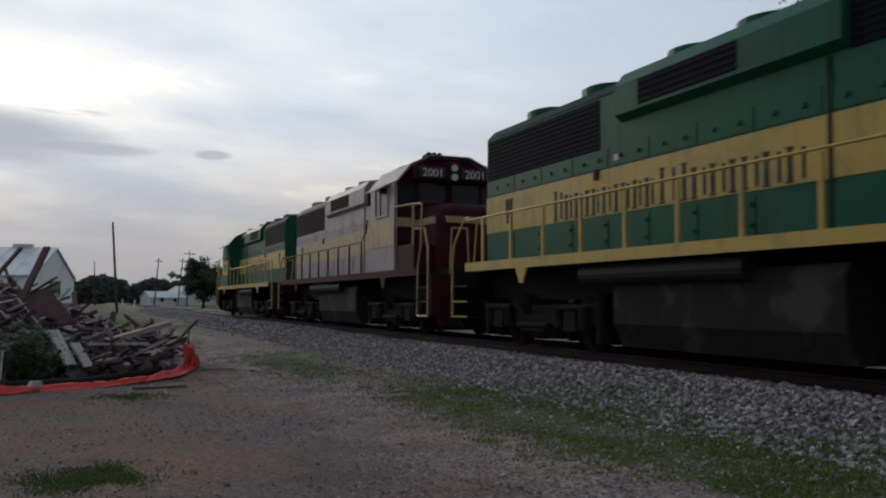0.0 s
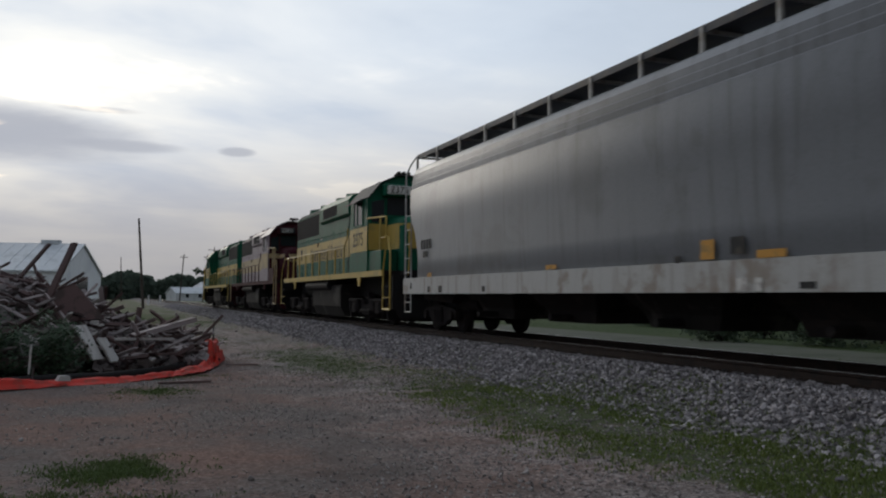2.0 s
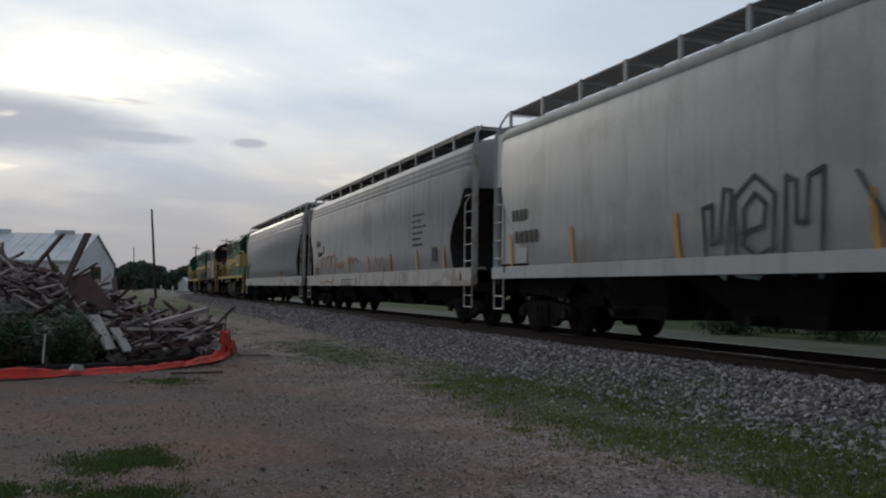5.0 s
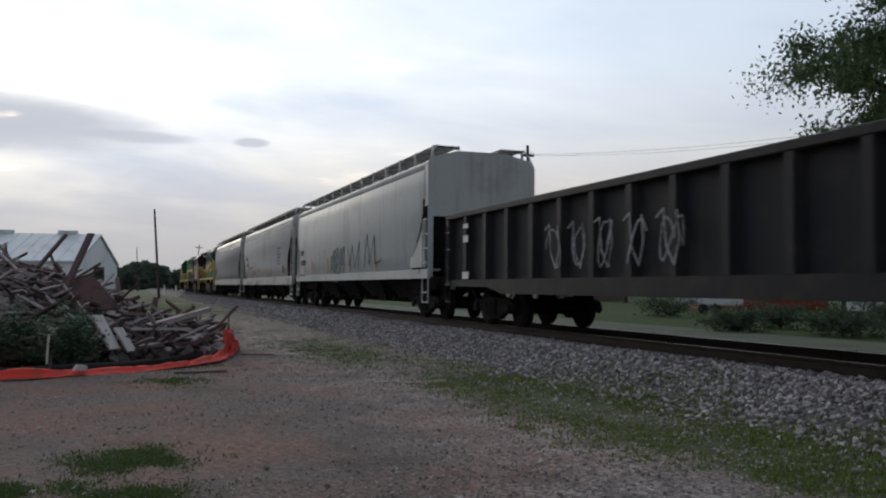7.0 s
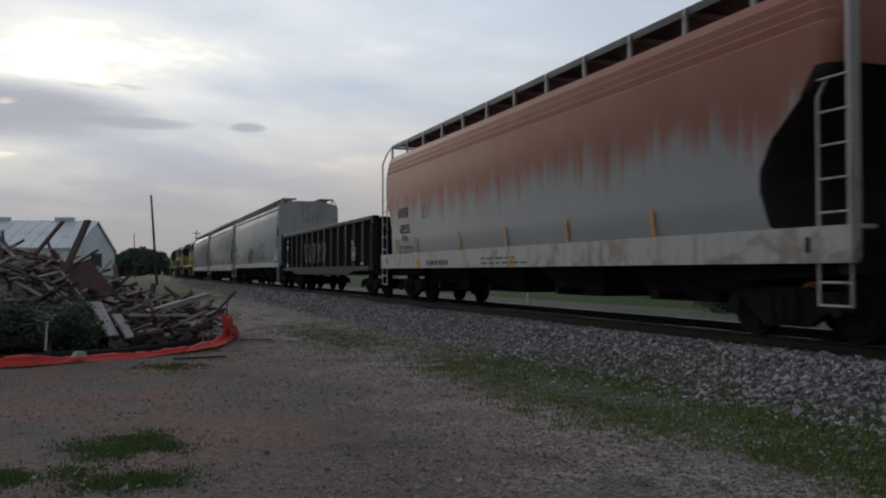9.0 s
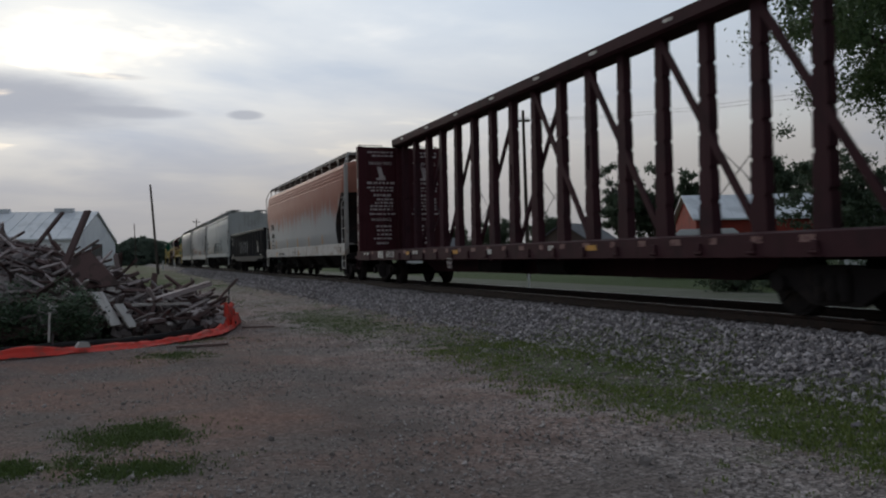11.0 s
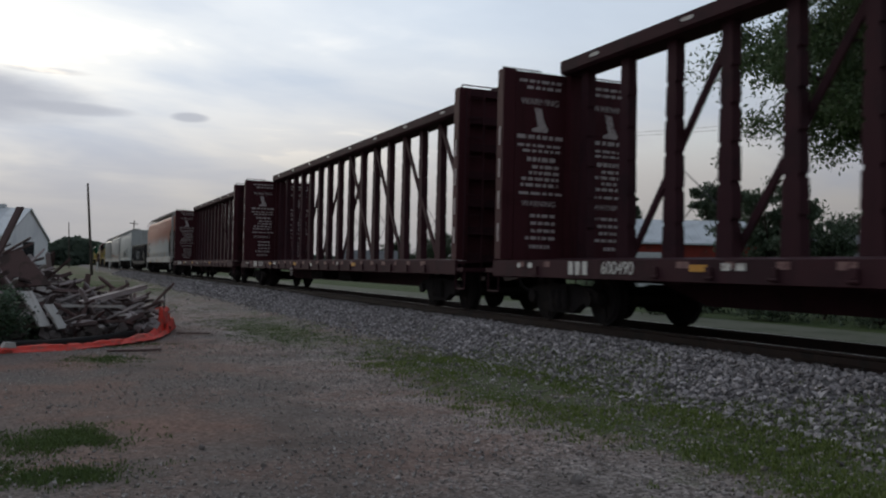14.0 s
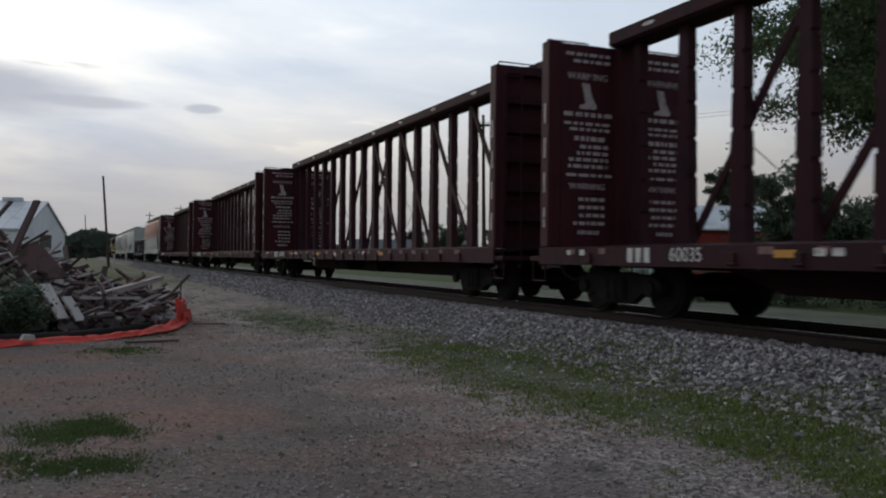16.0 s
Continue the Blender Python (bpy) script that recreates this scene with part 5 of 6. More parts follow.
# -- locomotives
def locomotive(middle, turned, hood, stripe, front, rail, cab_roof, number, label, big_number):
    """A four-axle road switcher with its cab towards -y (or +y when turned)."""
    L = 8.58
    low, high = (2.22, 2.99) if big_number else (2.70, 2.88)
    grab = rail if big_number else TAN
    car = thing("locomotive", pose(TRACK_X, middle, RAIL_Z, 0, 0, 180 if turned else 0), label, "locomotive", "locomotives of the train")
    MOVING.append((car, middle))
    # frame and walkway
    bm = bmesh.new()
    box(bm, -0.55, 0.55, -L + 0.2, L - 0.2, 0.80, 1.40)
    box(bm, -1.48, 1.48, -L + 0.9, L - 0.9, 1.40, 1.545)
    for e in (-1, 1):
        box(bm, -0.95, 0.95, *sorted((e * (L - 0.9), e * L)), 1.40, 1.545)
    part("frame", bm, BLACK, car)
    for s in (-1, 1):
        bm = bmesh.new()
        box(bm, *sorted((s * 1.485, s * 1.53)), -L + 0.85, L - 0.85, 1.38, 1.56)
        for y in (-5.2, 5.2):
            prism(bm, [(y - 0.22, 1.38), (y + 0.22, 1.38), (y + 0.10, 1.18), (y + 0.08, 1.10), (y - 0.08, 1.10), (y - 0.10, 1.18)], *sorted((s * 1.49, s * 1.525)), "x")
        part("side_sill", bm, rail, car)
    # long hood with its peaked roof
    bm = bmesh.new()
    y0, y1 = -3.95, 8.1
    prism(bm, [(-0.86, 1.545), (0.86, 1.545), (0.86, 4.25), (0.68, 4.44), (0.3, 4.50), (-0.3, 4.50), (-0.68, 4.44), (-0.86, 4.25)], y0, y1, "y")
    bmesh.ops.bevel(bm, geom=[e for e in bm.edges if abs(e.verts[0].co.y - y1) < 1e-4 and abs(e.verts[1].co.y - y1) < 1e-4], offset=0.06, segments=2, affect="EDGES")
    part("long_hood", bm, hood, car)
    # the wider intake box in the middle of the hood
    bm = bmesh.new()
    prism(bm, [(-0.87, 3.70), (0.87, 3.70), (0.99, 3.80), (0.99, 4.28), (0.82, 4.50), (0.3, 4.58), (-0.3, 4.58), (-0.82, 4.50), (-0.99, 4.28), (-0.99, 3.80)], -1.72, 2.9, "y")
    part("intake_box", bm, hood, car)
    bm = bmesh.new()
    prism(bm, [(0.865, 4.255), (0.685, 4.447), (0.3, 4.508), (-0.3, 4.508), (-0.685, 4.447), (-0.865, 4.255), (-0.872, 4.262), (-0.69, 4.46), (-0.3, 4.52), (0.3, 4.52), (0.69, 4.46), (0.872, 4.262)], -3.93, 8.04, "y")
    part("hood_roof", bm, SOOT_GREEN if hood is GREEN else ROOFGREY, car)
    for s in (-1, 1):
        for a, b, z0, z1, x in ((3.55, 8.0, 3.35, 4.22, 0.86), (0.02, 2.25, 3.86, 4.26, 0.99), (-3.32, -1.74, 3.68, 4.24, 0.86)):
            bm = bmesh.new()
            n = int((z1 - z0) / 0.085)
            box(bm, *sorted((s * x, s * (x + 0.006))), a, b, z0, z1)
            for i in range(n):
                z = z0 + (i + 0.2) * (z1 - z0) / n
                prism(bm, [(s * (x + 0.004), z), (s * (x + 0.016), z), (s * (x + 0.004), z + 0.05)], a, b, "y")
            part("radiator_grille", bm, GRILLE, car, "dark louvred grille")
        # hood doors, latches and the seam
        for i in range(11):
            y = -3.6 + i * 1.15
            if y > 7.0:
                continue
            bm = bmesh.new()
            box(bm, *sorted((s * 0.86, s * 0.872)), y, y + 1.11, 1.62, 2.16)
            for z in (1.75, 2.02):
                box(bm, *sorted((s * 0.872, s * 0.90)), y + 0.05, y + 0.11, z, z + 0.05)
            part("hood_door", bm, hood, car)
            bm = bmesh.new()
            box(bm, *sorted((s * 0.86, s * 0.870)), y, y + 1.11, 3.02, 3.34)
            for d in (0.25, 0.75):
                box(bm, *sorted((s * 0.870, s * 0.895)), y + d, y + d + 0.06, 3.14, 3.20)
            part("hood_door", bm, hood, car)
        bm = bmesh.new()
        box(bm, *sorted((s * 0.86, s * 0.868)), -3.93, 8.06, 2.22, 2.99)
        part("stripe", bm, stripe, car, "broad contrasting stripe")
        bm = bmesh.new()
        box(bm, *sorted((s * 0.868, s * 0.880)), -1.45, -1.39, 1.6, 3.68)
        part("hood_seam", bm, BLACK, car)
        bm = bmesh.new()
        box(bm, *sorted((s * 0.866, s * 0.90)), 3.57, 3.70, 2.84, 3.02)
        part("marker_light", bm, BLACK, car)
        bm = bmesh.new()
        box(bm, *sorted((s * 0.869, s * 0.874)), 2.96, 3.12, 3.10, 3.20)
        part("builders_plate", bm, WHITE_PAINT, car)
        bm = bmesh.new()
        prism(bm, [(y + 6.98, z + 2.58) for y, z in ((-0.17, 0.30), (0.17, 0.30), (0.15, 0.05), (0.10, -0.08), (0.10, -0.22), (-0.10, -0.22), (-0.10, -0.08), (-0.15, 0.05))], *sorted((s * 0.869, s * 0.874)), "x")
        part("emblem", bm, BLACK_PAINT, car)
        if big_number:
            # the railway's name stands as upright bars of its letters' size
            bm = bmesh.new()
            at = 5.12
            for word in ((0.34, 0.30, 0.32, 0.16, 0.28, 0.32, 0.16, 0.28, 0.28, 0.28), (0.42,), (0.18, 0.36, 0.36, 0.18, 0.36, 0.36, 0.36)):
                for i, w in enumerate(word):
                    h = 0.50 if i == 0 else 0.40
                    z0, z1 = 2.27, 2.27 + h
                    y = at if s < 0 else 3.75 - at
                    d = -1 if s < 0 else 1
                    x0, x1 = sorted((s * 0.868, s * 0.873))
                    box(bm, x0, x1, *sorted((y + d * 0.03, y + d * 0.12)), z0, z1)
                    if w > 0.2:
                        box(bm, x0, x1, *sorted((y + d * (w - 0.09), y + d * (w - 0.03))), z0, z1)
                    box(bm, x0, x1, *sorted((y, y + d * 0.14)), z0 - 0.03, z0 - 0.002)
                    box(bm, x0, x1, *sorted((y, y + d * 0.14)), z1 + 0.002, z1 + 0.03)
                    at -= w + 0.045
                at -= 0.06
            part("name_lettering", bm, BLACK_PAINT, car, "black painted letter bars")
    # cab
    bm = bmesh.new()
    prism(bm, [(-1.5, 1.55), (1.5, 1.55), (1.5, 3.90), (1.10, 4.34), (0.55, 4.60), (-0.55, 4.60), (-1.10, 4.34), (-1.5, 3.90)], -6.100, -3.950, "y")
    bmesh.ops.bevel(bm, geom=[e for e in bm.edges if abs(e.verts[0].co.z - e.verts[1].co.z) > 1.0], offset=0.05, segments=2, affect="EDGES")
    cab = part("cab", bm, hood, car)
    bm = bmesh.new()
    prism(bm, [(-1.54, 3.87), (-1.12, 4.37), (-0.56, 4.63), (0.56, 4.63), (1.12, 4.37), (1.54, 3.87), (1.5, 3.87), (1.10, 4.345), (0.55, 4.605), (-0.55, 4.605), (-1.10, 4.345), (-1.5, 3.87)], -6.270, -3.900, "y")
    part("cab_roof", bm, cab_roof, car)
    for s in (-1, 1):
        bm = bmesh.new()
        x0, x1 = sorted((s * 1.502, s * 1.512))
        box(bm, x0, x1, -6.050, -3.970, 2.20, 2.98)
        part("cab_stripe", bm, stripe, car)
        window = part("cab_window", box(bmesh.new(), *sorted((s * 1.495, s * 1.507)), -5.500, -4.500, 3.08, 3.80), WINDOW_DARK, car)
        bm = bmesh.new()
        for a, b, c, d in ((-5.550, -4.450, 3.80, 3.86), (-5.550, -4.450, 3.02, 3.08), (-5.550, -5.500, 3.08, 3.80), (-4.500, -4.450, 3.08, 3.80), (-4.900, -4.850, 3.08, 3.80)):
            box(bm, *sorted((s * 1.49, s * 1.53)), a, b, c, d)
        part("window_frame", bm, hood, window)
        bm = bmesh.new()
        prism(bm, [(s * 1.51, 3.86), (s * 1.51, 3.90), (s * 1.80, 3.74), (s * 1.80, 3.71)], -5.650, -4.350, "y")
        part("sun_visor", bm, cab_roof, car)
        if big_number:
            me = letters(number, 0.62)
            turn = Matrix.Rotation(radians(-90 if s < 0 else 90), 4, "Z")
            me.transform(Matrix.Translation((s * 1.514, -5.010, 2.58)) @ turn)
            me.materials.clear()
            me.materials.append(BLACK_PAINT)
            part("cab_number", me, BLACK_PAINT, car, "large black painted number")
    bm = bmesh.new()
    prism(bm, [(-1.44, 1.6), (1.44, 1.6), (1.44, 3.88), (1.07, 4.30), (0.55, 4.56), (-0.55, 4.56), (-1.07, 4.30), (-1.44, 3.88)], -6.112, -6.098, "y")
    part("cab_front", bm, front, car)
    for s in (-1, 1):
        bm = bmesh.new()
        box(bm, *sorted((s * 0.935, s * 1.48)), -6.122, -6.112, low, high + 0.06)
        part("cab_front_stripe", bm, stripe, car)
    # cab front: windscreens, number boards, headlights
    for s in (-1, 1):
        bm = bmesh.new()
        prism(bm, [(s * 0.98, 3.10), (s * 1.38, 3.10), (s * 1.38, 3.74), (s * 0.98, 3.84)], -6.135, -6.100, "y")
        part("cab_window", bm, WINDOW_DARK, car)
        bm = bmesh.new()
        prism(bm, [(s * 0.10, 3.35), (s * 0.88, 3.35), (s * 0.88, 3.88), (s * 0.10, 3.88)], -6.135, -6.100, "y")
        part("windscreen", bm, WINDOW_DARK, car)
        board = part("number_board", box(bmesh.new(), *sorted((s * 0.22, s * 0.98)), -6.530, -6.150, 3.96, 4.24, 0.03), WHITE_PAINT if big_number else BLACK_PAINT, car, "number board")
        me = letters(number, 0.30)
        me.transform(Matrix.Translation((s * 0.60, -6.535, 4.10)))
        me.materials.clear()
        me.materials.append(BLACK_PAINT if big_number else WHITE_PAINT)
        part("board_number", me, BLACK_PAINT, board)
    bm = bmesh.new()
    box(bm, -0.17, 0.17, -6.550, -6.100, 3.88, 4.42, 0.04)
    box(bm, -1.08, 1.08, -6.480, -6.110, 3.92, 4.30, 0.03)
    lamp = part("headlight_housing", bm, front, car)
    for z in (4.02, 4.26):
        bm = bmesh.new()
        tube(bm, (0, -6.540, z), (0, -6.580, z), 0.10, 0.09, sides=14)
        part("headlight", bm, LAMP_GLASS, lamp, "round glass headlight")
    # short nose
    bm = bmesh.new()
    rings = []
    for y, w, top in ((-6.050, 0.92, 3.30), (-7.450, 0.92, 3.22), (-7.670, 0.86, 3.12), (-7.770, 0.72, 2.98)):
        rings.append([(-w, y, 1.55), (w, y, 1.55), (w, y, top - 0.3), (w - 0.12, y, top - 0.08), (w - 0.4, y, top), (-w + 0.4, y, top), (-w + 0.12, y, top - 0.08), (-w, y, top - 0.3)])
    loft(bm, rings)
    part("nose", bm, front, car, smooth=True)
    bm = bmesh.new()
    for s in (-1, 1):
        box(bm, *sorted((s * 0.922, s * 0.934)), -7.450, -6.110, low, high)
    box(bm, -0.7, 0.7, -7.795, -7.775, low, high - 0.02)
    for s in (-1, 1):
        prism(bm, [(s * 0.70, -7.795), (s * 0.934, -7.450), (s * 0.922, -7.430), (s * 0.69, -7.775)], low, high - 0.02, "z")
    part("nose_stripe", bm, stripe, car)
    # battery boxes and lower cab sides beside the nose
    for s in (-1, 1):
        bm = bmesh.new()
        box(bm, *sorted((s * 0.95, s * 1.46)), -7.42, -6.110, 1.55, 2.18, 0.02)
        part("battery_box", bm, hood if big_number else front, car)
    # end steps, pilots, rails
    for e in (-1, 1):
        bm = bmesh.new()
        box(bm, -1.45, 1.45, *sorted((e * (L - 0.08), e * L)), 0.42, 1.40)
        prism(bm, [(-1.35, 0.42), (1.35, 0.42), (1.2, 0.16), (-1.2, 0.16)], *sorted((e * (L - 0.08), e * L)), "y")
        part("pilot", bm, BLACK if rail is not MAROON else MAROON, car)
        for s in (-1, 1):
            bm = bmesh.new()
            for i, z in enumerate((0.40, 0.72, 1.06)):
                box(bm, *sorted((s * 0.98, s * 1.48)), *sorted((e * (L - 0.85), e * (L - 0.12))), z, z + 0.035)
            steps = part("steps", bm, BLACK, car)
            bm = bmesh.new()
            for z in (0.415, 0.735):
                box(bm, *sorted((s * 1.48, s * 1.50)), *sorted((e * (L - 0.85), e * (L - 0.10))), z, z + 0.03)
            part("step_edge", bm, rail, steps)
            bm = bmesh.new()
            pipe(bm, [(s * 1.50, e * (L - 0.10), 0.40), (s * 1.50, e * (L - 0.10), 1.5), (s * 1.48, e * (L - 0.16), 2.0), (s * 1.42, e * (L - 0.55), 2.52), (s * 1.50, e * (L - 1.0), 2.52)], 0.026)
            part("corner_handrail", bm, grab, car)
            bm = bmesh.new()
            pipe(bm, [(s * 0.95, e * (L - 0.05), 0.9), (s * 0.95, e * (L - 0.05), 1.7), (s * 0.90, e * (L - 0.08), 2.50), (s * 0.50, e * (L - 0.08), 2.50), (s * 0.45, e * (L - 0.08), 1.55)], 0.024)
            part("end_handrail", bm, grab, car)
    for s in (-1, 1):
        spots = [-3.13 + i * 1.255 for i in range(9)]
        for y in spots:
            bm = bmesh.new()
            box(bm, *sorted((s * 1.475, s * 1.515)), y - 0.035, y + 0.035, 1.56, 2.42)
            part("stanchion", bm, rail, car)
        bm = bmesh.new()
        pipe(bm, [(s * 1.495, -3.66, 3.06), (s * 1.495, -3.58, 2.74), (s * 1.495, -3.13, 2.46), (s * 1.495, spots[-1], 2.46), (s * 1.495, 7.75, 2.46)], 0.022)
        part("handrail", bm, rail, car)
    # tall rails beside the nose
    for s in (-1, 1):
        bm = bmesh.new()
        pipe(bm, [(s * 1.49, -6.050, 3.22), (s * 1.49, -7.450, 3.15), (s * 1.49, -7.970, 3.12), (s * 1.49, -8.030, 3.04), (s * 1.49, -7.970, 2.1), (s * 1.49, -7.770, 1.57), (s * 1.49, -7.750, 0.40), (s * 1.49, -8.45, 0.40)], 0.027)
        pipe(bm, [(s * 1.49, -7.430, 3.12), (s * 1.49, -7.430, 2.16)], 0.035)
        part("nose_handrail", bm, grab, car)
    # roof: fans, exhaust, horn
    for y in (6.5, 4.35):
        bm = bmesh.new()
        tube(bm, (0, y, 4.48), (0, y, 4.64), 0.62, sides=22)
        tube(bm, (0, y, 4.64), (0, y, 4.67), 0.56, sides=22)
        part("cooling_fan", bm, hood, car)
    for y in (1.9, 0.3):
        bm = bmesh.new()
        tube(bm, (0, y, 4.58), (0, y, 4.72), 0.55, sides=20)
        part("cooling_fan", bm, hood, car)
    bm = bmesh.new()
    box(bm, -0.35, 0.35, -3.5, -2.9, 4.48, 4.76, 0.03)
    part("exhaust_stack", bm, BLACK, car)
    bm = bmesh.new()
    box(bm, -0.05, 0.05, -4.85, -4.75, 4.68, 4.80)
    for i, x in enumerate((-0.16, 0.0, 0.16)):
        tube(bm, (x, -4.6 + i * 0.05, 4.84), (x, -5.1, 4.84), 0.03, 0.075, sides=10)
    part("horn", bm, BLACK, car)
    # below the frame
    bm = bmesh.new()
    prism(bm, [(-1.30, 0.42), (-1.12, 0.06), (1.12, 0.06), (1.30, 0.42), (1.30, 1.10), (1.22, 1.20), (-1.22, 1.20), (-1.30, 1.10)], -2.0, 2.5, "y")
    part("fuel_tank", bm, TANK, car, "soot-grey steel fuel tank")
    for s in (-1, 1):
        bm = bmesh.new()
        tube(bm, (s * 1.30, -0.55, 1.19), (s * 1.30, 3.3, 1.19), 0.17, sides=14)
        part("air_reservoir", bm, BLACK, car)
    truck(car, 5.2, True)
    truck(car, -5.2, True)
    couplers(car, L + 0.25)
    seat(car)
    return car


locomotive(9.07, False, GREEN, YELLOW, GREEN, YELLOW, ROOFGREY, "2375", "dark green diesel locomotive with broad yellow stripe", True)
locomotive(27.5, False, SILVER, TAN, MAROON, MAROON, SILVER, "2001", "faded silver and maroon diesel locomotive with tan stripe", False)
locomotive(45.9, True, GREEN, YELLOW, GREEN, YELLOW, GREEN, "2374", "leading green diesel locomotive with yellow stripe", True)


# ---- debris heap ----
def make_debris():
    heap = thing("debris_pile", pose(0, 0, 0), "heap of broken boards and timbers from a torn-down building", "debris pile")

    def top(x, y):
        """Height of the heap's core: a long mound running off to the left, low towards its tip."""
        d = ((x + 5.6) / 6.6) ** 2 + ((y - 22.0) / 5.2) ** 2
        h = 2.2 * max(0.0, 1 - d) ** 0.8
        d2 = ((x + 0.6) / 3.2) ** 2 + ((y - 21.3) / 3.0) ** 2
        return max(h, 0.65 * max(0.0, 1 - d2))

    bm = bmesh.new()
    n, m = 46, 34
    grid = [[bm.verts.new((-13 + 16 * i / n, 16.2 + 11.5 * j / m, 0)) for i in range(n + 1)] for j in range(m + 1)]
    for row in grid:
        for v in row:
            x, y = v.co.x, v.co.y
            v.co.z = top(x, y) * (0.85 + 0.4 * noise.noise((x * 1.3, y * 1.3, 1.0))) + 0.12 * noise.noise((x * 3, y * 3, 4.0)) - 0.06
    for j in range(m):
        for i in range(n):
            bm.faces.new((grid[j][i], grid[j][i + 1], grid[j + 1][i + 1], grid[j + 1][i]))
    part("rubble_core", bm, material("dark_rubble", (0.05, 0.04, 0.035), 0.95, spot=(0.10, 0.085, 0.075), spot_scale=3.0, grain=12, grain_amount=0.4, bump=0.8), heap, "dark earth and splintered rubble")
    rng = random.Random(21)

    def plank_mesh(name, w, l, t, mat, seed):
        r = random.Random(seed)
        b = bmesh.new()
        outline = [(-w / 2, -l / 2), (w * 0.1, -l / 2 - r.uniform(0, 0.12)), (w / 2, -l / 2 + r.uniform(0, 0.1)), (w / 2, l / 2 - r.uniform(0, 0.12)), (0, l / 2 + r.uniform(0, 0.15)), (-w / 2, l / 2)]
        prism(b, outline, -t / 2, t / 2, "z")
        return mesh_of(name, b, mat)

    kinds = []
    for i, (w, l, t, mat) in enumerate(((0.11, 1.15, 0.03, PLANK_GREY), (0.16, 0.85, 0.03, PLANK_GREY), (0.08, 1.3, 0.05, PLANK_BROWN), (0.20, 0.6, 0.04, PLANK_GREY), (0.07, 0.9, 0.08, PLANK_BROWN),
                                      (0.11, 0.7, 0.03, PLANK_WHITE), (0.06, 1.2, 0.04, PLANK_GREY), (0.17, 0.5, 0.03, PLANK_WHITE), (0.10, 1.5, 0.05, PLANK_BROWN), (0.34, 0.4, 0.03, PLANK_GREY), (0.05, 0.9, 0.05, PLANK_BROWN), (0.28, 0.5, 0.04, PLANK_BROWN))):
        kinds.append((plank_mesh("plank", w, l, t, mat, i), l))
    for i in range(980):
        if i < 640:
            x, y = rng.uniform(-7.0, 0.5), rng.uniform(17.6, 22.5)
        else:
            x, y = rng.uniform(-1.6, 2.0), rng.uniform(18.6, 23.0)
        h = top(x, y)
        if h < 0.06:
            continue
        me, l = rng.choice(kinds)
        ob = new("plank", me)
        ob.parent = heap
        steep = rng.gauss(0, 18) if rng.random() < 0.95 else rng.uniform(30, 65)
        ob.matrix_world = pose(x, y, h + 0.05 + rng.uniform(0, 0.15) + abs(math.sin(radians(steep))) * l * 0.22, steep, rng.gauss(0, 25), rng.uniform(0, 180) if rng.random() < 0.6 else rng.gauss(82, 28))
    # pieces that stand out on their own
    def piece(p, q, w, t, mat, label=""):
        p, q = Vector(p), Vector(q)
        b = bmesh.new()
        box(b, -w / 2, w / 2, 0, (q - p).length, -t / 2, t / 2)
        ob = part("timber", b, mat, heap, label)
        ob.matrix_world = Matrix.Translation(p) @ (q - p).to_track_quat("Y", "Z").to_matrix().to_4x4()

    piece((-1.25, 19.6, 1.35), (-0.75, 20.1, 2.65), 0.17, 0.05, PLANK_BROWN, "tall leaning brown board")
    piece((-1.75, 19.8, 1.9), (-1.25, 20.2, 2.62), 0.10, 0.05, PLANK_BROWN)
    piece((-2.9, 20.2, 2.0), (-2.95, 20.1, 2.65), 0.12, 0.08, BLACK)
    piece((0.43, 19.3, 0.69), (1.77, 20.3, 1.02), 0.17, 0.10, PLANK_GREY, "long timber resting across the low end")
    piece((0.55, 20.7, 0.8), (0.62, 20.72, 1.28), 0.10, 0.10, PLANK_BROWN)
    piece((-0.20, 18.2, 0.30), (-0.55, 18.5, 0.95), 0.30, 0.04, PLANK_WHITE, "white painted board")
    piece((0.12, 18.2, 0.25), (-0.15, 18.5, 0.70), 0.22, 0.04, PLANK_WHITE, "white painted board")
    piece((0.1, 18.9, 0.66), (1.25, 19.2, 0.64), 0.10, 0.05, PLANK_WHITE, "white painted board")
    piece((-1.30, 16.9, 0.15), (-1.28, 16.9, 0.66), 0.16, 0.03, PLANK_WHITE, "white painted board")
    piece((-1.4, 18.0, 0.32), (1.5, 19.5, 0.36), 0.22, 0.16, PLANK_BROWN, "heavy dark beam along the foot")
    piece((-3.2, 17.4, 0.28), (-1.2, 17.7, 0.30), 0.20, 0.2, PLANK_BROWN, "heavy dark beam along the foot")
    # slanted broken wall panel
    b = bmesh.new()
    prism(b, [(-0.55, -0.1), (0.65, 0.0), (0.1, 0.75), (-0.35, 0.55)], -0.04, 0.04, "y")
    ob = part("wall_panel", b, PLANK_BROWN, heap, "broken dark red-brown wall panel")
    ob.matrix_world = pose(-0.75, 19.6, 1.05, -18, 0, 12)
    # broken bits between the boards
    r = np.random.default_rng(17)
    bits = []
    for _ in range(2600):
        x, y = r.uniform(-6.0, 2.0), r.uniform(17.4, 22.5)
        if top(x, y) < 0.04:
            continue
        bits.append((x, y, top(x, y) + r.uniform(0.0, 0.18), r.uniform(0.05, 0.19)))
    scatter("rubble", "broken bits of wood, plaster and brick in the heap", bits, RUBBLE, 18, "rubble")
    # weeds over the flank
    verts, faces = [], []
    r = np.random.default_rng(3)
    clumps = [(r.uniform(-4.0, -0.6), r.uniform(17.0, 18.6), r.uniform(0.25, 1.25)) for _ in range(44)]
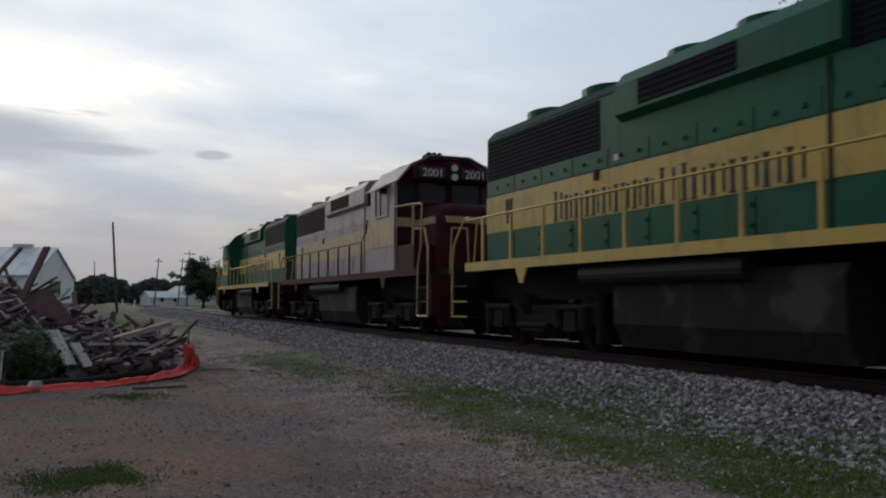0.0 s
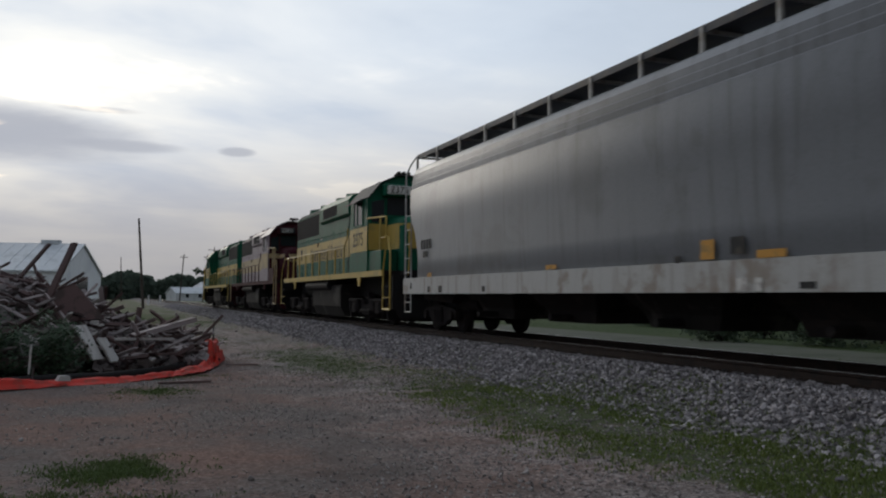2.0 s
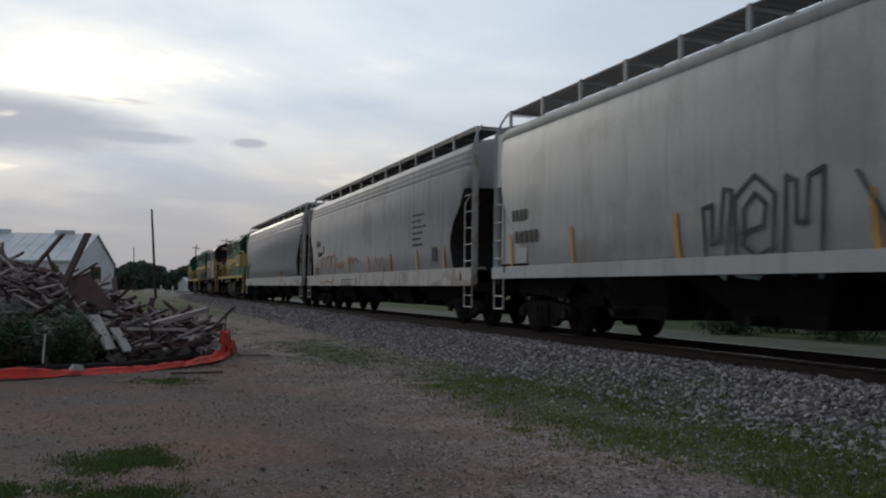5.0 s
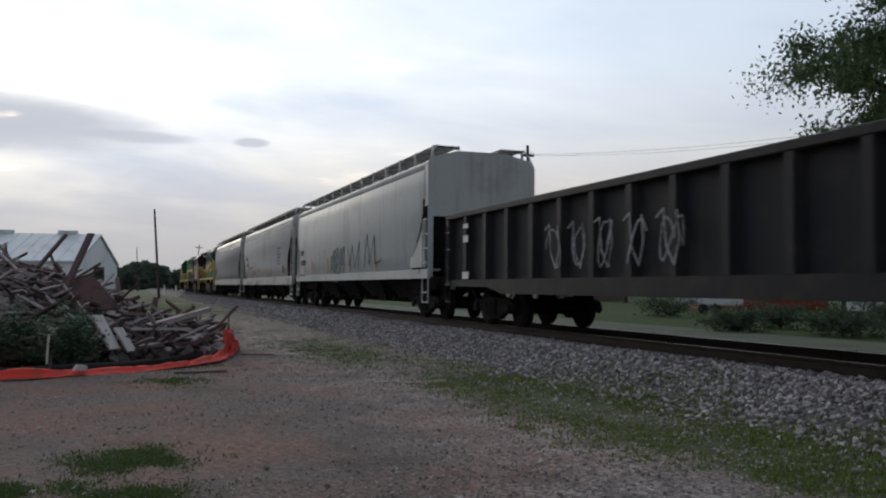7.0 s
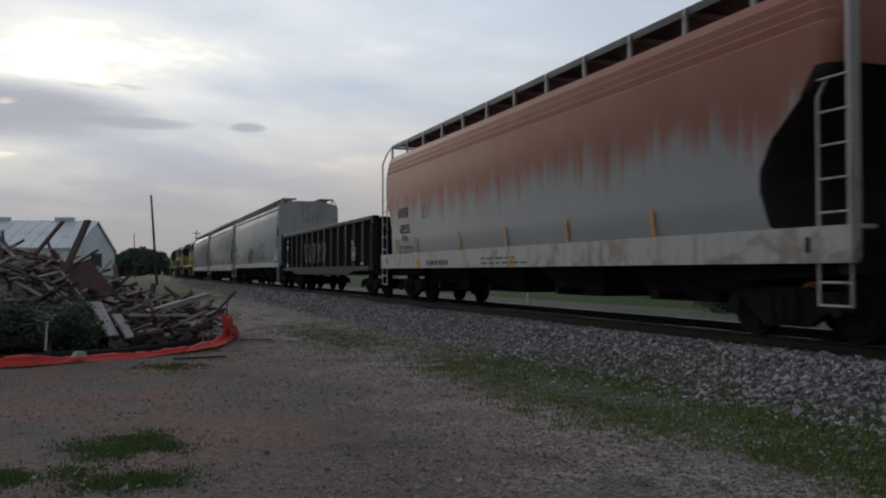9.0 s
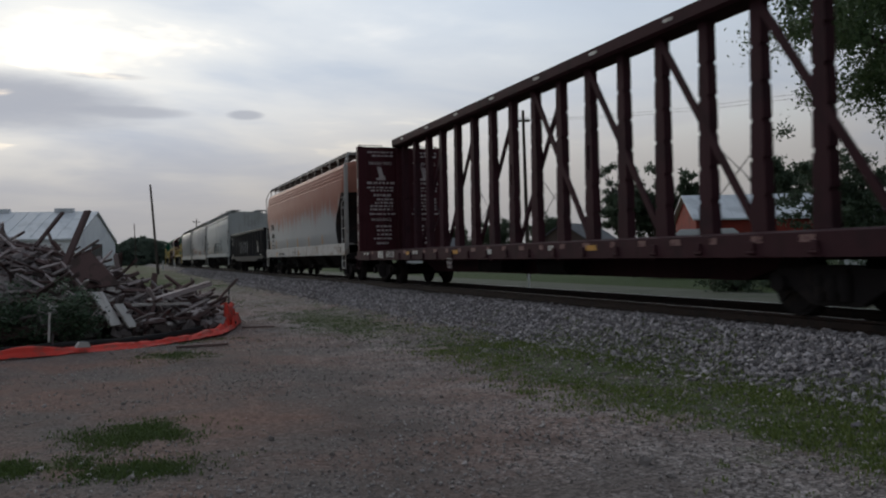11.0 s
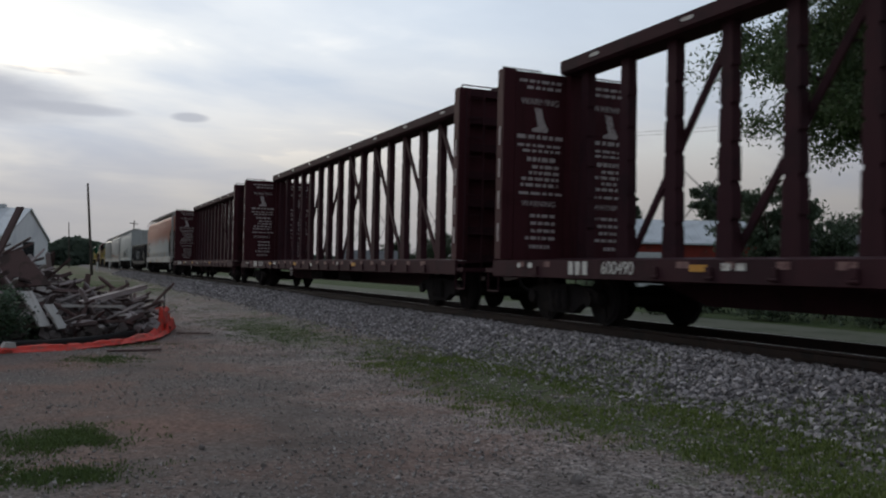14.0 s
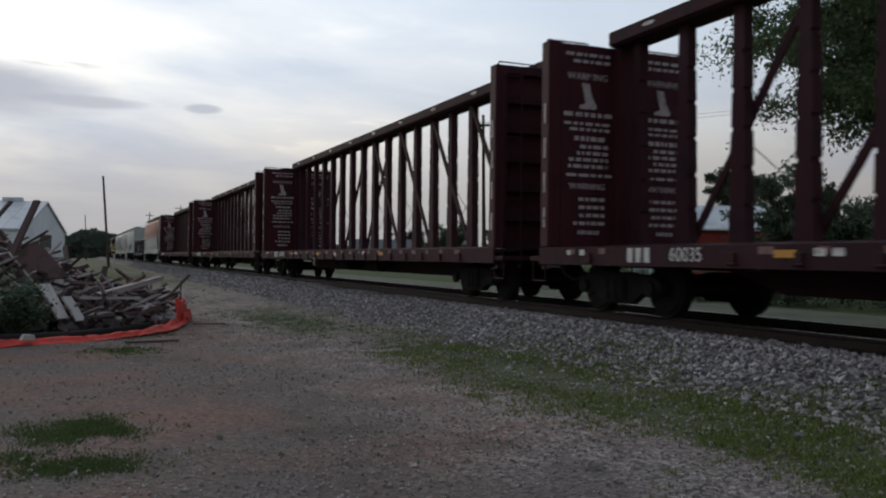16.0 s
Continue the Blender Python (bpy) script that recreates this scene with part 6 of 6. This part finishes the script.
    for _ in range(11000):
        c = clumps[r.integers(len(clumps))]
        f = r.random() ** 0.5
        x, y = c[0] + r.normal(0, 0.22) * (1.2 - f * 0.7), c[1] + r.normal(0, 0.2)
        z = c[2] * f + 0.05 + r.normal(0, 0.06)
        if x > -0.3 or z < 0:
            continue
        a, t, s = r.uniform(0, 6.28), r.uniform(-0.8, 0.8), r.uniform(0.02, 0.06)
        i = len(verts)
        ca, sa, ct, st = math.cos(a), math.sin(a), math.cos(t), math.sin(t)
        for u, v in ((-1, 0), (0, -0.4), (1, 0), (0, 0.4)):
            verts.append((x + s * (u * ca - v * sa * ct), y + s * (u * sa + v * ca * ct), z + s * v * st + s * u * 0.4))
        faces.append((i, i + 1, i + 2, i + 3))
    me = bpy.data.meshes.new("weeds")
    me.from_pydata(verts, [], faces)
    me.materials.append(WEED)
    tagged(new("weeds", me), "dark green weeds grown over the debris heap", "weeds", kind="stuff")


make_debris()


def make_orange_fence():
    """Fallen orange barrier netting along the foot of the heap, crumpled, on a few leaning stakes."""
    fence = thing("barrier_fence", pose(0, 0, 0), "collapsed orange plastic safety netting on thin stakes", "barrier fence")
    path = [(-6.5, 15.6), (-3.6, 15.6), (-1.5, 15.7), (-0.8, 16.2), (0.1, 16.4), (0.9, 17.2), (1.6, 18.4), (2.15, 20.0), (2.4, 21.2), (2.0, 22.6), (1.5, 23.8)]
    pts = []
    for (x0, y0), (x1, y1) in zip(path, path[1:]):
        steps = max(2, int(math.hypot(x1 - x0, y1 - y0) / 0.12))
        pts += [(x0 + (x1 - x0) * i / steps, y0 + (y1 - y0) * i / steps) for i in range(steps)]
    bm = bmesh.new()
    rows = []
    for i, (x, y) in enumerate(pts):
        a = pts[min(i + 1, len(pts) - 1)]
        b = pts[max(i - 1, 0)]
        d = Vector((a[0] - b[0], a[1] - b[1])).normalized()
        out = Vector((d.y, -d.x))
        w = 0.15 + 0.14 * noise.noise((i * 0.07, 0, 0))
        h = 0.10 + 0.12 * noise.noise((i * 0.11, 5, 0)) + (0.42 if y > 19.8 else 0.0)
        rows.append([bm.verts.new((x + out.x * o * w + 0.03 * noise.noise((i * 0.5, k, 2)), y + out.y * o * w, max(0.015, z * h + 0.03 * noise.noise((i * 0.6, k, 9)) + 0.02)))
                     for k, (o, z) in enumerate(((1.2, 0.05), (0.8, 0.5), (0.45, 0.2), (0.1, 0.9), (-0.3, 1.0), (-0.7, 0.4)))])
    for p, q in zip(rows, rows[1:]):
        for i in range(5):
            bm.faces.new((p[i], p[i + 1], q[i + 1], q[i]))
    net = part("netting", bm, ORANGE_NET, fence, "crumpled orange plastic netting")
    thick = net.modifiers.new("thick", "SOLIDIFY")
    thick.thickness = 0.012
    bm = bmesh.new()
    loft(bm, [[(x - 0.2, y + 0.4 + 0.09 * math.cos(a), 0.08 + 0.09 * math.sin(a)) for a in (radians(36 * j) for j in range(10))] for x, y in path[1:-2]])
    part("silt_sock", bm, BLACK, fence, "black silt sock along the foot of the heap", smooth=True)
    for x, y, h in ((2.25, 21.0, 0.95), (1.2, 23.6, 0.9), (-1.2, 16.1, 0.35)):
        bm = bmesh.new()
        tube(bm, (x, y, 0), (x + 0.03, y, h), 0.018, sides=6)
        part("stake", bm, GALV, fence)
    bm = bmesh.new()
    prism(bm, [(-0.1, 0.0), (0.12, 0.02), (0.09, 0.10), (-0.06, 0.09)], -0.06, 0.08, "y")
    solid("litter", bm, PLANK_WHITE, pose(-0.72, 16.0, 0.10, 0, 8, 20), "small white scrap lying on the orange netting", "litter")


make_orange_fence()
solid("loose_board", box(bmesh.new(), -0.45, 0.45, -0.06, 0.06, 0.0, 0.035, 0.006), PLANK_BROWN, pose(1.25, 15.9, 0.03, 0, 0, 8), "dark weathered board lying on the bare ground", "board")
solid("loose_board", box(bmesh.new(), -0.35, 0.35, -0.05, 0.05, 0.0, 0.03, 0.006), PLANK_BROWN, pose(2.75, 19.6, 0.03, 0, 0, -14), "dark weathered board lying on the bare ground", "board")


# ---- buildings ----
def gable_house(name, label, category, m, length, depth, eave, ridge, wall_mat, roof_mat, overhang=0.3, openings=(), cupolas=0, ribs=0):
    """A gabled building with its ridge along local x. openings: (face, along, z, width, height) on 'front' (-y) or 'end' (+x or -x)."""
    b = thing(name, m, label, category)
    a, c = length / 2, depth / 2
    bm = bmesh.new()
    prism(bm, [(-c, 0), (c, 0), (c, eave), (0, ridge), (-c, eave)], -a, a, "x")
    part("wall", bm, wall_mat, b)
    for s in (-1, 1):
        bm = bmesh.new()
        slope = (ridge - eave) / c
        o = c + overhang
        prism(bm, [(0, ridge + 0.06), (s * o, eave - overhang * slope + 0.06), (s * o, eave - overhang * slope + 0.20), (0, ridge + 0.20)], -a - overhang, a + overhang, "x")
        roof = part("roof", bm, roof_mat, b)
        for i in range(ribs):
            x = -a + (i + 0.5) * length / ribs
            bm = bmesh.new()
            prism(bm, [(0, ridge + 0.20), (s * o, eave - overhang * slope + 0.20), (s * o, eave - overhang * slope + 0.23), (0, ridge + 0.23)], x - 0.025, x + 0.025, "x")
            part("roof_rib", bm, roof_mat, roof)
    for i in range(cupolas):
        x = -a + (i + 0.5) * length / cupolas
        bm = bmesh.new()
        box(bm, x - 0.75, x + 0.75, -0.3, 0.3, ridge + 0.1, ridge + 0.46)
        part("ridge_vent", bm, roof_mat, b)
    for face, u, z, w, h in openings:
        bm = bmesh.new()
        if face == "front":
            box(bm, u - w / 2, u + w / 2, -c - 0.03, -c + 0.02, z, z + h)
        else:
            e = 1 if face == "end" else -1
            box(bm, *sorted((e * (a - 0.02), e * (a + 0.03))), u - w / 2, u + w / 2, z, z + h)
        win = part("window", bm, WINDOW_DARK, b)
        bm = bmesh.new()
        for dz in (-0.06, h):
            if face == "front":
                box(bm, u - w / 2 - 0.06, u + w / 2 + 0.06, -c - 0.06, -c, z + dz, z + dz + 0.06)
            else:
                e = 1 if face == "end" else -1
                box(bm, *sorted((e * a, e * (a + 0.06))), u - w / 2 - 0.06, u + w / 2 + 0.06, z + dz, z + dz + 0.06)
        part("window_frame", bm, HOUSE_WHITE, win)
    return b


def polar(azimuth, distance):
    return distance * math.sin(radians(azimuth)), distance * math.cos(radians(azimuth))


def make_buildings():
    # the white shed behind the heap
    gable_house("shed", "white metal-clad storage shed with pale ribbed roof", "shed", pose(-14.93, 83, 0, 0, 0, -13.5), 26, 12, 3.3, 5.7, BARN_WHITE, BARN_ROOF, 0.15, (("end", 0.0, 0.3, 3.2, 2.8),), 5, 26)
    # small white houses far up the line
    for az, d, l, ridge, turn, roof in ((4.6, 270, 11, 3.9, 20, BARN_ROOF), (5.95, 275, 8, 5.6, -50, HOUSE_WHITE), (6.7, 280, 9, 3.6, 10, SHINGLE)):
        x, y = polar(az, d)
        gable_house("house", "small white house with pale roof far along the railway", "house", pose(x, y, 0, 0, 0, turn), l, 7, ridge - 1.7, ridge, HOUSE_WHITE, roof, 0.3, (("front", -2, 1.0, 1.0, 1.2), ("front", 2, 1.0, 1.0, 1.2)))
    # red barn with the metal roof across the road
    gable_house("barn", "red barn with a pale metal roof", "barn", pose(50.0, 61.0, 0, 0, 0, -22), 10.4, 7.2, 4.2, 6.15, BARN_RED, BARN_ROOF, 0.35, (("start", 0.0, 0.0, 1.2, 2.1), ("front", 1.5, 1.0, 1.0, 1.0)), 0, 12)
    x, y = polar(48.6, 80)
    gable_house("house", "white house with grey roof half hidden by trees", "house", pose(x, y, 0, 0, 0, -48), 11, 8, 2.9, 5.0, HOUSE_WHITE, SHINGLE, 0.4, (("front", -2, 1.0, 1.2, 1.1), ("front", 2, 1.0, 1.2, 1.1)))
    x, y = polar(29.0, 120)
    gable_house("house", "brown house with a pale gable trim", "house", pose(x, y, 0, 0, 0, 40), 12, 8, 2.8, 5.4, HOUSE_DARK, SHINGLE, 0.4, (("end", 0.0, 1.0, 1.2, 1.2),))
    x, y = polar(19.0, 150)
    gable_house("house", "white house beyond the road", "house", pose(x, y, 0, 0, 0, -20), 9, 7, 2.6, 4.4, HOUSE_WHITE, SHINGLE, 0.4, (("front", 0, 1.0, 1.4, 1.0),))


make_buildings()


def make_camper():
    """The white camper trailer parked before the barn."""
    x, y = polar(37.0, 60)
    c = thing("camper_trailer", pose(x, y, 0, 0, 0, -37), "white camper trailer parked in front of the barn", "trailer")
    bm = bmesh.new()
    prism(bm, [(-2.0, 0.55), (2.0, 0.55), (2.1, 1.3), (1.95, 2.7), (1.6, 3.0), (-1.7, 3.0), (-2.0, 2.75), (-2.1, 1.4)], -1.05, 1.05, "y")
    bmesh.ops.bevel(bm, geom=[e for e in bm.edges if abs(e.verts[0].co.y - e.verts[1].co.y) < 1e-4], offset=0.08, segments=2, affect="EDGES")
    part("body", bm, CAR_PAINT, c, smooth=True)
    for u in (-1.1, 0.2):
        part("window", box(bmesh.new(), u - 0.4, u + 0.4, -1.075, -1.03, 1.6, 2.2, 0.02), WINDOW_DARK, c)
    part("door", box(bmesh.new(), 1.0, 1.65, -1.08, -1.03, 0.75, 2.5, 0.02), HOUSE_WHITE, c)
    for side in (-1, 1):
        for u in (-0.4, 0.35):
            part("wheel", tube(bmesh.new(), (u, side * 0.85, 0.33), (u, side * 1.06, 0.33), 0.33, sides=18), TYRE, c)
    part("hitch", tube(bmesh.new(), (-2.0, 0, 0.5), (-3.0, 0, 0.45), 0.06), BLACK, c)
    part("jack_stand", tube(bmesh.new(), (-2.9, 0, 0.0), (-2.9, 0, 0.5), 0.04), BLACK, c)


make_camper()


# ---- poles and wires ----
def utility_pole(x, y, h, lean, arm, label, r=0.15):
    p = thing("utility_pole", pose(x, y, 0, 0, lean, 0), label, "utility pole", "poles")
    bm = bmesh.new()
    tube(bm, (0, 0, -0.4), (0, 0, h), r, r * 0.62, sides=10)
    part("shaft", bm, POLE_WOOD, p, smooth=True)
    if arm:
        bm = bmesh.new()
        box(bm, -arm, arm, -0.06, 0.06, h - 0.75, h - 0.62)
        part("crossarm", bm, POLE_WOOD, p)
        for s in (-0.9, -0.45, 0.45, 0.9):
            bm = bmesh.new()
            tube(bm, (s * arm, 0, h - 0.62), (s * arm, 0, h - 0.44), 0.05, 0.035, sides=8)
            part("insulator", bm, LAMP_GLASS, p)
    return p


def wire(points, sag):
    bm = bmesh.new()
    for (a, b) in zip(points, points[1:]):
        a, b = Vector(a), Vector(b)
        run = [a.lerp(b, i / 12) - Vector((0, 0, sag * 4 * (i / 12) * (1 - i / 12))) for i in range(13)]
        pipe(bm, run, 0.008, 4)
    solid("overhead_wire", bm, BLACK, pose(0, 0, 0), "thin dark overhead wire strung between poles", "wire", kind="structure")


def make_poles():
    x, y = polar(1.9, 108)
    utility_pole(x, y, 10.6, -4.0, 0, "bare leaning wooden pole beside the lot", 0.17)
    for az, d, h, lean, arm in ((0.62, 230, 11.0, -2, 0), (4.05, 190, 10.3, 4, 0.8), (5.45, 200, 10.8, 5, 0.8), (6.02, 200, 12.4, 1.5, 1.2)):
        x, y = polar(az, d)
        utility_pole(x, y, h, lean, arm, "distant wooden utility pole with crossarm" if arm else "distant bare wooden pole")
    x, y = polar(25.65, 58)
    utility_pole(x, y, 11.1, -1.0, 0.45, "wooden utility pole with short crossarm beyond the road")
    x2, y2 = polar(62, 46)
    utility_pole(x2, y2, 11.0, 0, 0.9, "wooden utility pole with short crossarm beyond the road")
    wire([(x2, y2, 10.5), (x, y, 10.5)], 0.8)
    wire([(x2 + 0.4, y2, 10.45), (x + 0.4, y, 10.45)], 0.9)
    # white marker post by the road
    bm = bmesh.new()
    tube(bm, (0, 0, 0), (0, 0, 1.05), 0.05, sides=10)
    tube(bm, (0, 0, 1.05), (0, 0, 1.10), 0.05, 0.02, sides=10)
    xx, yy = polar(25.65, 40)
    solid("marker_post", bm, HOUSE_WHITE, pose(xx, yy, 0), "white marker post in the grass", "post")
    for az, d in ((2.2, 150), (2.9, 150)):
        xx, yy = polar(az, d)
        bm = bmesh.new()
        tube(bm, (0, 0, 0), (0, 0, 1.6), 0.12, sides=8)
        solid("marker_post", bm, HOUSE_WHITE, pose(xx, yy, 0), "white marker post in the grass", "post")


make_poles()


# ---- trees ----
def tree(name, label, x, y, height, radius, seed, leaves, leaf, mat, crown_low=0.25, trunk_r=0.3, group="trees"):
    """A tapered trunk, forking limbs and a crown of many small leaves gathered round the twigs."""
    rng = np.random.default_rng(seed)
    t = thing(name, pose(x, y, 0), label, "tree", group)
    bm = bmesh.new()
    tips = []
    fork = height * crown_low
    tube(bm, (0, 0, -0.3), (0.1, 0, fork), trunk_r * 1.25, trunk_r * 0.8, 10)
    limbs = 13
    for i in range(limbs):
        a = i * 2.4 + rng.normal(0, 0.3)
        up = rng.uniform(0.25, 0.95)
        reach = radius * rng.uniform(0.55, 0.9) * math.sqrt(max(0.15, 1 - (up - 0.45) ** 2 * 2.2))
        start = Vector((0.1, 0, fork * rng.uniform(0.75, 1.0)))
        end = Vector((math.cos(a) * reach, math.sin(a) * reach, fork + (height - fork) * up * 0.92))
        bend = start.lerp(end, 0.5) + Vector((0, 0, height * 0.06))
        tube(bm, start, bend, trunk_r * 0.5, trunk_r * 0.3, 7)
        tube(bm, bend, end, trunk_r * 0.3, trunk_r * 0.08, 6)
        for j in range(9):
            f = rng.uniform(0.35, 1.0)
            p = (start.lerp(bend, f * 2) if f < 0.5 else bend.lerp(end, f * 2 - 1))
            q = p + Vector((rng.normal(0, 1), rng.normal(0, 1), rng.normal(0.1, 0.6))) * radius * 0.27
            tube(bm, p, q, trunk_r * 0.12, trunk_r * 0.03, 5)
            tips += [(q, radius * rng.uniform(0.10, 0.22)), (p.lerp(q, 0.6), radius * rng.uniform(0.08, 0.16))]
        tips.append((end, radius * 0.2))
    tips.append((Vector((0, 0, height * 0.93)), radius * 0.25))
    part("trunk", bm, BARK, t)
    c = rng.integers(0, len(tips), leaves)
    mid = np.array([tips[i][0] for i in c]) + rng.normal(0, 1, (leaves, 3)) * np.array([tips[i][1] for i in c])[:, None] * (0.50, 0.50, 0.36)
    mid[:, 2] = np.maximum(mid[:, 2], fork * 0.6)
    u = rng.normal(0, 1, (leaves, 3))
    u /= np.linalg.norm(u, axis=1)[:, None]
    w = np.cross(u, rng.normal(0, 1, (leaves, 3)))
    w /= np.linalg.norm(w, axis=1)[:, None]
    s = leaf * rng.uniform(0.6, 1.3, (leaves, 1))
    v = np.stack((mid - u * s, mid - w * s * 0.45, mid + u * s, mid + w * s * 0.45), 1).reshape(-1, 3)
    me = bpy.data.meshes.new("crown")
    me.from_pydata(v.tolist(), [], [(4 * i, 4 * i + 1, 4 * i + 2, 4 * i + 3) for i in range(leaves)])
    me.materials.append(mat)
    part("crown", me, mat, t)
    return t


def make_trees():
    x, y = polar(51.6, 38)
    tree("maple_tree", "tall leafy maple tree across the railway", x, y, 20.0, 7.6, 2, 105000, 0.11, LEAF, 0.28, 0.46)
    x, y = polar(41.6, 92)
    tree("yard_tree", "dense dark yard tree behind the barn", x, y, 14.2, 3.7, 3, 26000, 0.22, LEAF_FAR, 0.12, 0.22)
    for az, d, h, r, s in ((31.8, 105, 13.4, 3.0, 4), (33.6, 108, 12.6, 3.2, 5), (35.6, 106, 11.6, 2.6, 6), (26.8, 150, 9, 3.5, 7), (23.5, 170, 9, 4, 8), (21, 180, 8, 4, 9), (50.5, 95, 8, 5, 10), (45.5, 110, 8.5, 5, 14), (39.0, 130, 9, 5, 15)):
        x, y = polar(az, d)
        tree("yard_tree", "rounded green tree behind the houses", x, y, h, r, s, 11000, 0.24, LEAF_FAR, 0.15, 0.22)
    for az, d, h, r, s in ((38.5, 34, 0.9, 1.3, 21), (41.0, 38, 1.1, 1.6, 22), (44.5, 33, 1.0, 1.6, 23), (47.5, 36, 1.3, 1.8, 24), (50.5, 31, 1.2, 1.6, 25), (34.5, 52, 1.2, 2.0, 26)):
        x, y = polar(az, d)
        tree("shrub", "low dark green shrub beyond the road", x, y, h, r, s, 2600, 0.07, LEAF_FAR, 0.1, 0.06, group="shrubs")
    for az, d, h, r, s in ((44.6, 62, 8.5, 3.2, 27), (47.0, 66, 7.0, 3.2, 28)):
        x, y = polar(az, d)
        tree("yard_tree", "dense dark yard tree beside the barn", x, y, h, r, s, 12000, 0.16, LEAF_FAR, 0.1, 0.2)
    x, y = polar(7.0, 165)
    tree("yard_tree", "rounded dark green tree beside the far track", x, y, 9.6, 4.4, 16, 22000, 0.28, LEAF_FAR, 0.12, 0.3)
    # the dark wood line along the horizon: a dense mass with leaves over it, both paled to imitate haze
    bm = bmesh.new()
    ring = []
    for i in range(400):
        az = -25 + i * 0.25
        top = (8.5 + 3.2 * noise.noise((az * 0.55, 0, 0)) + 2.0 * noise.noise((az * 2.1, 3, 0))) * (1.0 if az < 12 else 0.72) * 0.85
        px, py = polar(az, 350 + (60 if az > 12 else 0))
        qx, qy = polar(az, 380 + (60 if az > 12 else 0))
        ring.append([(px, py, -0.5), (px, py, top * 0.8), (qx, qy, top), (qx, qy, -0.5)])
    loft(bm, ring)
    # grey-green with the distance haze painted in
    mass = material("hazy_wood_mass", (0.078, 0.102, 0.084), 0.95, spot=(0.10, 0.125, 0.10), spot_scale=0.3, grain=1.5, grain_amount=0.4, bump=0.5)
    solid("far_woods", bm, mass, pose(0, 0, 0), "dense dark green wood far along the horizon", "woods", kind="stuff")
    rng = np.random.default_rng(31)
    verts, faces = [], []
    for _ in range(60000):
        az = rng.uniform(-24, 75)
        d = 330 + 40 * rng.random() + (60 if az > 12 else 0)
        top = (8.5 + 3.2 * noise.noise((az * 0.55, 0, 0)) + 2.0 * noise.noise((az * 2.1, 3, 0))) * (1.0 if az < 12 else 0.72)
        z = max(0.2, top * (1 - rng.random() ** 2.2))
        px, py = polar(az, d)
        a, s = rng.uniform(0, 6.28), rng.uniform(0.6, 1.5)
        i = len(verts)
        dx, dy, dz = math.cos(a) * s, math.sin(a) * s, rng.uniform(-0.5, 0.5) * s
        verts += [(px - dx, py - dy, z - dz), (px + dx * 0.3, py, z - s * 0.6), (px + dx, py + dy, z + dz), (px - dx * 0.3, py, z + s * 0.6)]
        faces.append((i, i + 1, i + 2, i + 3))
    me = bpy.data.meshes.new("far_woods")
    me.from_pydata(verts, [], faces)
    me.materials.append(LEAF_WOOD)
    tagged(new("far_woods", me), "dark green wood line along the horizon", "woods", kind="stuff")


make_trees()


# ---- ties, laid last ----
def make_ties():
    bm = bmesh.new()
    box(bm, -1.3, 1.3, -0.115, 0.115, -0.18, 0.0, 0.012)
    me = mesh_of("tie", bm, TIE_WOOD)
    bed = thing("tie_row", pose(TRACK_X, 0, RAIL_Z - 0.172), "dark creosoted wooden ties under the rails", "railway ties", kind="structure")
    r = random.Random(8)
    for i in range(290):
        y = -12 + i * 0.52
        t = new("tie", me)
        t.parent = bed
        t.matrix_parent_inverse = Matrix.Identity(4)
        t.location = (r.uniform(-0.03, 0.03), y, r.uniform(-0.012, 0.0))
        t.rotation_euler = (0, 0, r.gauss(0, 0.012))


make_ties()


# ---- what moves ----
def motions():
    seconds = 16.0
    for car, start in MOVING:
        turn = car.matrix_basis.to_3x3().to_4x4()
        walk(car, [(t, Matrix.Translation((TRACK_X, start + SPEED * t, RAIL_Z)) @ turn) for t in (0.0, 4.0, 8.0, 12.0, seconds)])
    for wheels, r, along in WHEELS:
        way = -1 if wheels.parent.parent.matrix_basis.to_3x3()[1][1] > 0 else 1
        steps = [i / FPS for i in range(int(seconds * FPS) + 1)]
        walk(wheels, [(t, Matrix.Translation((0, along, r)) @ Matrix.Rotation(way * SPEED * t / r, 4, "X")) for t in steps])


motions()
